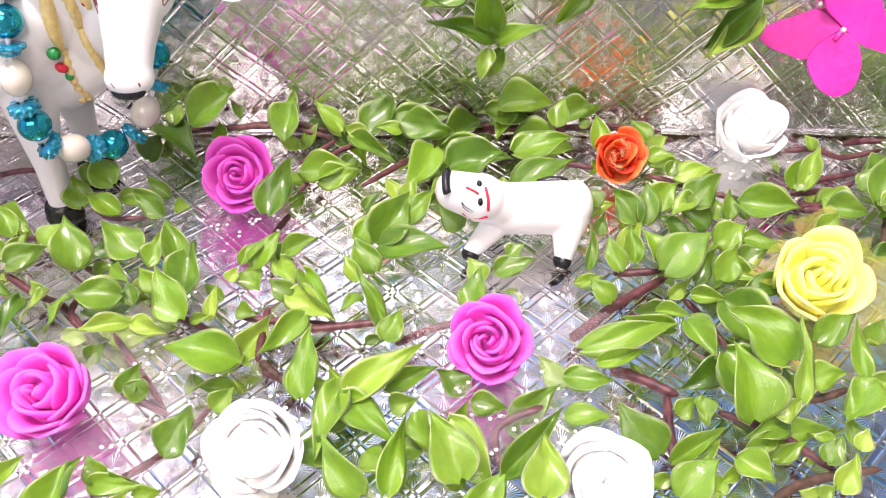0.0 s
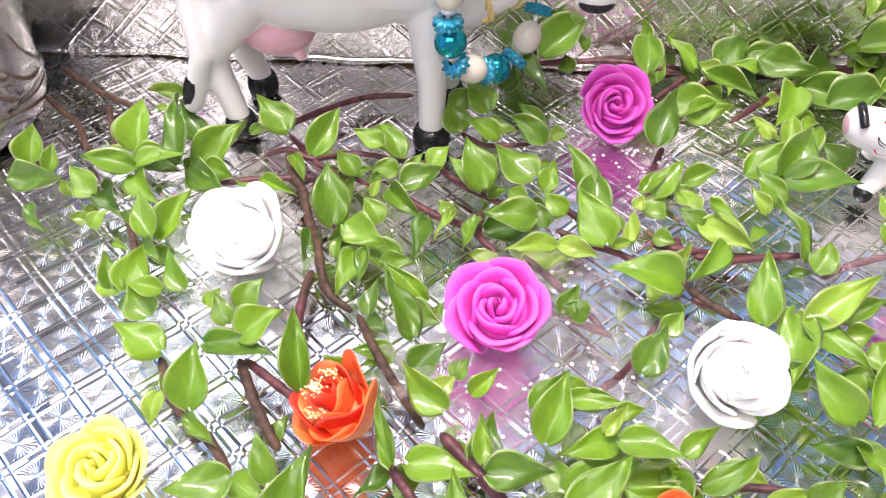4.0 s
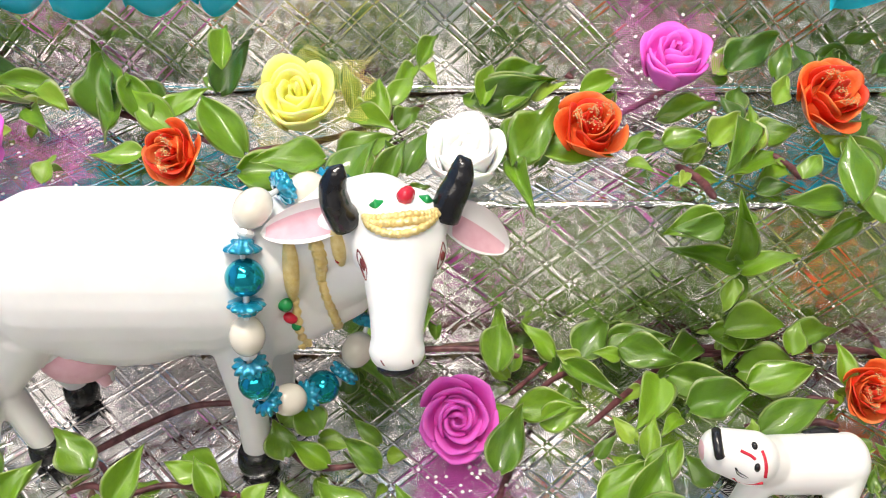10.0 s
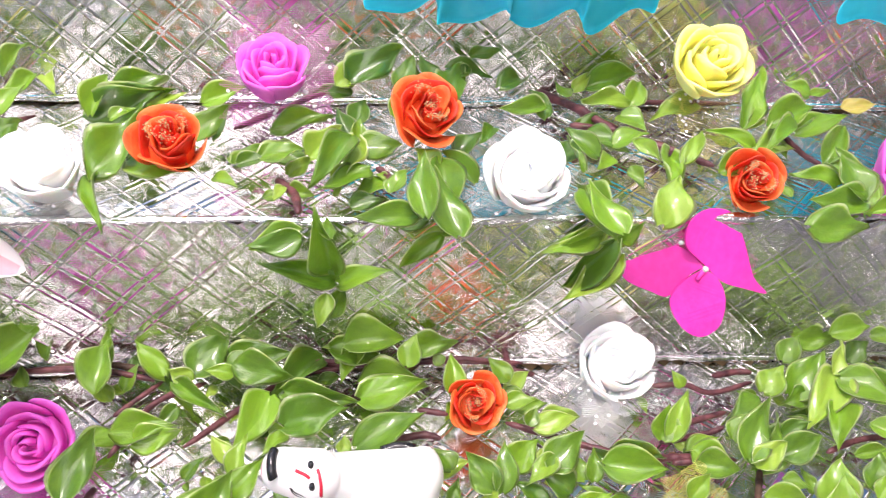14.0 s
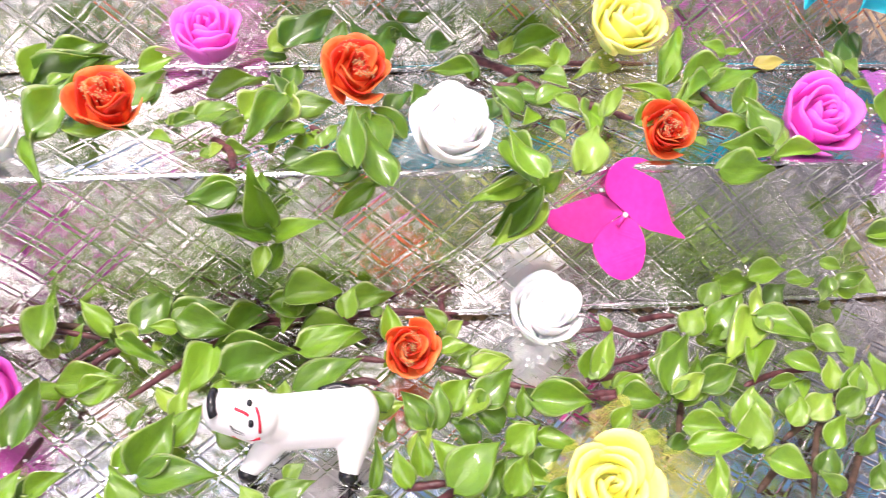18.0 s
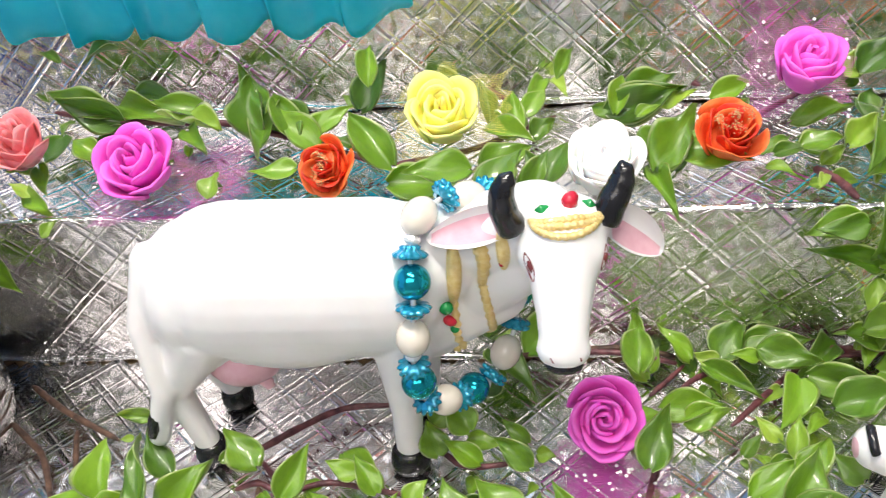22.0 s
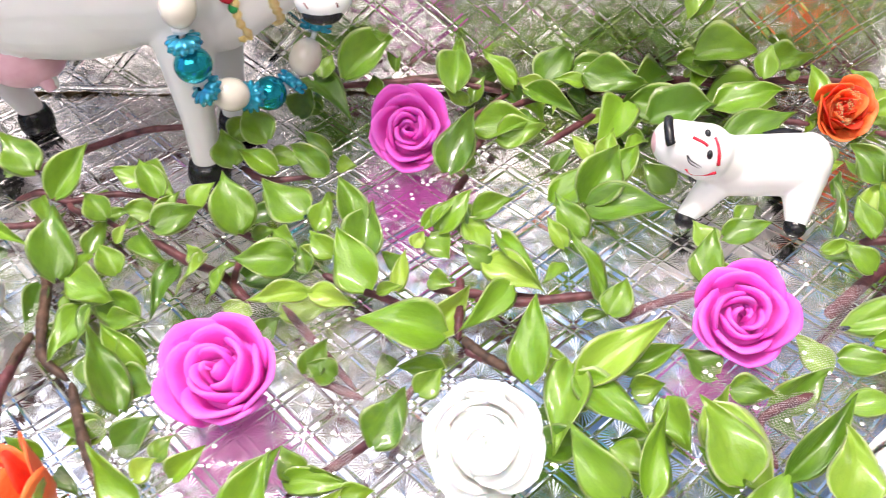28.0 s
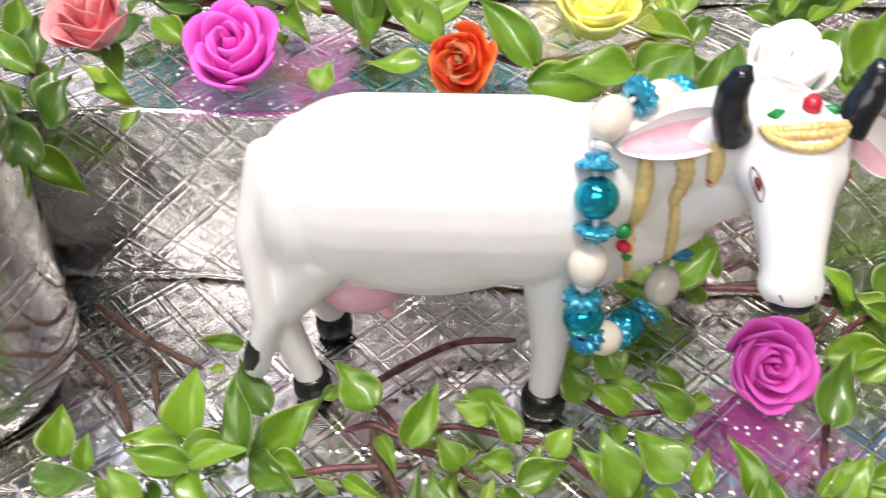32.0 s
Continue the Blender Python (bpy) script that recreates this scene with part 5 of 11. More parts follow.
def stem(v, points, material=STEM, r=0.00115):
    """A jointed stem through the points, a little thicker at each joint."""
    line = smooth_line([Vector(p) - v.location for p in points], 9)
    joints = max(3, int(sum((b - a).length for a, b in zip(line, line[1:])) / 0.010))
    bm = bmesh.new()
    tube(bm, line, lambda s: r * (0.88 - 0.15 * s) * (1 - 0.7 * abs(2 * s - 1) ** 14) * (1 + 0.18 * max(0, math.cos(2 * math.pi * joints * s)) ** 8 + 0.06 * math.sin(s * 47)), 8)
    part("stem", bm, material, v)


def leaf(v, foot, tip, up, wide, material=LEAF):
    """A leaf from its foot to its tip, its upper face towards up."""
    foot, tip, up = Vector(foot), Vector(tip), Vector(up)
    y = tip - foot
    size = y.length
    y.normalize()
    z = (up - y * up.dot(y)).normalized()
    x = y.cross(z)
    m = Matrix((x * size * wide, y * size, z * size)).transposed().to_4x4()
    m.translation = foot - v.location
    meshes = LEAVES[material.name]
    leaf_count[0] += 1
    piece("leaf", meshes[leaf_count[0] * 3 % len(meshes)], v, m)


# ---------------------------------------------------------------- creeper vines, sprig by sprig
v = vine((-0.1956, 0.1580, 0.0000), "green creeper sprig with purple stems at the front of the step")
stem(v, [(-0.1935, 0.1612, 0.0045), (-0.1858, 0.1443, 0.0063), (-0.1864, 0.1399, 0.0041)], STEM_BROWN, 0.0012)
leaf(v, (-0.1986, 0.1816, 0.0038), (-0.2129, 0.1814, 0.0055), (0.11, -0.52, 0.85), 0.52)
leaf(v, (-0.1949, 0.1767, 0.0077), (-0.1820, 0.1789, 0.0103), (-0.11, -0.43, 0.90), 0.49)
leaf(v, (-0.1683, 0.1022, 0.0069), (-0.1696, 0.0954, 0.0025), (-0.00, -0.65, 0.76), 0.60, LEAF_PALE)
leaf(v, (-0.2097, 0.1667, 0.0043), (-0.2142, 0.1704, 0.0069), (0.01, -0.55, 0.83), 0.56)
leaf(v, (-0.2192, 0.1597, 0.0065), (-0.2130, 0.1532, 0.0025), (-0.09, -0.59, 0.80), 0.48, LEAF_DARK)
leaf(v, (-0.1789, 0.1609, 0.0048), (-0.1837, 0.1660, 0.0068), (-0.27, -0.56, 0.78), 0.55)
leaf(v, (-0.1951, 0.1835, 0.0025), (-0.1842, 0.1803, 0.0025), (-0.21, -0.38, 0.81), 0.51, LEAF_DARK)
leaf(v, (-0.1951, 0.1835, 0.0027), (-0.1889, 0.1857, 0.0053), (-0.08, -0.73, 0.81), 0.54)
leaf(v, (-0.1798, 0.1776, 0.0028), (-0.1748, 0.1837, 0.0089), (-0.16, -0.48, 0.78), 0.47, LEAF_DARK)
leaf(v, (-0.1798, 0.1776, 0.0025), (-0.1806, 0.1721, 0.0025), (-0.19, -0.70, 0.78), 0.48)
leaf(v, (-0.1833, 0.1469, 0.0025), (-0.1720, 0.1457, 0.0025), (-0.21, -0.33, 0.89), 0.51)
leaf(v, (-0.1942, 0.1512, 0.0025), (-0.1896, 0.1485, 0.0025), (-0.24, -0.49, 0.84), 0.50)
leaf(v, (-0.1684, 0.1100, 0.0025), (-0.1689, 0.1026, 0.0025), (0.14, -0.71, 0.81), 0.58)
leaf(v, (-0.2034, 0.1621, 0.0025), (-0.2002, 0.1599, 0.0025), (0.28, -0.83, 0.76), 0.56)
leaf(v, (-0.2027, 0.1634, 0.0025), (-0.2064, 0.1588, 0.0025), (0.13, -0.50, 0.77), 0.55)
leaf(v, (-0.1866, 0.1314, 0.0025), (-0.1801, 0.1280, 0.0025), (-0.38, -0.51, 0.82), 0.52)
leaf(v, (-0.1789, 0.1609, 0.0025), (-0.1781, 0.1572, 0.0025), (-0.30, -0.39, 0.78), 0.47)
leaf(v, (-0.1789, 0.1609, 0.0025), (-0.1755, 0.1620, 0.0025), (-0.51, -0.64, 0.78), 0.51)
leaf(v, (-0.2266, 0.1676, 0.0090), (-0.2113, 0.1671, 0.0109), (0.23, -0.59, 0.77), 0.52)
leaf(v, (-0.2158, 0.1701, 0.0094), (-0.2158, 0.1769, 0.0145), (0.10, -0.41, 0.91), 0.53)
leaf(v, (-0.2023, 0.1630, 0.0084), (-0.2092, 0.1690, 0.0134), (-0.16, -0.50, 0.85), 0.73)
leaf(v, (-0.1927, 0.1719, 0.0110), (-0.2074, 0.1729, 0.0141), (-0.17, -0.56, 0.81), 0.47)
leaf(v, (-0.1915, 0.1715, 0.0125), (-0.1778, 0.1731, 0.0154), (-0.22, -0.43, 0.88), 0.46)
leaf(v, (-0.1942, 0.1807, 0.0087), (-0.1955, 0.1937, 0.0177), (-0.21, -0.60, 0.77), 0.59)
leaf(v, (-0.1805, 0.1737, 0.0114), (-0.1840, 0.1911, 0.0232), (-0.19, -0.39, 0.90), 0.44)
leaf(v, (-0.1803, 0.1906, 0.0051), (-0.1876, 0.2016, 0.0127), (0.28, -0.49, 0.83), 0.51, LEAF_DARK)
leaf(v, (-0.1781, 0.1776, 0.0079), (-0.1643, 0.1881, 0.0159), (0.27, -0.45, 0.85), 0.48)
leaf(v, (-0.1742, 0.1750, 0.0093), (-0.1656, 0.1707, 0.0093), (-0.12, -0.54, 0.83), 0.63)
leaf(v, (-0.1796, 0.1757, 0.0078), (-0.1671, 0.1668, 0.0072), (-0.25, -0.54, 0.80), 0.57)
leaf(v, (-0.1930, 0.1705, 0.0089), (-0.1838, 0.1603, 0.0077), (-0.28, -0.38, 0.88), 0.59)
leaf(v, (-0.2015, 0.1672, 0.0060), (-0.1934, 0.1579, 0.0049), (0.19, -0.60, 0.77), 0.60, LEAF_DARK)
leaf(v, (-0.1798, 0.1483, 0.0082), (-0.1729, 0.1589, 0.0161), (0.04, -0.61, 0.79), 0.44)
leaf(v, (-0.1816, 0.1456, 0.0114), (-0.1851, 0.1554, 0.0186), (0.26, -0.56, 0.79), 0.51)
leaf(v, (-0.1922, 0.1585, 0.0064), (-0.1884, 0.1524, 0.0055), (0.26, -0.53, 0.81), 0.52, LEAF_DARK)
leaf(v, (-0.2000, 0.1531, 0.0085), (-0.2053, 0.1531, 0.0095), (0.16, -0.59, 0.79), 0.69)
leaf(v, (-0.1984, 0.1503, 0.0091), (-0.1941, 0.1537, 0.0119), (0.20, -0.60, 0.78), 0.76)
leaf(v, (-0.1841, 0.1486, 0.0077), (-0.1778, 0.1400, 0.0065), (-0.10, -0.49, 0.87), 0.43)
leaf(v, (-0.1831, 0.1300, 0.0082), (-0.1799, 0.1391, 0.0153), (0.26, -0.49, 0.83), 0.76)
leaf(v, (-0.1867, 0.1300, 0.0089), (-0.1896, 0.1374, 0.0147), (0.28, -0.56, 0.78), 0.50)
leaf(v, (-0.1576, 0.1702, 0.0094), (-0.1468, 0.1643, 0.0093), (0.08, -0.51, 0.85), 0.30)
leaf(v, (-0.1866, 0.1288, 0.0077), (-0.1889, 0.1347, 0.0123), (0.16, -0.54, 0.82), 0.84)
v = vine((-0.1404, 0.1327, 0.0000), "green creeper sprig with purple stems at the front of the step")
stem(v, [(-0.1541, 0.1873, 0.0044), (-0.1518, 0.1803, 0.0037), (-0.1470, 0.1704, 0.0048), (-0.1442, 0.1615, 0.0031), (-0.1404, 0.1520, 0.0052), (-0.1382, 0.1430, 0.0053), (-0.1351, 0.1350, 0.0047), (-0.1289, 0.1304, 0.0031)], STEM_BROWN, 0.0016)
stem(v, [(-0.1405, 0.1423, 0.0041), (-0.1411, 0.1346, 0.0051), (-0.1412, 0.1293, 0.0045)], STEM_BROWN, 0.0013)
stem(v, [(-0.1433, 0.1663, 0.0035), (-0.1373, 0.1596, 0.0036), (-0.1316, 0.1537, 0.0032)], STEM, 0.0011)
stem(v, [(-0.1717, 0.1141, 0.0031), (-0.1654, 0.1022, 0.0034), (-0.1555, 0.0928, 0.0039), (-0.1489, 0.0846, 0.0047)], STEM_BROWN, 0.0016)
stem(v, [(-0.1528, 0.1135, 0.0046), (-0.1478, 0.1036, 0.0042), (-0.1427, 0.0948, 0.0050), (-0.1396, 0.0907, 0.0038)], STEM_BROWN, 0.0016)
stem(v, [(-0.1517, 0.1141, 0.0039), (-0.1386, 0.1037, 0.0049), (-0.1358, 0.1024, 0.0047)], STEM, 0.0013)
stem(v, [(-0.1410, 0.1402, 0.0041), (-0.1409, 0.1247, 0.0052), (-0.1383, 0.1144, 0.0031)], STEM, 0.0014)
stem(v, [(-0.1272, 0.1287, 0.0043), (-0.1197, 0.1139, 0.0051), (-0.1135, 0.1040, 0.0052), (-0.1092, 0.0979, 0.0035)], STEM_BROWN, 0.0014)
stem(v, [(-0.1163, 0.0885, 0.0047), (-0.1087, 0.0785, 0.0046)], STEM, 0.0013)
stem(v, [(-0.1504, 0.0803, 0.0055), (-0.1478, 0.0731, 0.0038)], STEM, 0.0013)
leaf(v, (-0.1184, 0.1468, 0.0029), (-0.1294, 0.1556, 0.0044), (-0.17, -0.37, 0.91), 0.58)
leaf(v, (-0.1119, 0.0885, 0.0053), (-0.0973, 0.0854, 0.0062), (-0.14, -0.41, 0.90), 0.52)
leaf(v, (-0.1247, 0.1300, 0.0032), (-0.1227, 0.1378, 0.0084), (-0.23, -0.50, 0.84), 0.57, LEAF_DARK)
leaf(v, (-0.1383, 0.1803, 0.0025), (-0.1285, 0.1829, 0.0042), (-0.04, -0.60, 0.80), 0.54)
leaf(v, (-0.1605, 0.1694, 0.0053), (-0.1661, 0.1725, 0.0078), (0.18, -0.38, 0.91), 0.50, LEAF_DARK)
leaf(v, (-0.1367, 0.1688, 0.0025), (-0.1374, 0.1602, 0.0025), (0.10, -0.60, 0.88), 0.58)
leaf(v, (-0.1367, 0.1688, 0.0029), (-0.1332, 0.1771, 0.0067), (0.22, -0.40, 0.88), 0.51)
leaf(v, (-0.1264, 0.1808, 0.0031), (-0.1322, 0.1771, 0.0025), (-0.17, -0.73, 0.84), 0.47, LEAF_DARK)
leaf(v, (-0.1180, 0.1192, 0.0025), (-0.1280, 0.1192, 0.0029), (0.34, -0.46, 0.75), 0.53)
leaf(v, (-0.1180, 0.1192, 0.0025), (-0.1248, 0.1148, 0.0025), (0.12, -0.56, 0.75), 0.60)
leaf(v, (-0.1075, 0.1291, 0.0034), (-0.1066, 0.1331, 0.0056), (-0.41, -0.29, 0.88), 0.55)
leaf(v, (-0.1119, 0.0885, 0.0025), (-0.1131, 0.0784, 0.0025), (0.08, -0.56, 0.90), 0.53, LEAF_DARK)
leaf(v, (-0.1372, 0.1546, 0.0025), (-0.1232, 0.1529, 0.0025), (-0.11, -0.60, 0.77), 0.55)
leaf(v, (-0.1372, 0.1546, 0.0025), (-0.1246, 0.1520, 0.0025), (-0.10, -0.75, 0.77), 0.48)
leaf(v, (-0.1357, 0.1486, 0.0032), (-0.1330, 0.1551, 0.0068), (-0.39, -0.44, 0.88), 0.51)
leaf(v, (-0.1247, 0.1300, 0.0025), (-0.1195, 0.1243, 0.0025), (-0.20, -0.62, 0.84), 0.51, LEAF_DARK)
leaf(v, (-0.1341, 0.1439, 0.0025), (-0.1384, 0.1477, 0.0025), (-0.19, -0.30, 0.94), 0.47)
leaf(v, (-0.1341, 0.1439, 0.0025), (-0.1422, 0.1419, 0.0025), (-0.24, -0.37, 0.94), 0.48, LEAF_DARK)
leaf(v, (-0.1030, 0.0993, 0.0025), (-0.1014, 0.0935, 0.0025), (-0.18, -0.74, 0.73), 0.55)
leaf(v, (-0.1569, 0.1692, 0.0025), (-0.1623, 0.1660, 0.0025), (0.01, -0.76, 0.75), 0.53, LEAF_DARK)
leaf(v, (-0.1036, 0.0947, 0.0025), (-0.0993, 0.0851, 0.0025), (0.17, -0.62, 0.87), 0.51)
leaf(v, (-0.1155, 0.0873, 0.0025), (-0.1229, 0.0809, 0.0025), (-0.35, -0.20, 0.92), 0.53, LEAF_DARK)
leaf(v, (-0.1370, 0.0685, 0.0025), (-0.1281, 0.0634, 0.0025), (-0.15, -0.83, 0.75), 0.58)
leaf(v, (-0.1370, 0.0685, 0.0025), (-0.1341, 0.0617, 0.0025), (-0.23, -0.68, 0.75), 0.54, LEAF_DARK)
leaf(v, (-0.1485, 0.0848, 0.0025), (-0.1400, 0.0761, 0.0025), (-0.04, -0.28, 0.94), 0.56)
leaf(v, (-0.1428, 0.0931, 0.0025), (-0.1385, 0.0996, 0.0048), (0.26, -0.51, 0.88), 0.48, LEAF_DARK)
leaf(v, (-0.1256, 0.0699, 0.0025), (-0.1308, 0.0686, 0.0025), (0.09, -0.33, 0.86), 0.49)
leaf(v, (-0.1256, 0.0699, 0.0025), (-0.1307, 0.0691, 0.0025), (0.05, -0.46, 0.86), 0.57)
leaf(v, (-0.1231, 0.1740, 0.0025), (-0.1213, 0.1704, 0.0025), (-0.20, -0.63, 0.76), 0.59)
leaf(v, (-0.1605, 0.1694, 0.0025), (-0.1597, 0.1659, 0.0025), (0.35, -0.34, 0.91), 0.49, LEAF_DARK)
leaf(v, (-0.1605, 0.1694, 0.0025), (-0.1602, 0.1656, 0.0025), (0.32, -0.25, 0.91), 0.50, LEAF_DARK)
leaf(v, (-0.1698, 0.1312, 0.0081), (-0.1746, 0.1394, 0.0144), (-0.18, -0.59, 0.78), 0.58)
leaf(v, (-0.1727, 0.1264, 0.0130), (-0.1811, 0.1267, 0.0145), (0.02, -0.54, 0.84), 0.58)
leaf(v, (-0.1626, 0.1261, 0.0087), (-0.1595, 0.1295, 0.0114), (0.20, -0.52, 0.83), 0.85)
leaf(v, (-0.1555, 0.1268, 0.0076), (-0.1495, 0.1325, 0.0121), (0.23, -0.59, 0.77), 0.73)
leaf(v, (-0.1356, 0.1518, 0.0120), (-0.1384, 0.1662, 0.0216), (0.14, -0.52, 0.85), 0.53)
leaf(v, (-0.1418, 0.1640, 0.0053), (-0.1413, 0.1740, 0.0119), (-0.21, -0.53, 0.82), 0.35, LEAF_DARK)
leaf(v, (-0.1330, 0.1520, 0.0117), (-0.1213, 0.1456, 0.0116), (0.18, -0.44, 0.88), 0.60)
leaf(v, (-0.1242, 0.1563, 0.0088), (-0.1290, 0.1618, 0.0128), (0.16, -0.54, 0.83), 0.76)
leaf(v, (-0.1288, 0.1463, 0.0081), (-0.1332, 0.1327, 0.0062), (-0.01, -0.45, 0.89), 0.45)
leaf(v, (-0.1430, 0.1558, 0.0051), (-0.1426, 0.1419, 0.0031), (0.27, -0.46, 0.84), 0.38, LEAF_DARK)
leaf(v, (-0.1276, 0.1667, 0.0082), (-0.1253, 0.1712, 0.0112), (0.09, -0.46, 0.88), 0.47, LEAF_PALE)
leaf(v, (-0.1229, 0.1692, 0.0082), (-0.1128, 0.1593, 0.0074), (-0.22, -0.48, 0.85), 0.41)
leaf(v, (-0.1132, 0.1612, 0.0064), (-0.1154, 0.1464, 0.0044), (0.28, -0.47, 0.84), 0.38, LEAF_DARK)
leaf(v, (-0.1156, 0.1269, 0.0093), (-0.1161, 0.1334, 0.0140), (-0.22, -0.51, 0.83), 0.33)
leaf(v, (-0.1228, 0.1429, 0.0085), (-0.1137, 0.1419, 0.0093), (-0.10, -0.59, 0.80), 0.55)
leaf(v, (-0.1270, 0.1456, 0.0091), (-0.1285, 0.1331, 0.0073), (-0.25, -0.56, 0.79), 0.35)
leaf(v, (-0.1127, 0.1187, 0.0095), (-0.1209, 0.1327, 0.0201), (0.30, -0.45, 0.84), 0.38)
leaf(v, (-0.1108, 0.1299, 0.0092), (-0.1211, 0.1368, 0.0149), (-0.18, -0.47, 0.86), 0.37)
leaf(v, (-0.1149, 0.1271, 0.0089), (-0.1068, 0.1231, 0.0089), (-0.21, -0.55, 0.81), 0.85)
leaf(v, (-0.1127, 0.1125, 0.0048), (-0.1049, 0.1176, 0.0093), (0.07, -0.53, 0.84), 0.71, LEAF_DARK)
leaf(v, (-0.1050, 0.0999, 0.0087), (-0.1147, 0.1075, 0.0153), (-0.26, -0.58, 0.78), 0.57)
leaf(v, (-0.1066, 0.1046, 0.0076), (-0.1024, 0.1075, 0.0101), (-0.27, -0.48, 0.84), 0.85, LEAF_PALE)
leaf(v, (-0.1032, 0.1080, 0.0093), (-0.0996, 0.1115, 0.0121), (-0.22, -0.52, 0.83), 0.85)
leaf(v, (-0.1256, 0.1088, 0.0076), (-0.1329, 0.1116, 0.0107), (-0.23, -0.39, 0.89), 0.58)
leaf(v, (-0.1230, 0.1079, 0.0049), (-0.1172, 0.1024, 0.0042), (-0.25, -0.38, 0.89), 0.46, LEAF_DARK)
leaf(v, (-0.1756, 0.1218, 0.0088), (-0.1806, 0.1280, 0.0137), (-0.01, -0.42, 0.91), 0.85)
leaf(v, (-0.1702, 0.1125, 0.0081), (-0.1816, 0.1167, 0.0128), (-0.11, -0.42, 0.90), 0.67)
leaf(v, (-0.1585, 0.0954, 0.0118), (-0.1584, 0.1070, 0.0204), (-0.06, -0.39, 0.92), 0.61)
leaf(v, (-0.1567, 0.1206, 0.0088), (-0.1602, 0.1265, 0.0132), (0.16, -0.46, 0.88), 0.68)
leaf(v, (-0.1523, 0.1160, 0.0094), (-0.1428, 0.1218, 0.0140), (-0.12, -0.43, 0.90), 0.71)
leaf(v, (-0.1604, 0.1153, 0.0083), (-0.1435, 0.1120, 0.0093), (0.21, -0.46, 0.86), 0.38)
leaf(v, (-0.1357, 0.1010, 0.0125), (-0.1389, 0.1158, 0.0228), (0.00, -0.47, 0.89), 0.33)
leaf(v, (-0.1148, 0.0859, 0.0091), (-0.1189, 0.0984, 0.0180), (-0.21, -0.51, 0.84), 0.30)
leaf(v, (-0.1395, 0.0801, 0.0091), (-0.1426, 0.0886, 0.0155), (0.17, -0.43, 0.89), 0.49)
leaf(v, (-0.1363, 0.0675, 0.0121), (-0.1294, 0.0816, 0.0227), (-0.01, -0.59, 0.80), 0.42)
leaf(v, (-0.1475, 0.0807, 0.0094), (-0.1602, 0.0767, 0.0104), (0.20, -0.56, 0.80), 0.63)
leaf(v, (-0.1602, 0.0953, 0.0088), (-0.1518, 0.0883, 0.0080), (-0.07, -0.48, 0.87), 0.38)
leaf(v, (-0.1248, 0.0704, 0.0080), (-0.1309, 0.0757, 0.0126), (-0.30, -0.46, 0.84), 0.73)
leaf(v, (-0.1009, 0.0711, 0.0084), (-0.1023, 0.0819, 0.0163), (0.11, -0.60, 0.79), 0.40)
v = vine((-0.0699, 0.1441, 0.0000), "green creeper sprig with purple stems at the front of the step")
stem(v, [(-0.1122, 0.1853, 0.0043), (-0.1038, 0.1777, 0.0035), (-0.0958, 0.1719, 0.0041), (-0.0882, 0.1659, 0.0052)], STEM, 0.0012)
stem(v, [(-0.1204, 0.1705, 0.0053), (-0.1109, 0.1646, 0.0042), (-0.1018, 0.1593, 0.0050), (-0.0942, 0.1527, 0.0033)], STEM, 0.0013)
stem(v, [(-0.0772, 0.1695, 0.0054), (-0.0714, 0.1630, 0.0052), (-0.0681, 0.1573, 0.0042)], STEM, 0.0011)
stem(v, [(-0.0784, 0.1595, 0.0052), (-0.0707, 0.1568, 0.0037), (-0.0618, 0.1511, 0.0055), (-0.0547, 0.1471, 0.0038), (-0.0520, 0.1439, 0.0053)], STEM, 0.0012)
stem(v, [(-0.0982, 0.1659, 0.0051), (-0.0983, 0.1559, 0.0053), (-0.0938, 0.1509, 0.0048)], STEM, 0.0010)
stem(v, [(-0.0534, 0.1552, 0.0053), (-0.0433, 0.1542, 0.0047), (-0.0338, 0.1548, 0.0031), (-0.0255, 0.1536, 0.0039)], STEM, 0.0012)
stem(v, [(-0.0456, 0.1386, 0.0039), (-0.0401, 0.1363, 0.0034), (-0.0342, 0.1323, 0.0036)], STEM, 0.0013)
stem(v, [(-0.0468, 0.1595, 0.0042), (-0.0469, 0.1503, 0.0047), (-0.0472, 0.1414, 0.0042)], STEM, 0.0013)
stem(v, [(-0.0462, 0.1405, 0.0054), (-0.0416, 0.1371, 0.0041), (-0.0368, 0.1329, 0.0050)], STEM_BROWN, 0.0014)
stem(v, [(-0.0434, 0.1517, 0.0053), (-0.0331, 0.1519, 0.0046), (-0.0229, 0.1534, 0.0045), (-0.0155, 0.1539, 0.0050)], STEM, 0.0013)
stem(v, [(-0.1053, 0.0960, 0.0050), (-0.0975, 0.0878, 0.0043), (-0.0908, 0.0791, 0.0053), (-0.0856, 0.0749, 0.0038)], STEM, 0.0018)
stem(v, [(-0.0866, 0.1514, 0.0034), (-0.0678, 0.1276, 0.0042)])
stem(v, [(-0.0780, 0.1020, 0.0064), (-0.0638, 0.1155, 0.0045), (-0.0546, 0.1309, 0.0043)])
stem(v, [(-0.0789, 0.1308, 0.0053), (-0.0661, 0.1257, 0.0037)])
leaf(v, (-0.0683, 0.1614, 0.0084), (-0.0674, 0.1747, 0.0155), (-0.13, -0.46, 0.88), 0.60)
leaf(v, (-0.0968, 0.1604, 0.0029), (-0.0796, 0.1643, 0.0025), (0.21, -0.42, 0.88), 0.50, LEAF_DARK)
leaf(v, (-0.0866, 0.1501, 0.0025), (-0.0732, 0.1527, 0.0039), (-0.01, -0.49, 0.87), 0.59, LEAF_PALE)
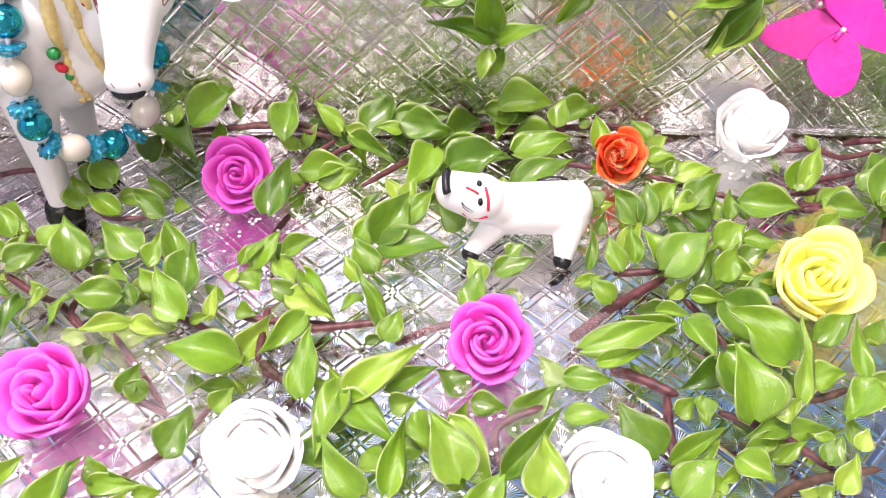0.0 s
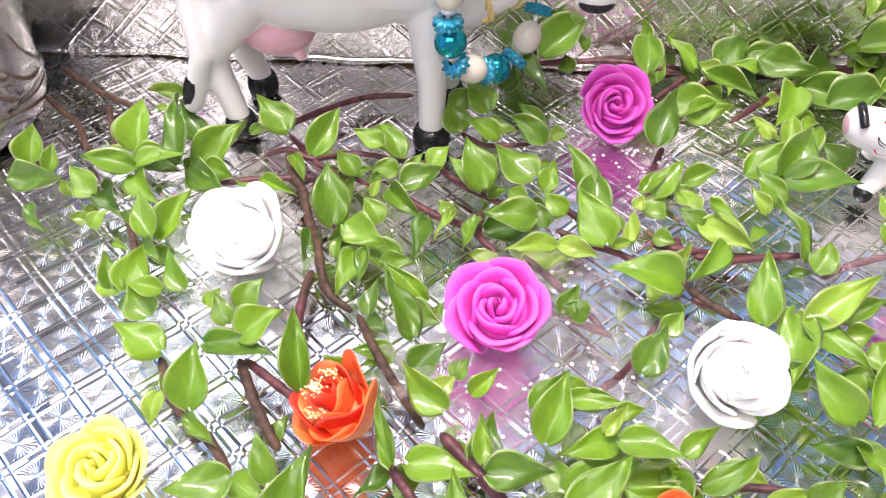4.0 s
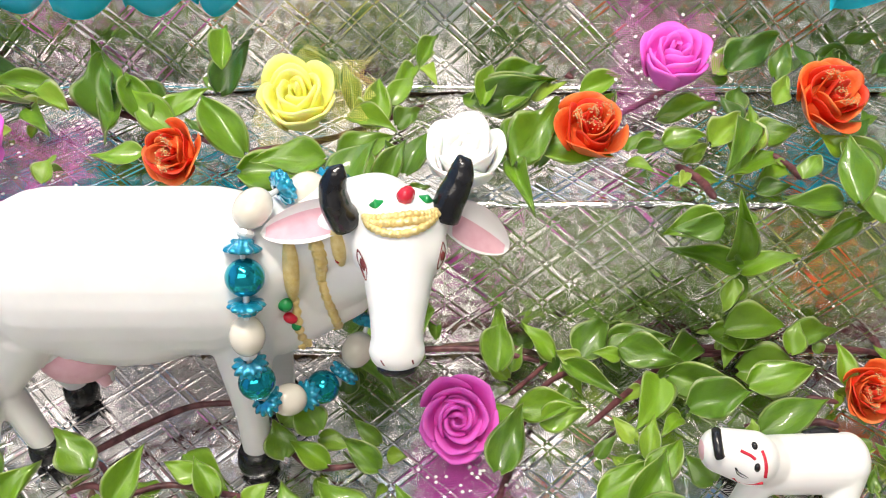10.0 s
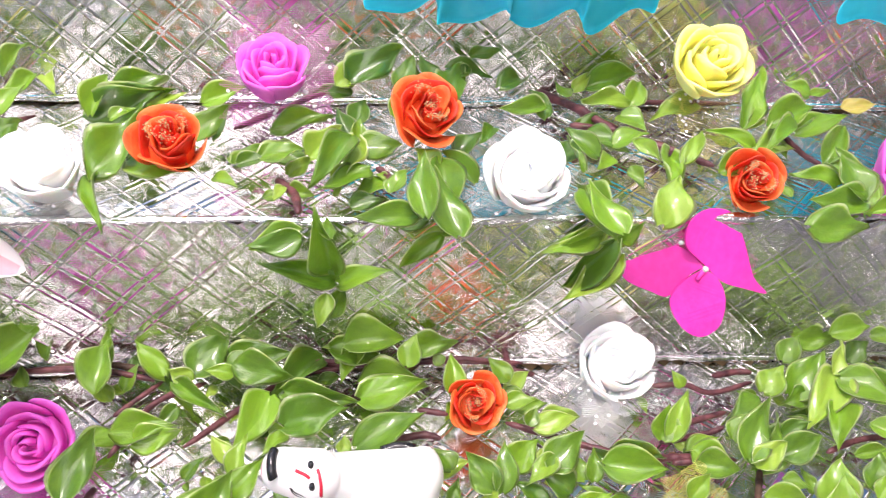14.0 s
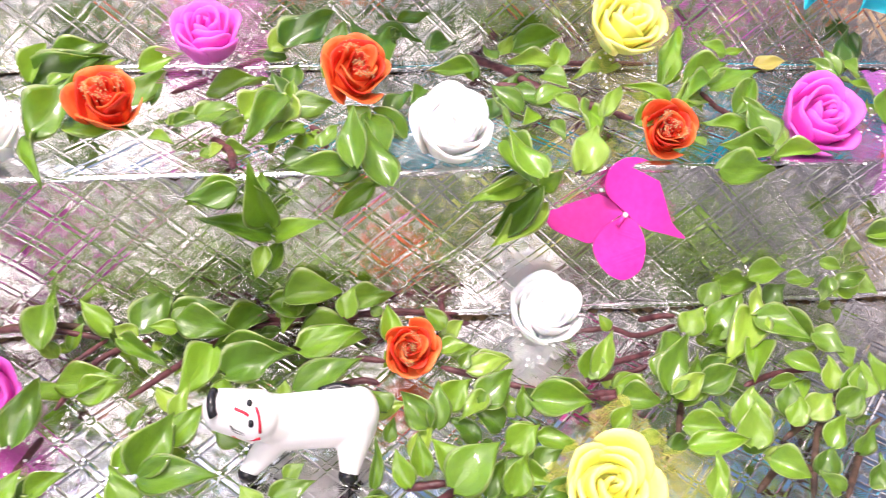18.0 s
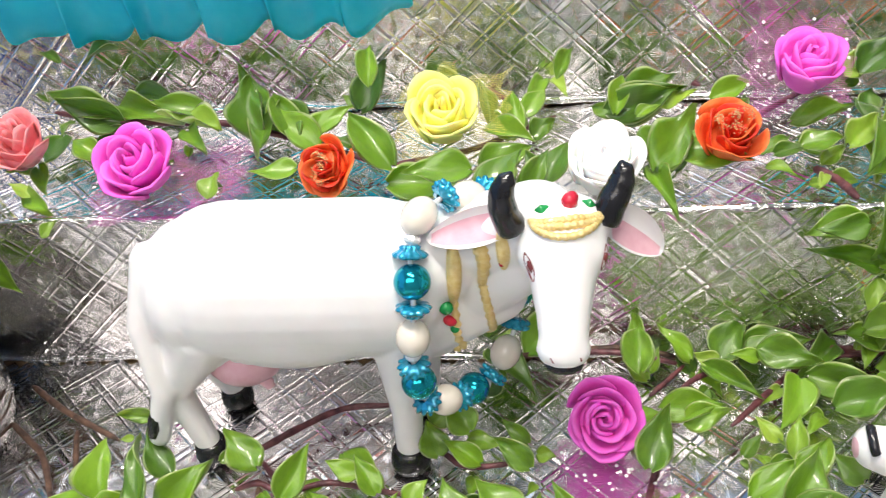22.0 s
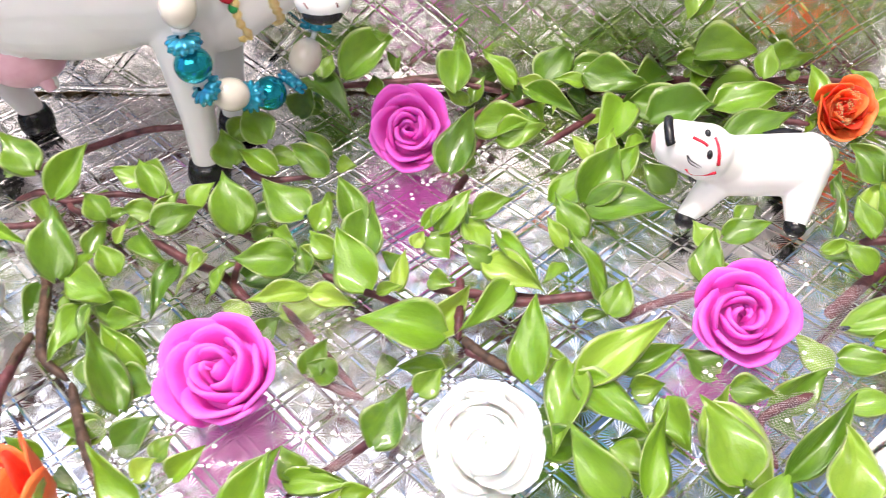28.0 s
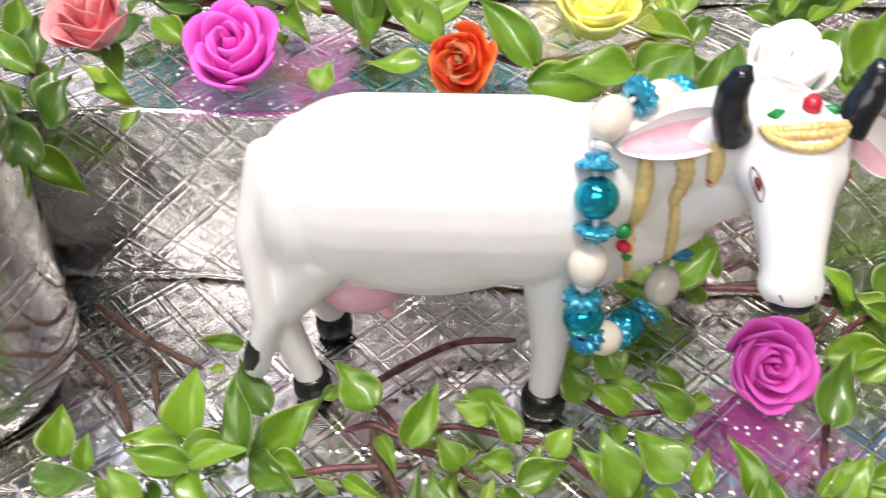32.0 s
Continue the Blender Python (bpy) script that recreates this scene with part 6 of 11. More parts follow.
leaf(v, (-0.0526, 0.1446, 0.0025), (-0.0445, 0.1533, 0.0091), (0.07, -0.65, 0.76), 0.53, LEAF_PALE)
leaf(v, (-0.0786, 0.0835, 0.0025), (-0.0633, 0.0891, 0.0091), (-0.14, -0.63, 0.76), 0.60)
leaf(v, (-0.0451, 0.0919, 0.0025), (-0.0347, 0.0871, 0.0027), (-0.27, -0.38, 0.89), 0.60, LEAF_PALE)
leaf(v, (-0.0797, 0.1537, 0.0026), (-0.0699, 0.1541, 0.0025), (0.22, -0.61, 0.76), 0.57, LEAF_PALE)
leaf(v, (-0.0968, 0.0887, 0.0025), (-0.0941, 0.1008, 0.0083), (0.04, -0.47, 0.88), 0.58)
leaf(v, (-0.0562, 0.0910, 0.0025), (-0.0795, 0.0942, 0.0025), (-0.05, -0.55, 0.83), 0.40, LEAF_PALE)
leaf(v, (-0.0602, 0.1635, 0.0025), (-0.0660, 0.1693, 0.0032), (-0.19, -0.35, 0.92), 0.52)
leaf(v, (-0.0964, 0.1711, 0.0056), (-0.0909, 0.1744, 0.0060), (0.18, -0.41, 0.90), 0.59, LEAF_DARK)
leaf(v, (-0.0856, 0.1678, 0.0025), (-0.0789, 0.1701, 0.0031), (-0.01, -0.59, 0.81), 0.57, LEAF_PALE)
leaf(v, (-0.0463, 0.1761, 0.0025), (-0.0441, 0.1861, 0.0036), (-0.21, -0.26, 0.94), 0.56)
leaf(v, (-0.0463, 0.1761, 0.0030), (-0.0457, 0.1843, 0.0056), (-0.01, -0.22, 0.94), 0.49, LEAF_DARK)
leaf(v, (-0.0935, 0.1844, 0.0025), (-0.1041, 0.1823, 0.0025), (-0.31, -0.68, 0.78), 0.50, LEAF_DARK)
leaf(v, (-0.0936, 0.1497, 0.0025), (-0.1018, 0.1528, 0.0025), (-0.18, -0.48, 0.91), 0.54, LEAF_PALE)
leaf(v, (-0.0866, 0.1501, 0.0025), (-0.0902, 0.1583, 0.0025), (0.24, -0.58, 0.87), 0.51)
leaf(v, (-0.0620, 0.1379, 0.0028), (-0.0642, 0.1314, 0.0025), (0.31, -0.47, 0.77), 0.55, LEAF_DARK)
leaf(v, (-0.0526, 0.1446, 0.0025), (-0.0554, 0.1361, 0.0025), (-0.17, -0.57, 0.76), 0.59, LEAF_PALE)
leaf(v, (-0.0526, 0.1446, 0.0025), (-0.0483, 0.1408, 0.0025), (0.15, -0.55, 0.76), 0.48)
leaf(v, (-0.0757, 0.1012, 0.0025), (-0.0795, 0.0938, 0.0025), (-0.27, -0.42, 0.95), 0.55)
leaf(v, (-0.0757, 0.1012, 0.0027), (-0.0767, 0.0935, 0.0025), (0.00, -0.31, 0.95), 0.57)
leaf(v, (-0.0803, 0.0893, 0.0025), (-0.0875, 0.0873, 0.0025), (-0.13, -0.23, 0.95), 0.46, LEAF_DARK)
leaf(v, (-0.0786, 0.0835, 0.0025), (-0.0873, 0.0826, 0.0025), (-0.01, -0.75, 0.76), 0.47)
leaf(v, (-0.0786, 0.0835, 0.0025), (-0.0830, 0.0942, 0.0043), (0.10, -0.79, 0.76), 0.53)
leaf(v, (-0.0513, 0.0835, 0.0025), (-0.0630, 0.0870, 0.0025), (0.04, -0.33, 0.89), 0.57, LEAF_PALE)
leaf(v, (-0.0836, 0.1732, 0.0025), (-0.0795, 0.1651, 0.0025), (-0.36, -0.72, 0.76), 0.48, LEAF_DARK)
leaf(v, (-0.0968, 0.0887, 0.0025), (-0.0865, 0.0842, 0.0025), (-0.07, -0.44, 0.88), 0.49, LEAF_DARK)
leaf(v, (-0.0562, 0.0910, 0.0025), (-0.0543, 0.0779, 0.0025), (0.01, -0.40, 0.83), 0.48)
leaf(v, (-0.0655, 0.0770, 0.0025), (-0.0682, 0.0701, 0.0025), (0.22, -0.44, 0.94), 0.49)
leaf(v, (-0.0774, 0.0712, 0.0025), (-0.0671, 0.0697, 0.0025), (0.35, -0.55, 0.80), 0.57)
leaf(v, (-0.0405, 0.0753, 0.0025), (-0.0459, 0.0726, 0.0025), (0.20, -0.57, 0.91), 0.48)
leaf(v, (-0.0996, 0.1597, 0.0025), (-0.1014, 0.1626, 0.0025), (0.04, -0.36, 0.90), 0.47, LEAF_DARK)
leaf(v, (-0.0964, 0.1711, 0.0025), (-0.0980, 0.1681, 0.0025), (0.28, -0.38, 0.90), 0.46, LEAF_DARK)
leaf(v, (-0.0984, 0.1716, 0.0078), (-0.1075, 0.1787, 0.0132), (0.22, -0.40, 0.89), 0.49)
leaf(v, (-0.0978, 0.1669, 0.0124), (-0.1029, 0.1791, 0.0205), (0.14, -0.46, 0.88), 0.65)
leaf(v, (-0.0844, 0.1756, 0.0091), (-0.0952, 0.1829, 0.0148), (0.05, -0.48, 0.88), 0.75)
leaf(v, (-0.0808, 0.1719, 0.0076), (-0.0785, 0.1800, 0.0130), (-0.20, -0.52, 0.83), 0.53)
leaf(v, (-0.0702, 0.1689, 0.0114), (-0.0758, 0.1794, 0.0188), (0.12, -0.48, 0.87), 0.51)
leaf(v, (-0.0670, 0.1490, 0.0119), (-0.0739, 0.1601, 0.0202), (-0.16, -0.60, 0.79), 0.66)
leaf(v, (-0.0845, 0.1582, 0.0116), (-0.0981, 0.1573, 0.0132), (-0.18, -0.57, 0.80), 0.66)
leaf(v, (-0.0799, 0.1476, 0.0119), (-0.0928, 0.1447, 0.0128), (-0.08, -0.49, 0.87), 0.39, LEAF_PALE)
leaf(v, (-0.0784, 0.1480, 0.0115), (-0.0687, 0.1439, 0.0117), (0.22, -0.60, 0.77), 0.51, LEAF_PALE)
leaf(v, (-0.0814, 0.1576, 0.0081), (-0.0836, 0.1628, 0.0117), (-0.05, -0.59, 0.80), 0.72)
leaf(v, (-0.0762, 0.1628, 0.0082), (-0.0818, 0.1675, 0.0120), (-0.28, -0.47, 0.84), 0.75)
leaf(v, (-0.0906, 0.1709, 0.0086), (-0.0844, 0.1646, 0.0081), (-0.10, -0.49, 0.86), 0.55)
leaf(v, (-0.1062, 0.1597, 0.0091), (-0.1095, 0.1631, 0.0116), (-0.05, -0.44, 0.90), 0.75, LEAF_PALE)
leaf(v, (-0.0993, 0.1593, 0.0093), (-0.1028, 0.1480, 0.0078), (-0.28, -0.57, 0.77), 0.43)
leaf(v, (-0.1048, 0.1612, 0.0087), (-0.1105, 0.1512, 0.0076), (-0.22, -0.47, 0.85), 0.30, LEAF_PALE)
leaf(v, (-0.0520, 0.1705, 0.0091), (-0.0440, 0.1786, 0.0151), (-0.15, -0.56, 0.82), 0.56)
leaf(v, (-0.0436, 0.1747, 0.0095), (-0.0340, 0.1780, 0.0128), (-0.13, -0.49, 0.86), 0.52)
leaf(v, (-0.0555, 0.1719, 0.0088), (-0.0462, 0.1781, 0.0137), (0.07, -0.46, 0.89), 0.35)
leaf(v, (-0.0503, 0.1357, 0.0125), (-0.0682, 0.1369, 0.0161), (-0.12, -0.50, 0.85), 0.57)
leaf(v, (-0.0501, 0.1298, 0.0081), (-0.0595, 0.1298, 0.0096), (0.02, -0.52, 0.85), 0.55)
leaf(v, (-0.0359, 0.1528, 0.0090), (-0.0470, 0.1409, 0.0075), (0.05, -0.61, 0.79), 0.41)
leaf(v, (-0.0452, 0.1731, 0.0084), (-0.0397, 0.1625, 0.0072), (0.26, -0.40, 0.88), 0.55, LEAF_PALE)
leaf(v, (-0.0542, 0.1698, 0.0075), (-0.0493, 0.1632, 0.0069), (0.17, -0.52, 0.83), 0.85)
leaf(v, (-0.0577, 0.1651, 0.0089), (-0.0552, 0.1681, 0.0111), (0.08, -0.52, 0.85), 0.85, LEAF_PALE)
leaf(v, (-0.0536, 0.1552, 0.0083), (-0.0483, 0.1530, 0.0085), (-0.07, -0.43, 0.90), 0.85)
leaf(v, (-0.0609, 0.1519, 0.0081), (-0.0588, 0.1598, 0.0138), (0.19, -0.59, 0.78), 0.38, LEAF_PALE)
leaf(v, (-0.0648, 0.1507, 0.0089), (-0.0592, 0.1515, 0.0102), (-0.04, -0.56, 0.83), 0.51)
leaf(v, (-0.0782, 0.1304, 0.0061), (-0.0739, 0.1364, 0.0106), (0.09, -0.61, 0.79), 0.66, LEAF_DARK)
leaf(v, (-0.0990, 0.1041, 0.0087), (-0.0931, 0.1089, 0.0127), (-0.01, -0.41, 0.91), 0.50)
leaf(v, (-0.0859, 0.0995, 0.0111), (-0.0782, 0.1062, 0.0165), (0.11, -0.58, 0.80), 0.58)
leaf(v, (-0.0758, 0.1045, 0.0085), (-0.0793, 0.1094, 0.0122), (0.25, -0.49, 0.84), 0.78)
leaf(v, (-0.0759, 0.1048, 0.0080), (-0.0655, 0.1032, 0.0088), (0.03, -0.57, 0.82), 0.51)
leaf(v, (-0.0676, 0.1008, 0.0085), (-0.0613, 0.1015, 0.0098), (-0.21, -0.56, 0.80), 0.67)
leaf(v, (-0.0620, 0.1090, 0.0125), (-0.0564, 0.1180, 0.0189), (-0.20, -0.46, 0.87), 0.63)
leaf(v, (-0.0547, 0.1245, 0.0077), (-0.0499, 0.1287, 0.0107), (0.10, -0.60, 0.80), 0.82)
leaf(v, (-0.0722, 0.1300, 0.0057), (-0.0785, 0.1320, 0.0077), (-0.17, -0.42, 0.89), 0.85, LEAF_DARK)
leaf(v, (-0.0898, 0.1411, 0.0051), (-0.0855, 0.1445, 0.0077), (0.17, -0.60, 0.78), 0.84, LEAF_DARK)
leaf(v, (-0.0229, 0.1656, 0.0084), (-0.0270, 0.1719, 0.0127), (-0.14, -0.46, 0.88), 0.50, LEAF_PALE)
leaf(v, (-0.0406, 0.1608, 0.0078), (-0.0282, 0.1523, 0.0077), (-0.16, -0.47, 0.87), 0.54, LEAF_PALE)
leaf(v, (-0.0373, 0.1678, 0.0088), (-0.0282, 0.1526, 0.0073), (-0.05, -0.40, 0.92), 0.30)
leaf(v, (-0.0402, 0.1603, 0.0076), (-0.0466, 0.1644, 0.0108), (0.17, -0.53, 0.83), 0.71)
leaf(v, (-0.0185, 0.1692, 0.0083), (-0.0249, 0.1783, 0.0143), (-0.21, -0.59, 0.78), 0.56)
leaf(v, (-0.0953, 0.0829, 0.0125), (-0.0816, 0.0828, 0.0139), (0.00, -0.53, 0.85), 0.58)
leaf(v, (-0.0963, 0.0869, 0.0090), (-0.0970, 0.0957, 0.0150), (-0.08, -0.49, 0.87), 0.37)
leaf(v, (-0.0835, 0.0905, 0.0127), (-0.0790, 0.1028, 0.0209), (-0.20, -0.59, 0.78), 0.52)
leaf(v, (-0.0780, 0.1041, 0.0090), (-0.0654, 0.1024, 0.0099), (-0.24, -0.51, 0.83), 0.39)
leaf(v, (-0.0682, 0.0947, 0.0091), (-0.0813, 0.0894, 0.0096), (-0.01, -0.51, 0.86), 0.49)
leaf(v, (-0.0681, 0.0919, 0.0126), (-0.0549, 0.0880, 0.0131), (0.17, -0.48, 0.86), 0.50)
leaf(v, (-0.0712, 0.0935, 0.0122), (-0.0662, 0.0985, 0.0157), (0.14, -0.43, 0.89), 0.51, LEAF_PALE)
v = vine((-0.0137, 0.0987, 0.0000), "green creeper sprig with purple stems at the front of the step")
stem(v, [(0.0240, 0.1269, 0.0053), (0.0130, 0.1216, 0.0036), (0.0131, 0.1101, 0.0047)])
stem(v, [(-0.0554, 0.0852, 0.0039), (-0.0436, 0.0861, 0.0058), (-0.0285, 0.0840, 0.0064), (-0.0181, 0.0768, 0.0064)])
leaf(v, (-0.0243, 0.1842, 0.0055), (-0.0092, 0.1925, 0.0121), (-0.05, -0.57, 0.82), 0.50)
leaf(v, (0.0014, 0.1188, 0.0110), (0.0122, 0.1029, 0.0025), (-0.10, -0.58, 0.81), 0.50, LEAF_PALE)
leaf(v, (0.0168, 0.1253, 0.0030), (0.0291, 0.1322, 0.0073), (0.09, -0.64, 0.77), 0.50)
leaf(v, (-0.0038, 0.0870, 0.0074), (0.0125, 0.0954, 0.0159), (-0.22, -0.45, 0.87), 0.60)
leaf(v, (-0.0109, 0.0943, 0.0025), (-0.0169, 0.1022, 0.0051), (-0.10, -0.46, 0.88), 0.52)
leaf(v, (-0.0097, 0.0869, 0.0037), (-0.0130, 0.0939, 0.0056), (-0.23, -0.36, 0.91), 0.52, LEAF_PALE)
leaf(v, (0.0030, 0.0826, 0.0062), (0.0181, 0.0866, 0.0085), (-0.04, -0.36, 0.93), 0.56, LEAF_PALE)
leaf(v, (0.0190, 0.0876, 0.0056), (0.0304, 0.0911, 0.0067), (0.06, -0.48, 0.88), 0.40, LEAF_PALE)
leaf(v, (-0.0389, 0.0819, 0.0081), (-0.0272, 0.0838, 0.0081), (0.09, -0.53, 0.84), 0.40, LEAF_PALE)
leaf(v, (-0.0019, 0.0764, 0.0054), (-0.0106, 0.0837, 0.0096), (-0.10, -0.59, 0.80), 0.59, LEAF_PALE)
leaf(v, (0.0055, 0.0978, 0.0052), (-0.0116, 0.0902, 0.0025), (0.01, -0.59, 0.81), 0.40, LEAF_PALE)
leaf(v, (0.0127, 0.0920, 0.0025), (0.0279, 0.0929, 0.0043), (-0.16, -0.28, 0.95), 0.40, LEAF_PALE)
leaf(v, (-0.0223, 0.1652, 0.0030), (-0.0282, 0.1596, 0.0025), (-0.19, -0.43, 0.91), 0.52)
leaf(v, (-0.0234, 0.1248, 0.0031), (-0.0328, 0.1228, 0.0028), (0.08, -0.69, 0.86), 0.47)
leaf(v, (-0.0234, 0.1248, 0.0026), (-0.0181, 0.1356, 0.0084), (-0.05, -0.49, 0.86), 0.49)
leaf(v, (-0.0234, 0.1267, 0.0030), (-0.0282, 0.1371, 0.0086), (0.15, -0.46, 0.89), 0.54, LEAF_PALE)
leaf(v, (-0.0249, 0.1131, 0.0080), (-0.0366, 0.1125, 0.0080), (-0.12, -0.56, 0.81), 0.59, LEAF_DARK)
leaf(v, (-0.0132, 0.0978, 0.0025), (-0.0090, 0.0878, 0.0025), (0.15, -0.60, 0.78), 0.57)
leaf(v, (-0.0132, 0.0978, 0.0025), (-0.0261, 0.0991, 0.0029), (-0.05, -0.82, 0.78), 0.49, LEAF_DARK)
leaf(v, (0.0014, 0.1188, 0.0051), (0.0063, 0.1254, 0.0105), (0.07, -0.77, 0.81), 0.49, LEAF_PALE)
leaf(v, (0.0168, 0.1253, 0.0025), (0.0193, 0.1174, 0.0025), (-0.11, -0.80, 0.77), 0.56, LEAF_DARK)
leaf(v, (-0.0097, 0.0869, 0.0025), (-0.0089, 0.0822, 0.0025), (-0.03, -0.51, 0.91), 0.58)
leaf(v, (-0.0389, 0.0819, 0.0026), (-0.0362, 0.0756, 0.0025), (0.09, -0.70, 0.84), 0.47, LEAF_PALE)
leaf(v, (0.0138, 0.1652, 0.0025), (0.0170, 0.1619, 0.0025), (-0.36, -0.73, 0.74), 0.49, LEAF_PALE)
leaf(v, (0.0138, 0.1652, 0.0025), (0.0166, 0.1596, 0.0025), (-0.38, -0.68, 0.74), 0.55, LEAF_PALE)
leaf(v, (0.0202, 0.1665, 0.0025), (0.0165, 0.1669, 0.0025), (0.14, -0.37, 0.92), 0.51)
leaf(v, (0.0202, 0.1665, 0.0025), (0.0206, 0.1626, 0.0025), (0.43, -0.12, 0.92), 0.53, LEAF_PALE)
leaf(v, (-0.0051, 0.1169, 0.0025), (-0.0170, 0.1178, 0.0025), (0.33, -0.32, 0.90), 0.57)
leaf(v, (-0.0107, 0.1127, 0.0025), (-0.0148, 0.1161, 0.0036), (-0.27, -0.57, 0.77), 0.52)
leaf(v, (-0.0019, 0.0764, 0.0025), (0.0024, 0.0802, 0.0055), (0.15, -0.68, 0.80), 0.48)
leaf(v, (-0.0019, 0.0764, 0.0025), (-0.0046, 0.0704, 0.0025), (0.01, -0.52, 0.80), 0.55)
leaf(v, (0.0055, 0.0978, 0.0025), (0.0153, 0.1084, 0.0079), (0.14, -0.49, 0.81), 0.54)
leaf(v, (0.0055, 0.0978, 0.0025), (0.0206, 0.0968, 0.0025), (0.26, -0.43, 0.81), 0.50)
leaf(v, (0.0191, 0.0953, 0.0030), (0.0145, 0.0883, 0.0025), (-0.21, -0.52, 0.82), 0.57)
leaf(v, (0.0191, 0.0953, 0.0027), (0.0119, 0.0950, 0.0028), (0.10, -0.40, 0.82), 0.58)
leaf(v, (-0.0336, 0.1669, 0.0025), (-0.0380, 0.1702, 0.0025), (-0.37, -0.29, 0.90), 0.49)
leaf(v, (-0.0332, 0.1245, 0.0126), (-0.0313, 0.1391, 0.0223), (-0.22, -0.47, 0.85), 0.46)
leaf(v, (-0.0227, 0.1255, 0.0115), (-0.0044, 0.1354, 0.0196), (-0.10, -0.49, 0.87), 0.37, LEAF_PALE)
leaf(v, (-0.0267, 0.1262, 0.0118), (-0.0314, 0.1296, 0.0145), (-0.23, -0.42, 0.88), 0.57, LEAF_PALE)
leaf(v, (-0.0251, 0.1275, 0.0126), (-0.0292, 0.1085, 0.0099), (-0.04, -0.43, 0.90), 0.44, LEAF_PALE)
leaf(v, (-0.0229, 0.1244, 0.0122), (-0.0097, 0.1115, 0.0111), (0.05, -0.46, 0.89), 0.45)
leaf(v, (-0.0177, 0.1001, 0.0112), (-0.0269, 0.1104, 0.0193), (-0.27, -0.56, 0.79), 0.53)
leaf(v, (-0.0177, 0.1116, 0.0093), (-0.0123, 0.1060, 0.0087), (-0.01, -0.45, 0.89), 0.85)
leaf(v, (-0.0125, 0.1021, 0.0084), (-0.0080, 0.1160, 0.0187), (0.24, -0.47, 0.85), 0.38)
leaf(v, (-0.0065, 0.1230, 0.0084), (-0.0027, 0.1116, 0.0069), (-0.23, -0.57, 0.79), 0.58)
leaf(v, (0.0040, 0.1036, 0.0117), (-0.0030, 0.1153, 0.0210), (-0.07, -0.42, 0.90), 0.64, LEAF_PALE)
leaf(v, (0.0042, 0.1038, 0.0080), (-0.0033, 0.1097, 0.0131), (-0.13, -0.58, 0.80), 0.47)
leaf(v, (-0.0138, 0.1308, 0.0080), (-0.0008, 0.1342, 0.0117), (-0.01, -0.61, 0.79), 0.41)
leaf(v, (0.0055, 0.1315, 0.0052), (-0.0018, 0.1355, 0.0088), (0.27, -0.45, 0.85), 0.82, LEAF_DARK)
leaf(v, (-0.0125, 0.1254, 0.0084), (-0.0058, 0.1260, 0.0097), (0.25, -0.58, 0.78), 0.85)
leaf(v, (-0.0148, 0.1454, 0.0081), (-0.0107, 0.1520, 0.0126), (0.11, -0.46, 0.88), 0.77)
leaf(v, (-0.0200, 0.1475, 0.0049), (-0.0138, 0.1475, 0.0058), (-0.27, -0.55, 0.79), 0.45, LEAF_DARK)
leaf(v, (-0.0157, 0.1500, 0.0083), (-0.0228, 0.1630, 0.0171), (0.28, -0.52, 0.81), 0.30)
leaf(v, (0.0070, 0.1255, 0.0086), (0.0154, 0.1236, 0.0092), (0.29, -0.49, 0.82), 0.70)
leaf(v, (0.0217, 0.0994, 0.0117), (0.0220, 0.1103, 0.0196), (-0.03, -0.47, 0.88), 0.75, LEAF_PALE)
leaf(v, (0.0141, 0.1069, 0.0077), (0.0274, 0.1189, 0.0169), (-0.06, -0.51, 0.86), 0.33)
leaf(v, (-0.0790, 0.0748, 0.0110), (-0.0670, 0.0852, 0.0187), (0.25, -0.38, 0.89), 0.54)
leaf(v, (-0.0560, 0.0780, 0.0076), (-0.0696, 0.0821, 0.0123), (-0.09, -0.60, 0.80), 0.70)
leaf(v, (-0.0766, 0.0731, 0.0077), (-0.0891, 0.0782, 0.0129), (-0.16, -0.61, 0.78), 0.38)
leaf(v, (-0.0622, 0.0951, 0.0051), (-0.0542, 0.0911, 0.0050), (0.14, -0.54, 0.83), 0.58, LEAF_DARK)
leaf(v, (-0.0520, 0.0837, 0.0094), (-0.0400, 0.0891, 0.0139), (0.24, -0.46, 0.86), 0.40)
leaf(v, (-0.0405, 0.0756, 0.0083), (-0.0473, 0.0807, 0.0128), (-0.03, -0.54, 0.84), 0.70)
leaf(v, (-0.0303, 0.0813, 0.0084), (-0.0232, 0.0852, 0.0116), (0.17, -0.46, 0.87), 0.85)
leaf(v, (-0.0549, 0.0914, 0.0089), (-0.0467, 0.0964, 0.0127), (0.17, -0.42, 0.89), 0.49)
v = vine((0.0492, 0.1434, 0.0000), "green creeper sprig with purple stems at the front of the step")
stem(v, [(0.0332, 0.1489, 0.0041), (0.0381, 0.1532, 0.0035), (0.0467, 0.1611, 0.0035), (0.0623, 0.1718, 0.0033)], STEM, 0.0018)
stem(v, [(0.0424, 0.1396, 0.0031), (0.0485, 0.1352, 0.0054), (0.0574, 0.1301, 0.0054)], STEM, 0.0018)
stem(v, [(0.0551, 0.1312, 0.0039), (0.0540, 0.1213, 0.0040), (0.0532, 0.1093, 0.0037)], STEM, 0.0013)
stem(v, [(0.0648, 0.1619, 0.0050), (0.0696, 0.1545, 0.0042), (0.0737, 0.1457, 0.0034)], STEM, 0.0011)
stem(v, [(0.0660, 0.1253, 0.0052), (0.0733, 0.1220, 0.0053), (0.0813, 0.1195, 0.0031), (0.0860, 0.1135, 0.0041), (0.0904, 0.1101, 0.0036)], STEM, 0.0012)
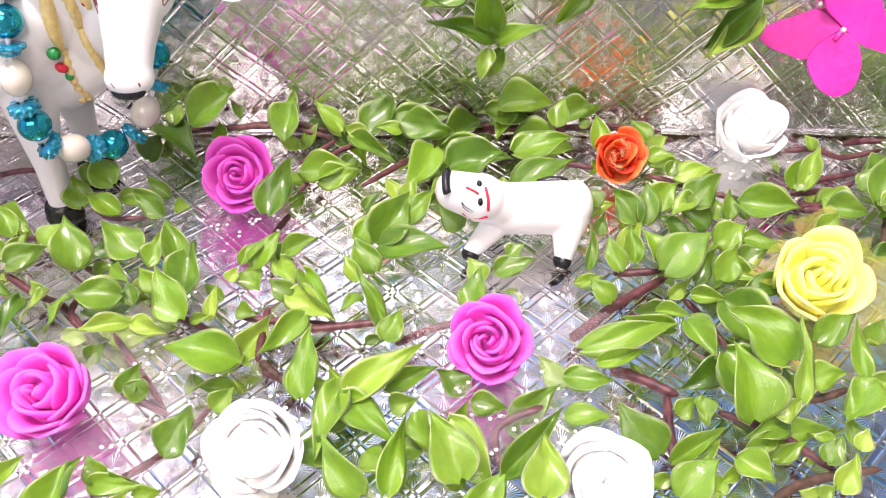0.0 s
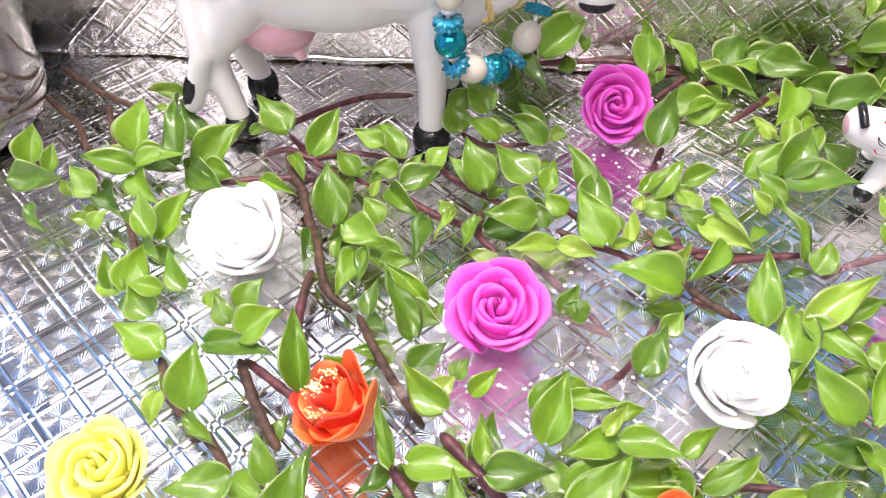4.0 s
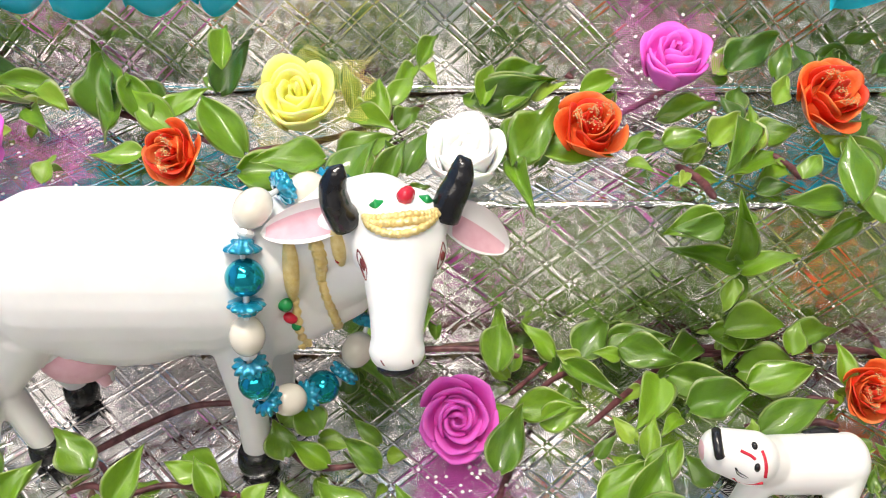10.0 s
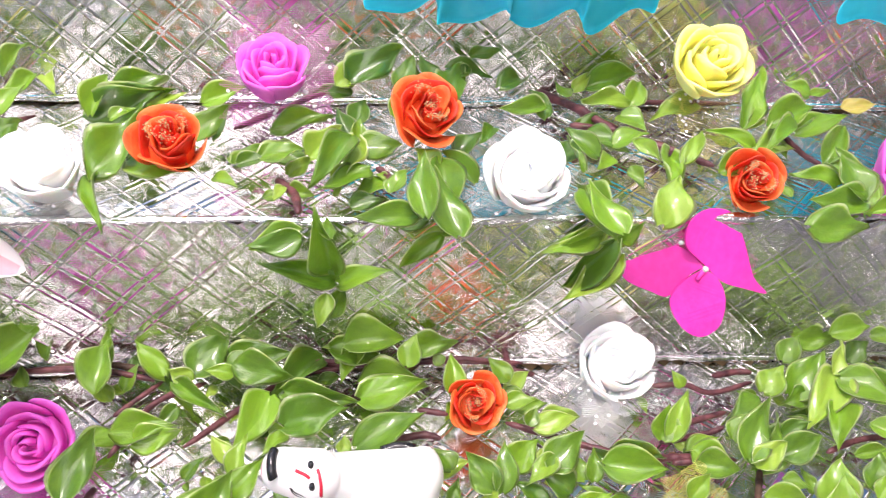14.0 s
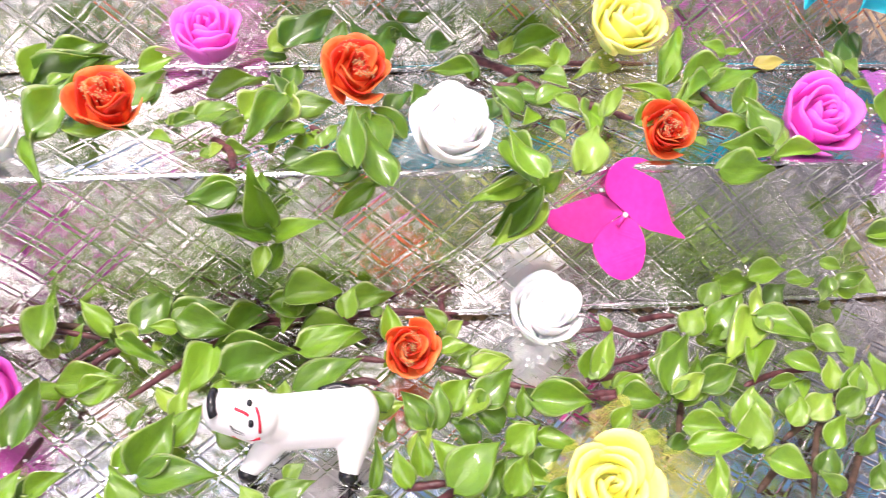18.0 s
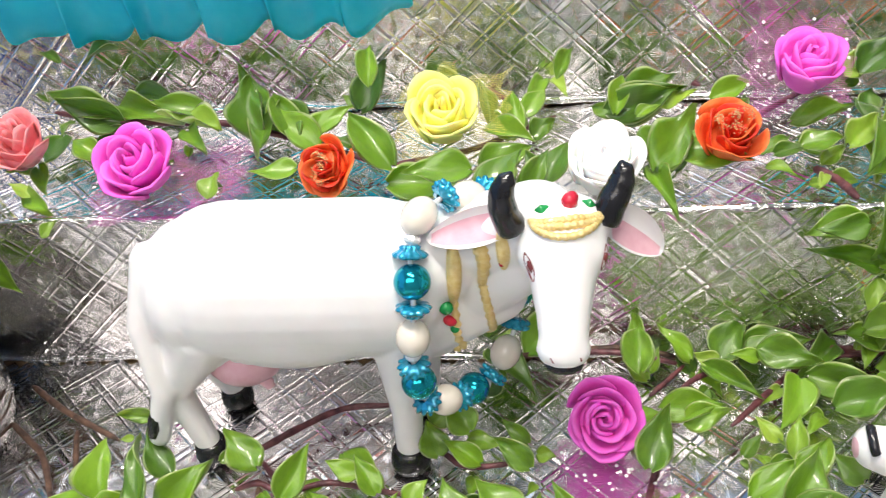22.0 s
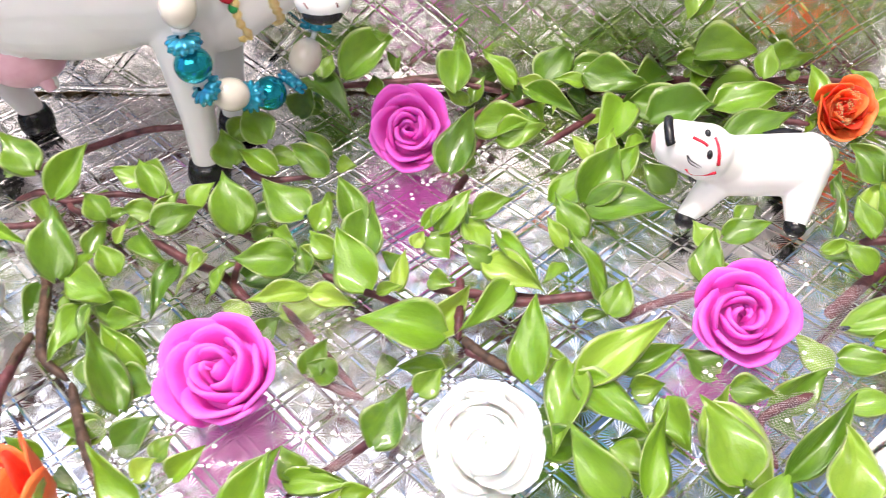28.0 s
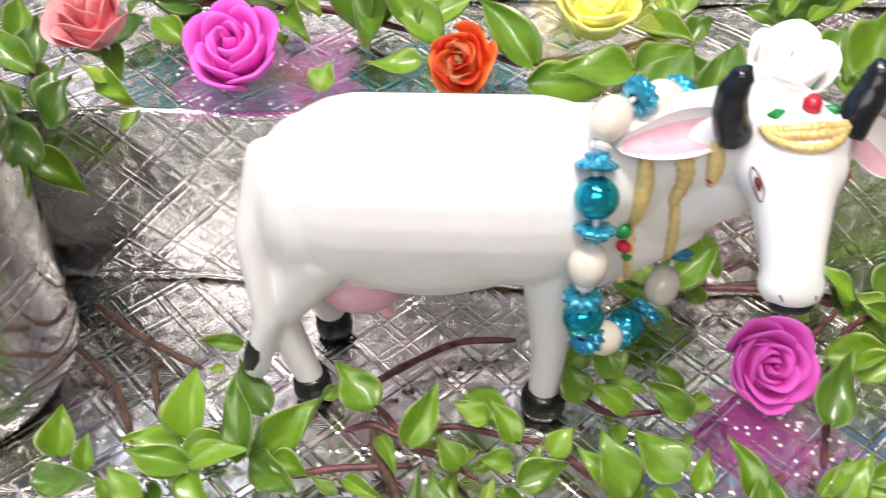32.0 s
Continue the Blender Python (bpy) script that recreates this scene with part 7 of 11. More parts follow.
stem(v, [(0.0739, 0.1028, 0.0046), (0.0844, 0.1077, 0.0039), (0.1009, 0.1107, 0.0037)], STEM_BROWN, 0.0014)
stem(v, [(0.0894, 0.1296, 0.0038), (0.0943, 0.1304, 0.0045), (0.0999, 0.1326, 0.0043)], STEM_BROWN, 0.0012)
stem(v, [(-0.0122, 0.1465, 0.0048), (-0.0036, 0.1523, 0.0035), (0.0084, 0.1563, 0.0040)], STEM, 0.0012)
stem(v, [(0.0475, 0.1728, 0.0033), (0.0605, 0.1723, 0.0051)], STEM, 0.0013)
leaf(v, (0.0324, 0.0881, 0.0049), (0.0440, 0.0922, 0.0117), (-0.21, -0.64, 0.74), 0.57)
leaf(v, (0.0449, 0.0867, 0.0027), (0.0548, 0.0951, 0.0050), (0.23, -0.50, 0.83), 0.50)
leaf(v, (0.0510, 0.1827, 0.0038), (0.0577, 0.1887, 0.0098), (-0.10, -0.65, 0.76), 0.51, LEAF_PALE)
leaf(v, (0.0614, 0.1754, 0.0030), (0.0745, 0.1794, 0.0080), (-0.10, -0.63, 0.77), 0.70)
leaf(v, (0.0708, 0.1689, 0.0025), (0.0832, 0.1791, 0.0072), (0.02, -0.51, 0.86), 0.51)
leaf(v, (0.0745, 0.1590, 0.0080), (0.0879, 0.1450, 0.0025), (-0.11, -0.52, 0.84), 0.60)
leaf(v, (0.0703, 0.1399, 0.0097), (0.0824, 0.1264, 0.0025), (-0.15, -0.62, 0.77), 0.65)
leaf(v, (0.0653, 0.1548, 0.0058), (0.0720, 0.1470, 0.0025), (-0.20, -0.63, 0.75), 0.58)
leaf(v, (0.0767, 0.1139, 0.0031), (0.0855, 0.1166, 0.0061), (-0.07, -0.63, 0.77), 0.50)
leaf(v, (0.0548, 0.0838, 0.0025), (0.0595, 0.0919, 0.0099), (-0.23, -0.60, 0.77), 0.60)
leaf(v, (0.0625, 0.0820, 0.0055), (0.0674, 0.0888, 0.0119), (-0.11, -0.64, 0.76), 0.51)
leaf(v, (0.0793, 0.1776, 0.0025), (0.0886, 0.1705, 0.0025), (-0.28, -0.52, 0.80), 0.55)
leaf(v, (0.0297, 0.1345, 0.0025), (0.0242, 0.1433, 0.0050), (-0.15, -0.42, 0.80), 0.57)
leaf(v, (0.0324, 0.0881, 0.0025), (0.0295, 0.0818, 0.0025), (-0.39, -0.50, 0.74), 0.51, LEAF_DARK)
leaf(v, (0.0324, 0.0881, 0.0025), (0.0259, 0.0893, 0.0025), (-0.21, -0.77, 0.74), 0.52)
leaf(v, (0.0449, 0.0867, 0.0025), (0.0405, 0.0947, 0.0045), (0.30, -0.62, 0.83), 0.46, LEAF_DARK)
leaf(v, (0.0382, 0.1708, 0.0025), (0.0452, 0.1669, 0.0025), (0.08, -0.14, 0.96), 0.59, LEAF_DARK)
leaf(v, (0.0382, 0.1708, 0.0025), (0.0463, 0.1680, 0.0025), (0.01, -0.35, 0.96), 0.59, LEAF_DARK)
leaf(v, (0.0614, 0.1754, 0.0025), (0.0643, 0.1680, 0.0025), (-0.12, -0.77, 0.77), 0.52)
leaf(v, (0.0703, 0.1399, 0.0043), (0.0584, 0.1338, 0.0025), (-0.10, -0.52, 0.77), 0.57, LEAF_DARK)
leaf(v, (0.0820, 0.1291, 0.0025), (0.0849, 0.1209, 0.0025), (-0.05, -0.54, 0.89), 0.48)
leaf(v, (0.0606, 0.1575, 0.0025), (0.0513, 0.1608, 0.0025), (0.06, -0.32, 0.88), 0.53, LEAF_DARK)
leaf(v, (0.0518, 0.1089, 0.0025), (0.0454, 0.1071, 0.0025), (0.40, -0.65, 0.86), 0.60)
leaf(v, (0.0486, 0.0961, 0.0032), (0.0423, 0.0984, 0.0049), (-0.06, -0.38, 0.91), 0.50, LEAF_DARK)
leaf(v, (0.0643, 0.1084, 0.0025), (0.0587, 0.1034, 0.0025), (0.03, -0.33, 0.88), 0.57)
leaf(v, (0.0643, 0.1084, 0.0025), (0.0697, 0.1133, 0.0025), (0.01, -0.56, 0.88), 0.48)
leaf(v, (0.0548, 0.0838, 0.0025), (0.0564, 0.0760, 0.0025), (-0.35, -0.56, 0.77), 0.50)
leaf(v, (0.0548, 0.0838, 0.0025), (0.0476, 0.0815, 0.0025), (-0.15, -0.57, 0.77), 0.50)
leaf(v, (0.0610, 0.1476, 0.0025), (0.0565, 0.1433, 0.0025), (0.17, -0.62, 0.82), 0.52, LEAF_DARK)
leaf(v, (0.0795, 0.1205, 0.0025), (0.0930, 0.1214, 0.0041), (-0.21, -0.70, 0.84), 0.53)
leaf(v, (0.0495, 0.1372, 0.0025), (0.0471, 0.1423, 0.0050), (0.26, -0.56, 0.79), 0.53)
leaf(v, (0.0495, 0.1372, 0.0025), (0.0477, 0.1332, 0.0025), (-0.05, -0.80, 0.79), 0.47)
leaf(v, (0.0069, 0.1561, 0.0077), (0.0103, 0.1660, 0.0144), (-0.27, -0.40, 0.88), 0.59)
leaf(v, (0.0533, 0.1730, 0.0081), (0.0522, 0.1821, 0.0141), (-0.15, -0.48, 0.86), 0.53)
leaf(v, (0.0483, 0.1699, 0.0078), (0.0458, 0.1783, 0.0134), (0.09, -0.45, 0.89), 0.52)
leaf(v, (0.0609, 0.1735, 0.0076), (0.0552, 0.1812, 0.0130), (0.04, -0.43, 0.90), 0.72)
leaf(v, (0.0692, 0.1844, 0.0060), (0.0607, 0.1902, 0.0105), (-0.05, -0.53, 0.85), 0.53, LEAF_DARK)
leaf(v, (0.0590, 0.1651, 0.0128), (0.0723, 0.1734, 0.0194), (-0.12, -0.56, 0.82), 0.70)
leaf(v, (0.0766, 0.1788, 0.0094), (0.0853, 0.1830, 0.0131), (-0.18, -0.60, 0.78), 0.85)
leaf(v, (0.0679, 0.1651, 0.0086), (0.0743, 0.1729, 0.0142), (0.06, -0.58, 0.81), 0.53)
leaf(v, (0.0734, 0.1624, 0.0122), (0.0788, 0.1707, 0.0181), (0.09, -0.47, 0.88), 0.69)
leaf(v, (0.0394, 0.1702, 0.0081), (0.0409, 0.1813, 0.0153), (0.22, -0.47, 0.86), 0.30)
leaf(v, (0.0142, 0.1700, 0.0077), (0.0256, 0.1721, 0.0104), (-0.18, -0.58, 0.80), 0.53)
leaf(v, (0.0107, 0.1665, 0.0078), (0.0068, 0.1718, 0.0114), (0.07, -0.60, 0.80), 0.85, LEAF_PALE)
leaf(v, (0.0178, 0.1742, 0.0090), (0.0228, 0.1770, 0.0112), (0.20, -0.43, 0.88), 0.77)
leaf(v, (0.0718, 0.1192, 0.0112), (0.0682, 0.1339, 0.0222), (0.06, -0.54, 0.84), 0.77)
leaf(v, (0.0836, 0.1354, 0.0120), (0.0704, 0.1460, 0.0208), (0.29, -0.39, 0.87), 0.65)
leaf(v, (0.0836, 0.1237, 0.0125), (0.0854, 0.1397, 0.0245), (0.13, -0.56, 0.82), 0.30, LEAF_PALE)
leaf(v, (0.0869, 0.1297, 0.0055), (0.0834, 0.1361, 0.0104), (-0.09, -0.46, 0.88), 0.70, LEAF_DARK)
leaf(v, (0.0896, 0.1327, 0.0083), (0.0983, 0.1334, 0.0101), (-0.13, -0.51, 0.85), 0.85)
leaf(v, (0.0766, 0.1197, 0.0126), (0.0829, 0.1223, 0.0151), (0.05, -0.56, 0.83), 0.85, LEAF_PALE)
leaf(v, (0.0800, 0.1206, 0.0092), (0.0691, 0.1153, 0.0091), (0.01, -0.61, 0.79), 0.51)
leaf(v, (0.0764, 0.1166, 0.0080), (0.0663, 0.1113, 0.0078), (0.10, -0.60, 0.79), 0.43)
leaf(v, (0.0670, 0.1110, 0.0077), (0.0745, 0.1048, 0.0073), (-0.01, -0.39, 0.92), 0.73)
leaf(v, (0.0490, 0.1118, 0.0083), (0.0402, 0.1212, 0.0156), (0.24, -0.58, 0.78), 0.64)
leaf(v, (0.0515, 0.1092, 0.0091), (0.0641, 0.1152, 0.0146), (-0.30, -0.43, 0.85), 0.30)
leaf(v, (0.0552, 0.1094, 0.0075), (0.0632, 0.1140, 0.0115), (-0.15, -0.52, 0.84), 0.48)
leaf(v, (0.0508, 0.0988, 0.0120), (0.0598, 0.1051, 0.0173), (-0.26, -0.56, 0.79), 0.76)
leaf(v, (0.0551, 0.1006, 0.0084), (0.0614, 0.1010, 0.0096), (-0.02, -0.60, 0.80), 0.83)
leaf(v, (0.0553, 0.1214, 0.0094), (0.0595, 0.1249, 0.0122), (0.12, -0.51, 0.85), 0.85)
leaf(v, (0.0623, 0.1277, 0.0083), (0.0624, 0.1198, 0.0071), (0.17, -0.52, 0.84), 0.59)
leaf(v, (0.0627, 0.1502, 0.0093), (0.0685, 0.1385, 0.0080), (0.09, -0.48, 0.87), 0.52)
leaf(v, (0.0354, 0.1428, 0.0075), (0.0607, 0.1468, 0.0134), (0.16, -0.53, 0.83), 0.30, LEAF_PALE)
leaf(v, (0.0382, 0.1371, 0.0092), (0.0510, 0.1389, 0.0120), (0.24, -0.53, 0.81), 0.33)
leaf(v, (0.0591, 0.1484, 0.0090), (0.0447, 0.1500, 0.0120), (0.22, -0.57, 0.79), 0.31)
leaf(v, (0.0558, 0.1549, 0.0083), (0.0644, 0.1526, 0.0090), (0.30, -0.37, 0.88), 0.35)
leaf(v, (0.0300, 0.1333, 0.0088), (0.0416, 0.1313, 0.0098), (-0.22, -0.57, 0.79), 0.55)
leaf(v, (0.0291, 0.1226, 0.0076), (0.0400, 0.1214, 0.0087), (-0.08, -0.42, 0.91), 0.51)
leaf(v, (0.0949, 0.1450, 0.0079), (0.1054, 0.1505, 0.0129), (-0.30, -0.42, 0.86), 0.56)
leaf(v, (0.1030, 0.1334, 0.0087), (0.1019, 0.1451, 0.0177), (-0.21, -0.56, 0.80), 0.37)
leaf(v, (0.1050, 0.1311, 0.0094), (0.0949, 0.1206, 0.0080), (-0.27, -0.56, 0.78), 0.64)
leaf(v, (0.0876, 0.1029, 0.0078), (0.0921, 0.1092, 0.0131), (0.01, -0.40, 0.92), 0.68, LEAF_PALE)
leaf(v, (0.0869, 0.1101, 0.0077), (0.0911, 0.1147, 0.0116), (-0.24, -0.47, 0.85), 0.79)
leaf(v, (0.0953, 0.1131, 0.0082), (0.0977, 0.1170, 0.0114), (-0.01, -0.50, 0.87), 0.85, LEAF_PALE)
leaf(v, (0.0849, 0.1582, 0.0050), (0.0738, 0.1607, 0.0081), (0.04, -0.57, 0.82), 0.55, LEAF_DARK)
leaf(v, (0.0658, 0.1599, 0.0090), (0.0745, 0.1580, 0.0097), (-0.22, -0.51, 0.83), 0.50)
leaf(v, (0.0603, 0.1606, 0.0075), (0.0664, 0.1646, 0.0107), (0.16, -0.53, 0.83), 0.52, LEAF_PALE)
leaf(v, (0.0445, 0.1579, 0.0087), (0.0388, 0.1634, 0.0127), (0.17, -0.60, 0.78), 0.67)
leaf(v, (0.0358, 0.1653, 0.0076), (0.0439, 0.1665, 0.0094), (-0.07, -0.55, 0.83), 0.38)
leaf(v, (0.0820, 0.1010, 0.0081), (0.0778, 0.1020, 0.0093), (-0.03, -0.48, 0.88), 0.85, LEAF_PALE)
leaf(v, (0.0824, 0.1010, 0.0082), (0.0865, 0.1027, 0.0100), (0.02, -0.46, 0.89), 0.85)
v = vine((0.1278, 0.1890, 0.0000), "green creeper sprig with purple stems at the front of the step")
stem(v, [(0.1312, 0.1949, 0.0044), (0.1259, 0.1827, 0.0046)], STEM_BROWN, 0.0012)
leaf(v, (0.1291, 0.1623, 0.0026), (0.1348, 0.1710, 0.0072), (0.01, -0.47, 0.88), 0.53, LEAF_PALE)
leaf(v, (0.0914, 0.1685, 0.0045), (0.0792, 0.1643, 0.0025), (-0.13, -0.52, 0.84), 0.53, LEAF_DARK)
leaf(v, (0.1207, 0.1839, 0.0031), (0.1105, 0.1835, 0.0025), (-0.29, -0.43, 0.85), 0.49)
leaf(v, (0.1269, 0.1810, 0.0046), (0.1186, 0.1765, 0.0035), (0.29, -0.18, 0.92), 0.54, LEAF_DARK)
leaf(v, (0.0848, 0.1384, 0.0025), (0.0750, 0.1316, 0.0025), (-0.03, -0.33, 0.88), 0.57)
leaf(v, (0.0848, 0.1384, 0.0025), (0.0775, 0.1298, 0.0025), (0.08, -0.57, 0.88), 0.59)
leaf(v, (0.0947, 0.1429, 0.0025), (0.0910, 0.1459, 0.0043), (0.02, -0.66, 0.83), 0.51)
leaf(v, (0.0933, 0.1176, 0.0025), (0.0868, 0.1208, 0.0036), (0.17, -0.44, 0.91), 0.55)
leaf(v, (0.0983, 0.1180, 0.0025), (0.0980, 0.1257, 0.0047), (-0.35, -0.56, 0.88), 0.52)
leaf(v, (0.1072, 0.1362, 0.0025), (0.1123, 0.1390, 0.0035), (-0.27, -0.62, 0.84), 0.53, LEAF_PALE)
leaf(v, (0.1072, 0.1362, 0.0025), (0.1172, 0.1360, 0.0041), (-0.20, -0.64, 0.84), 0.50, LEAF_PALE)
leaf(v, (0.0914, 0.1685, 0.0025), (0.0957, 0.1622, 0.0025), (0.04, -0.38, 0.84), 0.49, LEAF_DARK)
leaf(v, (0.1444, 0.1787, 0.0025), (0.1526, 0.1776, 0.0025), (-0.05, -0.42, 0.86), 0.59, LEAF_DARK)
leaf(v, (0.1207, 0.1839, 0.0025), (0.1222, 0.1792, 0.0025), (-0.36, -0.58, 0.85), 0.51, LEAF_DARK)
leaf(v, (0.1121, 0.1937, 0.0088), (0.1232, 0.1909, 0.0098), (0.25, -0.40, 0.88), 0.67)
leaf(v, (0.1280, 0.1926, 0.0089), (0.1282, 0.2012, 0.0154), (-0.08, -0.42, 0.90), 0.63)
leaf(v, (0.0831, 0.1758, 0.0046), (0.0916, 0.1785, 0.0075), (-0.01, -0.43, 0.90), 0.76, LEAF_DARK)
leaf(v, (0.1075, 0.1449, 0.0080), (0.1126, 0.1493, 0.0117), (0.15, -0.54, 0.83), 0.85)
leaf(v, (0.1245, 0.1924, 0.0128), (0.1333, 0.2058, 0.0226), (-0.04, -0.42, 0.91), 0.53)
leaf(v, (0.1265, 0.1910, 0.0113), (0.1361, 0.1956, 0.0156), (-0.28, -0.44, 0.85), 0.65, LEAF_PALE)
leaf(v, (0.1366, 0.1951, 0.0092), (0.1484, 0.1988, 0.0134), (-0.28, -0.48, 0.83), 0.64)
leaf(v, (0.1414, 0.1762, 0.0128), (0.1452, 0.1859, 0.0203), (0.00, -0.60, 0.80), 0.85, LEAF_PALE)
leaf(v, (0.1253, 0.1803, 0.0115), (0.1369, 0.1773, 0.0124), (-0.28, -0.48, 0.83), 0.65)
leaf(v, (0.1344, 0.1885, 0.0077), (0.1410, 0.1855, 0.0080), (0.01, -0.41, 0.91), 0.72)
leaf(v, (0.1070, 0.1835, 0.0086), (0.1128, 0.1883, 0.0126), (-0.27, -0.38, 0.89), 0.65)
leaf(v, (0.1242, 0.1733, 0.0119), (0.1411, 0.1724, 0.0148), (-0.14, -0.50, 0.85), 0.43)
leaf(v, (0.1417, 0.1718, 0.0119), (0.1445, 0.1818, 0.0195), (-0.18, -0.50, 0.84), 0.78, LEAF_PALE)
leaf(v, (0.1242, 0.1564, 0.0129), (0.1273, 0.1655, 0.0201), (-0.02, -0.53, 0.85), 0.52, LEAF_PALE)
v = vine((0.1662, 0.1772, 0.0000), "green creeper sprig with purple stems at the front of the step")
stem(v, [(0.1622, 0.1869, 0.0045), (0.1601, 0.1808, 0.0045)], STEM_BROWN, 0.0011)
stem(v, [(0.1563, 0.1602, 0.0030), (0.1671, 0.1806, 0.0057), (0.1856, 0.1950, 0.0048)], STEM_BROWN, 0.0012)
stem(v, [(0.1412, 0.1628, 0.0038), (0.1517, 0.1698, 0.0060), (0.1612, 0.1675, 0.0042)], STEM_BROWN, 0.0012)
stem(v, [(0.1636, 0.1575, 0.0059), (0.1788, 0.1760, 0.0051), (0.1892, 0.1845, 0.0040)], STEM_BROWN, 0.0012)
leaf(v, (0.1474, 0.1729, 0.0059), (0.1577, 0.1702, 0.0057), (-0.09, -0.40, 0.91), 0.50, LEAF_PALE)
leaf(v, (0.1814, 0.1849, 0.0025), (0.1875, 0.1863, 0.0025), (0.22, -0.59, 0.83), 0.47, LEAF_DARK)
leaf(v, (0.1757, 0.1927, 0.0090), (0.1765, 0.2006, 0.0152), (-0.09, -0.60, 0.80), 0.78, LEAF_PALE)
leaf(v, (0.1827, 0.1889, 0.0092), (0.1851, 0.1971, 0.0158), (0.05, -0.61, 0.79), 0.85)
leaf(v, (0.1744, 0.1846, 0.0083), (0.1840, 0.1883, 0.0124), (0.09, -0.46, 0.88), 0.78)
leaf(v, (0.1649, 0.1834, 0.0081), (0.1729, 0.1881, 0.0126), (-0.21, -0.40, 0.89), 0.82, LEAF_PALE)
leaf(v, (0.1445, 0.1670, 0.0118), (0.1534, 0.1606, 0.0119), (0.09, -0.41, 0.91), 0.76)
leaf(v, (0.1573, 0.1806, 0.0091), (0.1619, 0.1865, 0.0139), (0.02, -0.59, 0.81), 0.70)
leaf(v, (0.1795, 0.1899, 0.0086), (0.1847, 0.1973, 0.0147), (0.00, -0.56, 0.83), 0.68)
leaf(v, (0.1916, 0.1917, 0.0080), (0.1901, 0.2010, 0.0153), (-0.02, -0.45, 0.89), 0.73)
leaf(v, (0.1660, 0.1731, 0.0078), (0.1723, 0.1797, 0.0136), (-0.19, -0.46, 0.87), 0.65)
leaf(v, (0.1731, 0.1705, 0.0077), (0.1809, 0.1763, 0.0132), (0.28, -0.57, 0.77), 0.64)
leaf(v, (0.1604, 0.1664, 0.0047), (0.1663, 0.1716, 0.0095), (-0.03, -0.49, 0.87), 0.75, LEAF_DARK)
leaf(v, (0.1727, 0.1615, 0.0048), (0.1773, 0.1679, 0.0106), (0.11, -0.59, 0.80), 0.72, LEAF_DARK)
leaf(v, (0.1616, 0.1583, 0.0080), (0.1562, 0.1630, 0.0120), (-0.08, -0.61, 0.79), 0.72)
v = vine((-0.2179, 0.2042, 0.0000), "green creeper sprig with purple stems before the step face")
stem(v, [(-0.2121, 0.2068, 0.0049), (-0.2073, 0.1936, 0.0053), (-0.2048, 0.1877, 0.0031)], STEM_BROWN, 0.0010)
stem(v, [(-0.2331, 0.2095, 0.0052), (-0.2256, 0.2039, 0.0032), (-0.2188, 0.1973, 0.0035), (-0.2080, 0.1783, 0.0048)], STEM_BROWN, 0.0012)
stem(v, [(-0.2332, 0.2247, 0.0048), (-0.2192, 0.2156, 0.0030), (-0.1989, 0.2044, 0.0034)], STEM_BROWN, 0.0012)
leaf(v, (-0.1670, 0.1967, 0.0038), (-0.1608, 0.2008, 0.0043), (0.27, -0.51, 0.82), 0.49)
leaf(v, (-0.2234, 0.1741, 0.0087), (-0.2238, 0.1832, 0.0157), (0.15, -0.44, 0.89), 0.68)
leaf(v, (-0.1892, 0.2093, 0.0075), (-0.2005, 0.2090, 0.0093), (0.11, -0.55, 0.83), 0.37)
leaf(v, (-0.1918, 0.2005, 0.0091), (-0.1957, 0.1997, 0.0095), (-0.01, -0.56, 0.83), 0.55)
v = vine((-0.1406, 0.2092, 0.0000), "green creeper sprig with purple stems before the step face")
stem(v, [(-0.1555, 0.1973, 0.0031), (-0.1485, 0.1885, 0.0033), (-0.1443, 0.1830, 0.0040), (-0.1377, 0.1812, 0.0030), (-0.1288, 0.1744, 0.0047)], STEM, 0.0010)
stem(v, [(-0.1712, 0.1740, 0.0038), (-0.1626, 0.1765, 0.0036), (-0.1529, 0.1774, 0.0038), (-0.1444, 0.1778, 0.0042)], STEM, 0.0011)
stem(v, [(-0.1607, 0.1871, 0.0035), (-0.1541, 0.1882, 0.0051), (-0.1467, 0.1857, 0.0042), (-0.1355, 0.1898, 0.0032), (-0.1203, 0.1871, 0.0032), (-0.1122, 0.1844, 0.0052)], STEM, 0.0010)
stem(v, [(-0.1597, 0.1969, 0.0049), (-0.1460, 0.2083, 0.0045), (-0.1342, 0.2156, 0.0042), (-0.1201, 0.2164, 0.0048)], STEM, 0.0012)
leaf(v, (-0.1321, 0.1976, 0.0057), (-0.1194, 0.1881, 0.0025), (0.13, -0.38, 0.92), 0.51)
leaf(v, (-0.1376, 0.1887, 0.0025), (-0.1459, 0.1915, 0.0025), (-0.27, -0.18, 0.92), 0.51)
leaf(v, (-0.1532, 0.1880, 0.0127), (-0.1632, 0.1962, 0.0187), (-0.23, -0.45, 0.86), 0.63)
leaf(v, (-0.1447, 0.1782, 0.0123), (-0.1382, 0.1901, 0.0201), (0.16, -0.59, 0.79), 0.50)
leaf(v, (-0.1272, 0.1886, 0.0078), (-0.1358, 0.1916, 0.0107), (0.20, -0.55, 0.81), 0.61)
leaf(v, (-0.1208, 0.1819, 0.0095), (-0.1270, 0.1903, 0.0152), (0.23, -0.38, 0.89), 0.57)
leaf(v, (-0.1512, 0.1830, 0.0077), (-0.1472, 0.1734, 0.0065), (-0.15, -0.44, 0.88), 0.35)
leaf(v, (-0.1329, 0.1760, 0.0075), (-0.1389, 0.1812, 0.0113), (0.03, -0.57, 0.82), 0.72)
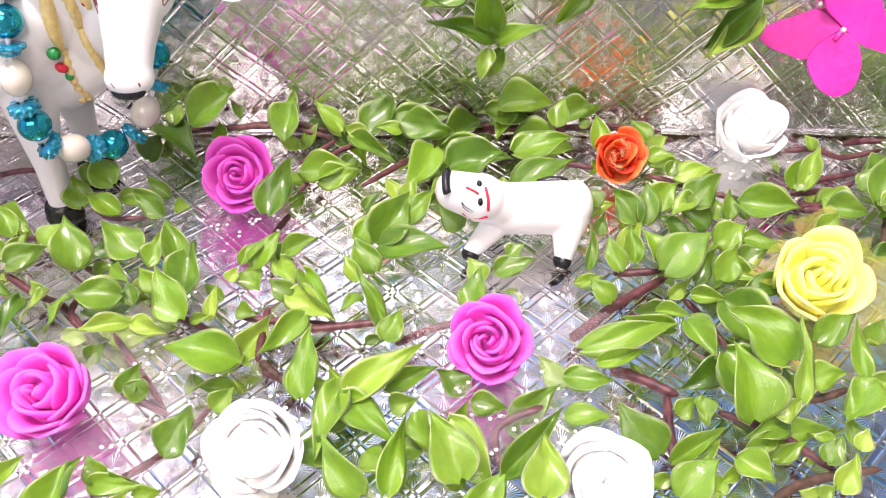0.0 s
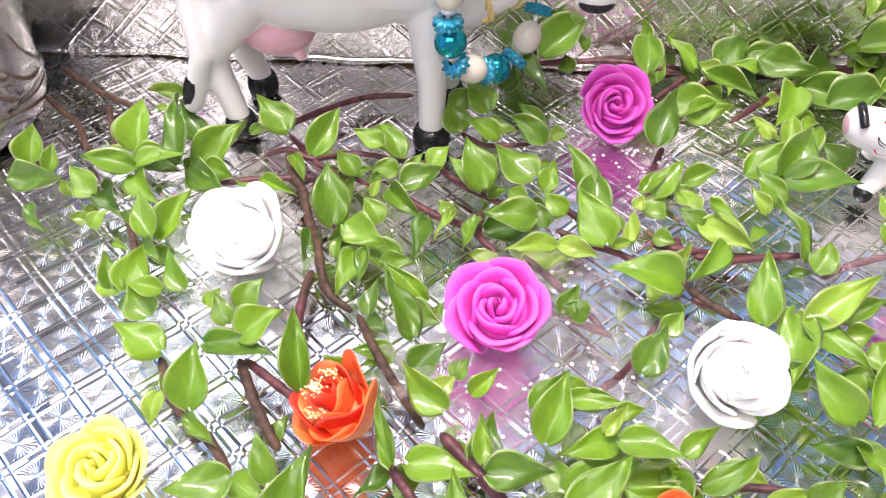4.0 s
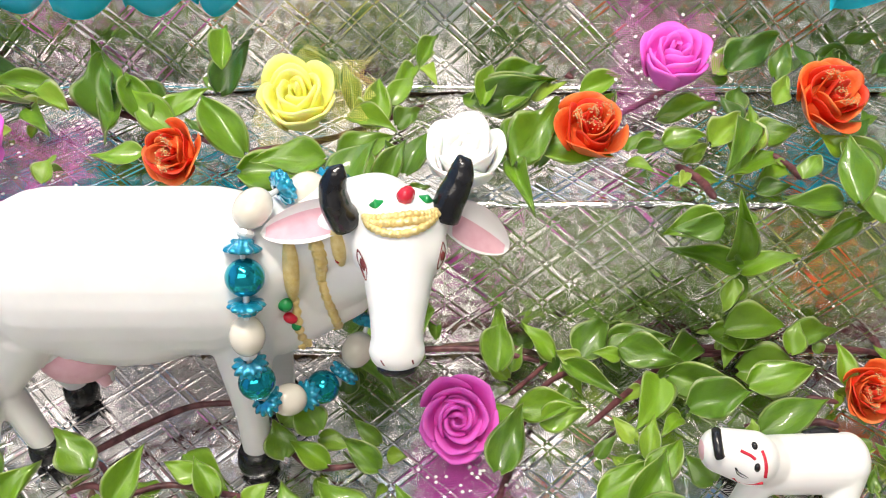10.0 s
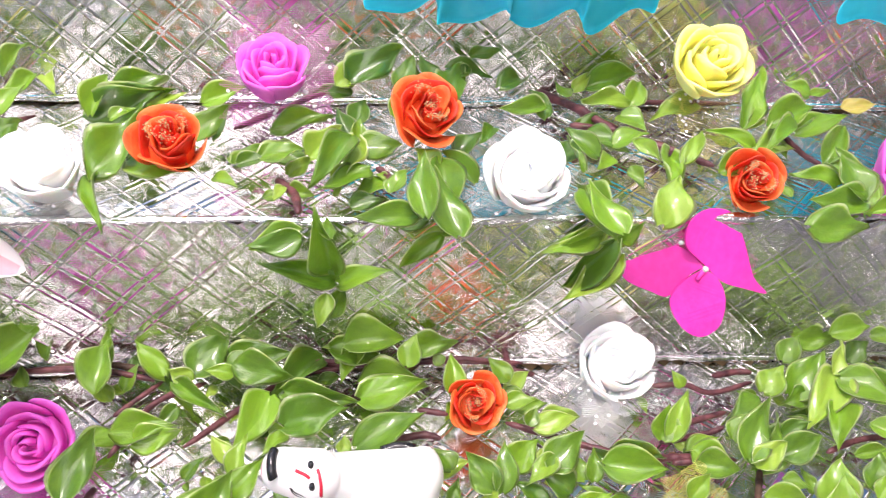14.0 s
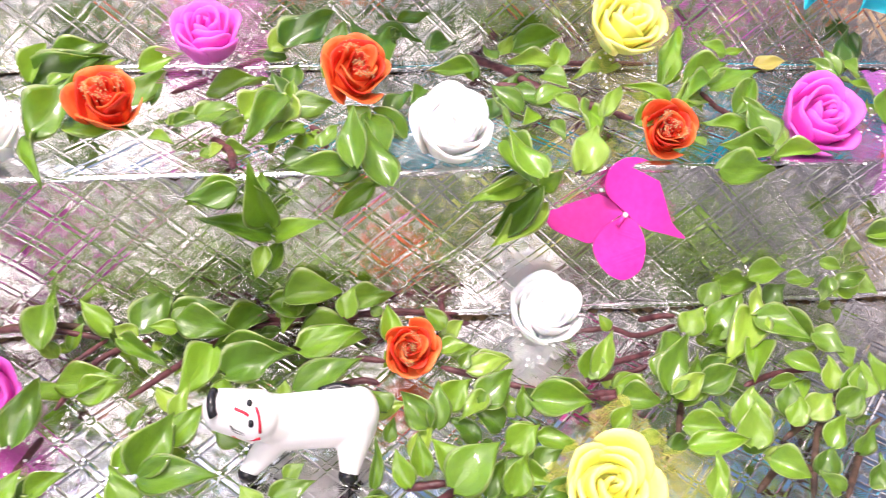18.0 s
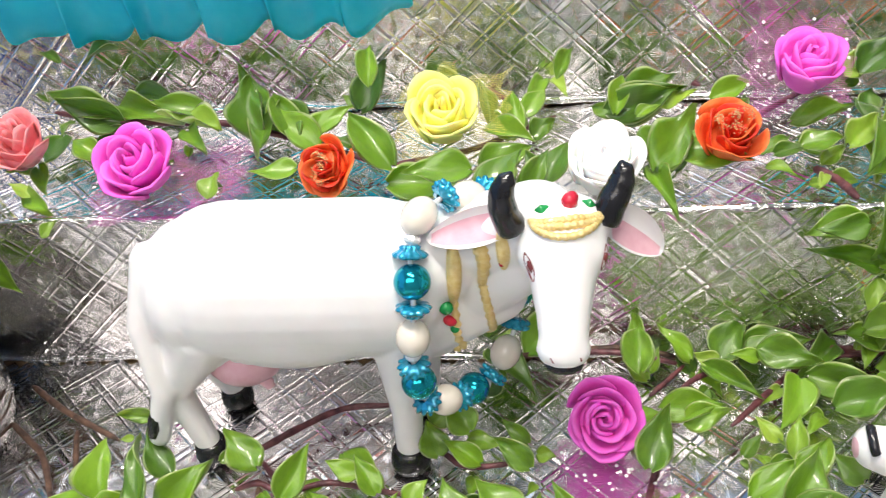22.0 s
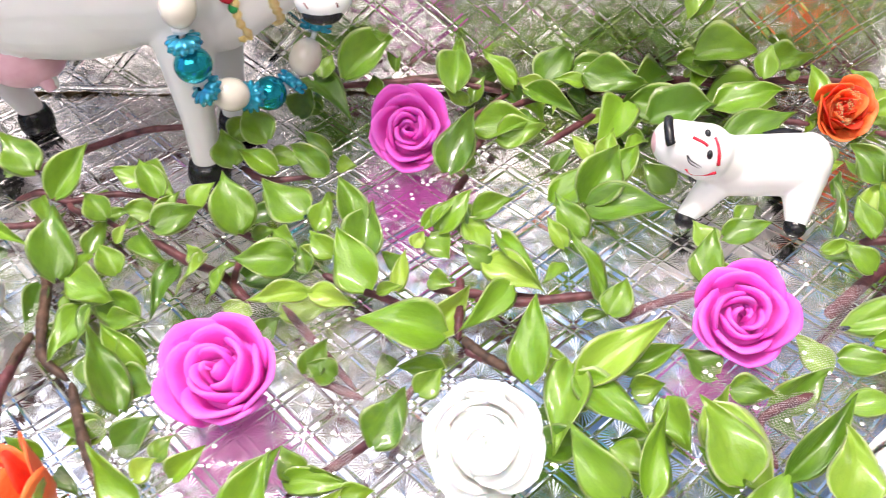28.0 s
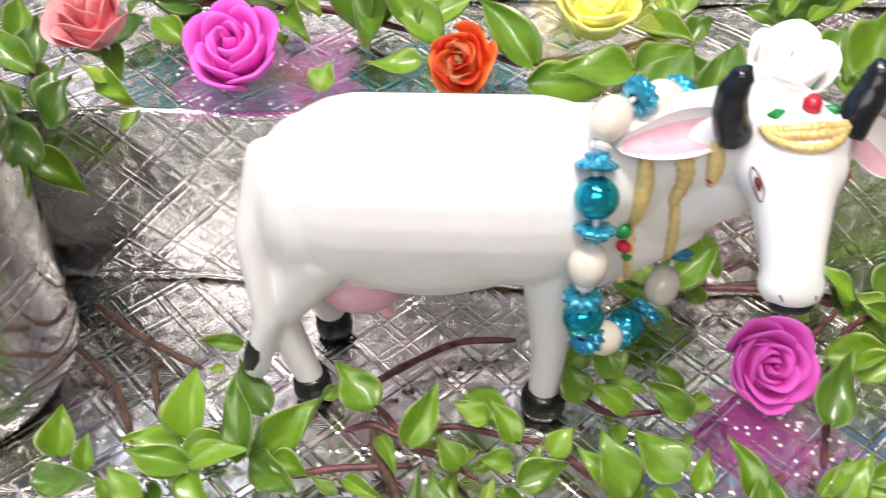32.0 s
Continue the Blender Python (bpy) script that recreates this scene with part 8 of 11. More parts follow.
leaf(v, (-0.1216, 0.1767, 0.0084), (-0.1290, 0.1768, 0.0096), (0.20, -0.47, 0.86), 0.75)
leaf(v, (-0.1128, 0.1798, 0.0082), (-0.1073, 0.1848, 0.0117), (0.22, -0.41, 0.88), 0.73)
leaf(v, (-0.1196, 0.1733, 0.0095), (-0.1143, 0.1795, 0.0137), (0.27, -0.49, 0.83), 0.45)
leaf(v, (-0.1196, 0.1715, 0.0087), (-0.1085, 0.1751, 0.0122), (0.17, -0.48, 0.86), 0.62)
leaf(v, (-0.1051, 0.1942, 0.0094), (-0.1088, 0.2024, 0.0148), (-0.08, -0.40, 0.91), 0.78)
leaf(v, (-0.1072, 0.2053, 0.0093), (-0.1019, 0.2100, 0.0132), (0.13, -0.52, 0.84), 0.84)
v = vine((-0.0631, 0.2193, 0.0000), "green creeper sprig with purple stems before the step face")
stem(v, [(-0.0457, 0.1974, 0.0032), (-0.0485, 0.1899, 0.0037), (-0.0513, 0.1813, 0.0046)], STEM, 0.0012)
stem(v, [(-0.1048, 0.1995, 0.0043), (-0.0975, 0.1948, 0.0039), (-0.0842, 0.1963, 0.0037)], STEM, 0.0010)
stem(v, [(-0.0441, 0.2061, 0.0040), (-0.0348, 0.2230, 0.0054), (-0.0214, 0.2315, 0.0045)], STEM, 0.0011)
stem(v, [(-0.0454, 0.2205, 0.0037), (-0.0404, 0.2251, 0.0045), (-0.0337, 0.2320, 0.0048)], STEM, 0.0009)
stem(v, [(-0.0857, 0.2375, 0.0034), (-0.0560, 0.2359, 0.0065), (-0.0338, 0.2326, 0.0043)])
stem(v, [(-0.0649, 0.2375, 0.0059), (-0.0489, 0.2375, 0.0064), (-0.0330, 0.2356, 0.0037)], STEM_BROWN, 0.0012)
leaf(v, (-0.0976, 0.2041, 0.0047), (-0.0876, 0.2031, 0.0025), (0.15, -0.47, 0.87), 0.54)
leaf(v, (-0.0485, 0.2218, 0.0126), (-0.0471, 0.2375, 0.0179), (-0.18, -0.30, 0.94), 0.55)
leaf(v, (-0.0445, 0.2309, 0.0029), (-0.0406, 0.2372, 0.0076), (0.10, -0.63, 0.77), 0.49)
leaf(v, (-0.0459, 0.2241, 0.0066), (-0.0527, 0.2304, 0.0092), (-0.05, -0.43, 0.90), 0.52, LEAF_PALE)
leaf(v, (-0.0876, 0.2271, 0.0025), (-0.0962, 0.2289, 0.0038), (-0.09, -0.73, 0.76), 0.51, LEAF_DARK)
leaf(v, (-0.0876, 0.2271, 0.0026), (-0.0887, 0.2321, 0.0069), (-0.06, -0.77, 0.76), 0.46)
leaf(v, (-0.0435, 0.2145, 0.0025), (-0.0574, 0.2092, 0.0025), (-0.11, -0.17, 0.94), 0.56)
leaf(v, (-0.0961, 0.1923, 0.0025), (-0.0967, 0.1855, 0.0025), (-0.06, -0.43, 0.95), 0.59)
leaf(v, (-0.0445, 0.2309, 0.0025), (-0.0497, 0.2328, 0.0025), (-0.11, -0.74, 0.77), 0.57)
leaf(v, (-0.0794, 0.1902, 0.0025), (-0.0819, 0.1862, 0.0025), (-0.02, -0.56, 0.78), 0.58)
leaf(v, (-0.0472, 0.1869, 0.0025), (-0.0501, 0.1899, 0.0025), (0.05, -0.38, 0.88), 0.50, LEAF_DARK)
leaf(v, (-0.0472, 0.1869, 0.0025), (-0.0522, 0.1867, 0.0025), (0.17, -0.36, 0.88), 0.60)
leaf(v, (-0.0974, 0.2010, 0.0025), (-0.0976, 0.1962, 0.0025), (0.12, -0.31, 0.90), 0.53, LEAF_DARK)
leaf(v, (-0.0941, 0.1927, 0.0083), (-0.1045, 0.1973, 0.0123), (-0.04, -0.57, 0.82), 0.52)
leaf(v, (-0.0810, 0.1909, 0.0087), (-0.0907, 0.1974, 0.0138), (-0.16, -0.39, 0.91), 0.52)
leaf(v, (-0.0811, 0.1994, 0.0083), (-0.0884, 0.2049, 0.0125), (-0.12, -0.39, 0.91), 0.45)
leaf(v, (-0.0788, 0.1960, 0.0081), (-0.0735, 0.1948, 0.0085), (-0.01, -0.59, 0.80), 0.85)
leaf(v, (-0.0501, 0.1883, 0.0119), (-0.0437, 0.2024, 0.0215), (-0.13, -0.44, 0.89), 0.51)
leaf(v, (-0.0377, 0.2078, 0.0075), (-0.0246, 0.2096, 0.0106), (0.02, -0.56, 0.83), 0.58)
leaf(v, (-0.0799, 0.2332, 0.0094), (-0.0648, 0.2448, 0.0182), (-0.26, -0.55, 0.79), 0.54)
leaf(v, (-0.0877, 0.2355, 0.0083), (-0.0845, 0.2413, 0.0122), (-0.25, -0.55, 0.80), 0.83)
leaf(v, (-0.0660, 0.2388, 0.0081), (-0.0660, 0.2477, 0.0137), (-0.25, -0.59, 0.77), 0.34)
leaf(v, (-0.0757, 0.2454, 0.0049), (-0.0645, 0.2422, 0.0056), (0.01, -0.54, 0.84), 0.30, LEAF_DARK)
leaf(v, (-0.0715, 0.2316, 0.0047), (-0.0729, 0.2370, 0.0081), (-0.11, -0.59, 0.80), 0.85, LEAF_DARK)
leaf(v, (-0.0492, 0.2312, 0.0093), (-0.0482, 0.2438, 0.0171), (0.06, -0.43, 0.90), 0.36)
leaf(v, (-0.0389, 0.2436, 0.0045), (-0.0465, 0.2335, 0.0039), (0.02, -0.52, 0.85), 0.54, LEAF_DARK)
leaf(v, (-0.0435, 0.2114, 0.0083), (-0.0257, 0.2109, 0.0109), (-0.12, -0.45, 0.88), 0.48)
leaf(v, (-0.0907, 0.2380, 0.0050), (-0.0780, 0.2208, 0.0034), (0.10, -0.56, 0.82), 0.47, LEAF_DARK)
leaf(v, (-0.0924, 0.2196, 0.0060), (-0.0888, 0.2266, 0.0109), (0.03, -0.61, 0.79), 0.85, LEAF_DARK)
leaf(v, (-0.0967, 0.2002, 0.0126), (-0.1037, 0.2069, 0.0176), (-0.05, -0.48, 0.88), 0.81)
v = vine((-0.0007, 0.2260, 0.0000), "green creeper sprig with purple stems before the step face")
stem(v, [(-0.0248, 0.2078, 0.0053), (0.0011, 0.2327, 0.0032), (0.0216, 0.2375, 0.0039)])
leaf(v, (-0.0152, 0.2382, 0.0071), (0.0042, 0.2370, 0.0102), (-0.16, -0.64, 0.75), 0.52)
leaf(v, (0.0010, 0.2264, 0.0053), (0.0225, 0.2226, 0.0038), (-0.10, -0.80, 0.59), 0.50)
leaf(v, (-0.0103, 0.1967, 0.0062), (-0.0078, 0.2064, 0.0124), (-0.24, -0.48, 0.85), 0.48, LEAF_PALE)
leaf(v, (0.0187, 0.2371, 0.0135), (0.0359, 0.2375, 0.0154), (-0.10, -0.33, 0.94), 0.60)
leaf(v, (0.0139, 0.2375, 0.0114), (0.0311, 0.2365, 0.0066), (0.20, -0.51, 0.84), 0.51)
leaf(v, (-0.0151, 0.2339, 0.0072), (-0.0065, 0.2375, 0.0116), (-0.26, -0.43, 0.86), 0.59)
leaf(v, (0.0159, 0.2345, 0.0083), (0.0201, 0.2375, 0.0114), (-0.24, -0.52, 0.82), 0.49, LEAF_PALE)
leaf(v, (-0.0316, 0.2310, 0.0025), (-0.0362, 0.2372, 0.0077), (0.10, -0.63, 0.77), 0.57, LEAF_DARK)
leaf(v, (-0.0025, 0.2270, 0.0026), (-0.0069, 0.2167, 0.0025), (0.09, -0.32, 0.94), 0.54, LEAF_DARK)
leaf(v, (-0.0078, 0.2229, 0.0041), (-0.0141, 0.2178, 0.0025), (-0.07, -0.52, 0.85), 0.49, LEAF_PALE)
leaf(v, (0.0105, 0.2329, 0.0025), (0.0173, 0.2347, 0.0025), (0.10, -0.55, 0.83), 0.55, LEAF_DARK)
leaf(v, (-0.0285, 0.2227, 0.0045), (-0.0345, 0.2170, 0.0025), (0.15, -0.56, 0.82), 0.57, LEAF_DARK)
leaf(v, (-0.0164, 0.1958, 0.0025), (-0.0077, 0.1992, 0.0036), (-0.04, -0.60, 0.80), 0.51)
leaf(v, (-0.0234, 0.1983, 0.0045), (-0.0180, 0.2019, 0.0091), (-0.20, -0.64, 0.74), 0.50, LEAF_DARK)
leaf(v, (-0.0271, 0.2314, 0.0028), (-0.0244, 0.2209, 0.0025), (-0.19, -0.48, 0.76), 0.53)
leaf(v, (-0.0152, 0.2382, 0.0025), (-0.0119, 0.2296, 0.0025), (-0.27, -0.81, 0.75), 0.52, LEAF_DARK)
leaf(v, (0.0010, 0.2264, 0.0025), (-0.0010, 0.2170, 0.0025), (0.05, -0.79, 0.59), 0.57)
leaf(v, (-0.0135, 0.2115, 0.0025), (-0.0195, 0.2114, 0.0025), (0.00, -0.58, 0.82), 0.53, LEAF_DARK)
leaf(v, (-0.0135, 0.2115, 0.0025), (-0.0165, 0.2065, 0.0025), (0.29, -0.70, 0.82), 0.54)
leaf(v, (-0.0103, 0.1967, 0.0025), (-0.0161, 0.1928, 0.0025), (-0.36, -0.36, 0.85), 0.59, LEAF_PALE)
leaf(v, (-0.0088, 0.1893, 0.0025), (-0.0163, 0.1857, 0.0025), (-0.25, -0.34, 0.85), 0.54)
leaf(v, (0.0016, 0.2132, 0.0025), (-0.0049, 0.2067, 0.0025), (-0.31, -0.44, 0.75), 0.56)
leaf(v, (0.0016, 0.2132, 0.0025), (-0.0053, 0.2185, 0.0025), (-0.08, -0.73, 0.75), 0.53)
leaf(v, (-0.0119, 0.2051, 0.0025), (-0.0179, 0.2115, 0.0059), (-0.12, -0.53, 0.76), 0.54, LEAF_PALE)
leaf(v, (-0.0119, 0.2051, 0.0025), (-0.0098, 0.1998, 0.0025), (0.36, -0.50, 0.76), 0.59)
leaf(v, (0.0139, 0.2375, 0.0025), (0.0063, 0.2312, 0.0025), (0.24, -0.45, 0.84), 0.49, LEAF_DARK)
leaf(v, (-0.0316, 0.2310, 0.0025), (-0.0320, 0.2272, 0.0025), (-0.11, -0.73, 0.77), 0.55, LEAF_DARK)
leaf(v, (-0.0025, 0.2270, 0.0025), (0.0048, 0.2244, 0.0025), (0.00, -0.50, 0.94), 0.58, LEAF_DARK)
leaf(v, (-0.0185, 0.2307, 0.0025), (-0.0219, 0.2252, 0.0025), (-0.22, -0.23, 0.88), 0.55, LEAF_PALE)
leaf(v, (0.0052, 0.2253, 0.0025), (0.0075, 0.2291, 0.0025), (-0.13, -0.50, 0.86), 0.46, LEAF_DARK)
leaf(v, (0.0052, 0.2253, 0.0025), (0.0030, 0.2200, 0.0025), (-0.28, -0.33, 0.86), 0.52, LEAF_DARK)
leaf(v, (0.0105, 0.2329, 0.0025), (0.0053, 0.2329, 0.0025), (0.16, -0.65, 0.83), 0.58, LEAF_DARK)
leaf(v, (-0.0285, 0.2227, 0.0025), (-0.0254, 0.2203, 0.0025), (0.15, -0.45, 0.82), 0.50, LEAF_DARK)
leaf(v, (-0.0164, 0.1958, 0.0025), (-0.0194, 0.2007, 0.0025), (-0.01, -0.53, 0.80), 0.53)
leaf(v, (-0.0164, 0.1958, 0.0025), (-0.0213, 0.1912, 0.0025), (0.20, -0.42, 0.80), 0.57)
leaf(v, (-0.0234, 0.1983, 0.0025), (-0.0225, 0.1949, 0.0025), (-0.13, -0.50, 0.74), 0.57, LEAF_DARK)
leaf(v, (-0.0326, 0.2308, 0.0083), (-0.0418, 0.2402, 0.0146), (0.08, -0.46, 0.88), 0.45)
leaf(v, (-0.0244, 0.2319, 0.0081), (-0.0143, 0.2424, 0.0152), (-0.03, -0.44, 0.90), 0.67)
leaf(v, (-0.0152, 0.2434, 0.0077), (-0.0017, 0.2472, 0.0118), (-0.11, -0.60, 0.79), 0.50)
leaf(v, (-0.0134, 0.2306, 0.0091), (-0.0216, 0.2308, 0.0106), (-0.11, -0.59, 0.80), 0.58)
leaf(v, (-0.0248, 0.2291, 0.0080), (-0.0318, 0.2318, 0.0104), (-0.25, -0.52, 0.82), 0.75, LEAF_PALE)
leaf(v, (-0.0288, 0.2282, 0.0080), (-0.0142, 0.2158, 0.0076), (-0.27, -0.45, 0.85), 0.30)
leaf(v, (-0.0027, 0.2226, 0.0079), (-0.0121, 0.2057, 0.0064), (-0.13, -0.54, 0.83), 0.52)
leaf(v, (-0.0177, 0.1761, 0.0128), (-0.0091, 0.1884, 0.0209), (0.10, -0.45, 0.89), 0.63)
leaf(v, (-0.0120, 0.1889, 0.0084), (-0.0025, 0.1969, 0.0141), (0.20, -0.47, 0.86), 0.58)
leaf(v, (-0.0172, 0.1751, 0.0125), (0.0024, 0.1724, 0.0143), (0.12, -0.56, 0.82), 0.48)
leaf(v, (-0.0033, 0.2549, 0.0078), (0.0004, 0.2430, 0.0066), (-0.09, -0.43, 0.90), 0.40)
leaf(v, (0.0088, 0.2423, 0.0057), (-0.0008, 0.2501, 0.0111), (-0.16, -0.52, 0.84), 0.40, LEAF_DARK)
leaf(v, (-0.0128, 0.2314, 0.0117), (0.0039, 0.2254, 0.0127), (-0.29, -0.47, 0.83), 0.54)
leaf(v, (0.0115, 0.2390, 0.0060), (-0.0036, 0.2254, 0.0055), (-0.24, -0.49, 0.83), 0.40, LEAF_DARK)
leaf(v, (0.0020, 0.2081, 0.0124), (0.0192, 0.2109, 0.0164), (-0.04, -0.41, 0.91), 0.60, LEAF_DARK)
leaf(v, (0.0118, 0.2424, 0.0077), (0.0211, 0.2461, 0.0110), (-0.12, -0.41, 0.90), 0.58)
leaf(v, (0.0204, 0.2479, 0.0084), (0.0318, 0.2422, 0.0088), (-0.04, -0.45, 0.89), 0.64)
leaf(v, (0.0200, 0.2394, 0.0086), (0.0171, 0.2276, 0.0073), (0.28, -0.47, 0.83), 0.50)
leaf(v, (0.0225, 0.2211, 0.0076), (0.0417, 0.2243, 0.0122), (0.05, -0.52, 0.85), 0.53)
leaf(v, (0.0210, 0.2038, 0.0083), (0.0400, 0.2101, 0.0143), (-0.17, -0.56, 0.81), 0.46)
leaf(v, (0.0171, 0.2011, 0.0093), (0.0182, 0.2052, 0.0120), (0.28, -0.47, 0.84), 0.85, LEAF_PALE)
leaf(v, (0.0056, 0.1904, 0.0047), (-0.0012, 0.1960, 0.0087), (-0.22, -0.59, 0.78), 0.78, LEAF_DARK)
v = vine((0.0476, 0.2261, 0.0000), "green creeper sprig with purple stems before the step face")
stem(v, [(0.0111, 0.2625, 0.0034), (0.0288, 0.2613, 0.0031), (0.0400, 0.2563, 0.0047)], STEM, 0.0015)
stem(v, [(0.0524, 0.2455, 0.0038), (0.0657, 0.2458, 0.0036), (0.0680, 0.2358, 0.0031), (0.0749, 0.2328, 0.0031)], STEM, 0.0013)
stem(v, [(0.0183, 0.2085, 0.0047), (0.0288, 0.2089, 0.0039), (0.0394, 0.2105, 0.0041), (0.0443, 0.2085, 0.0047)], STEM, 0.0013)
stem(v, [(0.0383, 0.2186, 0.0053), (0.0470, 0.2170, 0.0048)], STEM, 0.0011)
stem(v, [(0.0128, 0.2375, 0.0062), (0.0404, 0.2375, 0.0035)])
stem(v, [(0.0066, 0.2375, 0.0062), (0.0314, 0.2375, 0.0048), (0.0517, 0.2375, 0.0049), (0.0718, 0.2375, 0.0034)])
stem(v, [(0.0063, 0.2375, 0.0057), (0.0279, 0.2375, 0.0041), (0.0524, 0.2375, 0.0058), (0.0698, 0.2364, 0.0034)])
stem(v, [(0.0629, 0.2130, 0.0053), (0.0821, 0.2062, 0.0038), (0.0979, 0.2006, 0.0037)])
leaf(v, (0.0369, 0.2356, 0.0130), (0.0518, 0.2375, 0.0133), (0.04, -0.46, 0.89), 0.48)
leaf(v, (0.0735, 0.2147, 0.0035), (0.0859, 0.2166, 0.0031), (0.09, -0.39, 0.91), 0.59, LEAF_PALE)
leaf(v, (0.0628, 0.2257, 0.0029), (0.0734, 0.2238, 0.0025), (0.04, -0.37, 0.93), 0.51, LEAF_PALE)
leaf(v, (0.0419, 0.1999, 0.0025), (0.0516, 0.2004, 0.0052), (-0.21, -0.63, 0.75), 0.60, LEAF_PALE)
leaf(v, (0.0356, 0.2298, 0.0116), (0.0390, 0.2375, 0.0173), (0.08, -0.61, 0.79), 0.65)
leaf(v, (0.0229, 0.2309, 0.0025), (0.0429, 0.2304, 0.0025), (-0.01, -0.43, 0.90), 0.62)
leaf(v, (0.0313, 0.2380, 0.0054), (0.0244, 0.2356, 0.0030), (-0.12, -0.50, 0.86), 0.58)
leaf(v, (0.0653, 0.2260, 0.0033), (0.0730, 0.2324, 0.0060), (-0.04, -0.35, 0.94), 0.51, LEAF_PALE)
leaf(v, (0.0677, 0.2205, 0.0025), (0.0772, 0.2214, 0.0036), (-0.27, -0.54, 0.80), 0.50)
leaf(v, (0.0582, 0.1985, 0.0025), (0.0530, 0.2051, 0.0025), (-0.18, -0.35, 0.92), 0.59)
leaf(v, (0.0826, 0.1870, 0.0025), (0.0755, 0.1825, 0.0025), (0.25, -0.61, 0.91), 0.48)
leaf(v, (0.0713, 0.1868, 0.0025), (0.0737, 0.1796, 0.0025), (-0.28, -0.36, 0.85), 0.51, LEAF_DARK)
leaf(v, (0.0713, 0.1868, 0.0025), (0.0729, 0.1830, 0.0025), (0.03, -0.30, 0.85), 0.60, LEAF_DARK)
leaf(v, (0.0490, 0.2225, 0.0025), (0.0547, 0.2226, 0.0025), (-0.01, -0.57, 0.84), 0.47)
leaf(v, (0.0490, 0.2225, 0.0025), (0.0460, 0.2162, 0.0025), (-0.01, -0.53, 0.84), 0.52)
leaf(v, (0.0653, 0.2260, 0.0025), (0.0666, 0.2206, 0.0025), (-0.29, -0.54, 0.94), 0.52, LEAF_PALE)
leaf(v, (0.0653, 0.2260, 0.0025), (0.0629, 0.2185, 0.0025), (0.03, -0.15, 0.94), 0.51)
leaf(v, (0.0677, 0.2205, 0.0025), (0.0651, 0.2250, 0.0025), (-0.48, -0.35, 0.80), 0.55)
leaf(v, (0.0395, 0.2012, 0.0025), (0.0375, 0.2047, 0.0040), (0.21, -0.62, 0.86), 0.51)
leaf(v, (0.0703, 0.2026, 0.0025), (0.0768, 0.2042, 0.0025), (0.11, -0.33, 0.93), 0.59, LEAF_PALE)
leaf(v, (0.0491, 0.2405, 0.0091), (0.0391, 0.2476, 0.0144), (-0.05, -0.61, 0.79), 0.65)
leaf(v, (0.0496, 0.2206, 0.0086), (0.0483, 0.2313, 0.0153), (-0.09, -0.45, 0.89), 0.52)
leaf(v, (0.0465, 0.2333, 0.0082), (0.0437, 0.2363, 0.0103), (-0.17, -0.39, 0.91), 0.85)
leaf(v, (0.0649, 0.2253, 0.0092), (0.0595, 0.2314, 0.0135), (0.07, -0.54, 0.84), 0.69)
leaf(v, (0.0631, 0.2171, 0.0092), (0.0717, 0.2167, 0.0104), (-0.01, -0.61, 0.79), 0.63)
leaf(v, (0.0455, 0.1957, 0.0077), (0.0410, 0.2006, 0.0111), (0.14, -0.41, 0.90), 0.85)
leaf(v, (0.0554, 0.1879, 0.0091), (0.0489, 0.1963, 0.0149), (-0.11, -0.47, 0.88), 0.67)
leaf(v, (0.0580, 0.1876, 0.0087), (0.0596, 0.1986, 0.0159), (0.18, -0.53, 0.83), 0.49)
leaf(v, (0.0607, 0.1955, 0.0085), (0.0696, 0.2011, 0.0129), (0.05, -0.58, 0.81), 0.77)
leaf(v, (0.0712, 0.1921, 0.0116), (0.0809, 0.1998, 0.0174), (-0.27, -0.54, 0.80), 0.69)
leaf(v, (0.0717, 0.1949, 0.0120), (0.0637, 0.1871, 0.0114), (0.12, -0.53, 0.84), 0.50, LEAF_PALE)
leaf(v, (0.0761, 0.1880, 0.0061), (0.0691, 0.1935, 0.0104), (0.26, -0.45, 0.85), 0.79, LEAF_DARK)
leaf(v, (0.0700, 0.2084, 0.0086), (0.0829, 0.2095, 0.0112), (0.18, -0.54, 0.82), 0.50, LEAF_PALE)
leaf(v, (0.0684, 0.2089, 0.0089), (0.0713, 0.2130, 0.0117), (0.01, -0.56, 0.83), 0.78)
leaf(v, (0.0448, 0.1871, 0.0050), (0.0471, 0.1928, 0.0087), (0.13, -0.43, 0.89), 0.58, LEAF_DARK)
v = vine((0.1207, 0.2096, 0.0000), "green creeper sprig with purple stems before the step face")
stem(v, [(0.1063, 0.2263, 0.0035), (0.1182, 0.2254, 0.0055), (0.1272, 0.2236, 0.0035), (0.1406, 0.2266, 0.0045)], STEM, 0.0011)
stem(v, [(0.1055, 0.2047, 0.0046), (0.1206, 0.2083, 0.0037), (0.1256, 0.2092, 0.0052)], STEM, 0.0011)
stem(v, [(0.1071, 0.1979, 0.0045), (0.1147, 0.1981, 0.0048)], STEM, 0.0011)
stem(v, [(0.1053, 0.2085, 0.0038), (0.1162, 0.2123, 0.0037), (0.1290, 0.2158, 0.0038)], STEM, 0.0012)
stem(v, [(0.0998, 0.1986, 0.0054), (0.1129, 0.1995, 0.0046), (0.1257, 0.1983, 0.0042)], STEM, 0.0013)
stem(v, [(0.1286, 0.2285, 0.0054), (0.1366, 0.2307, 0.0046), (0.1417, 0.2300, 0.0051)], STEM, 0.0012)
leaf(v, (0.1294, 0.1948, 0.0044), (0.1409, 0.2104, 0.0106), (0.24, -0.51, 0.83), 0.50)
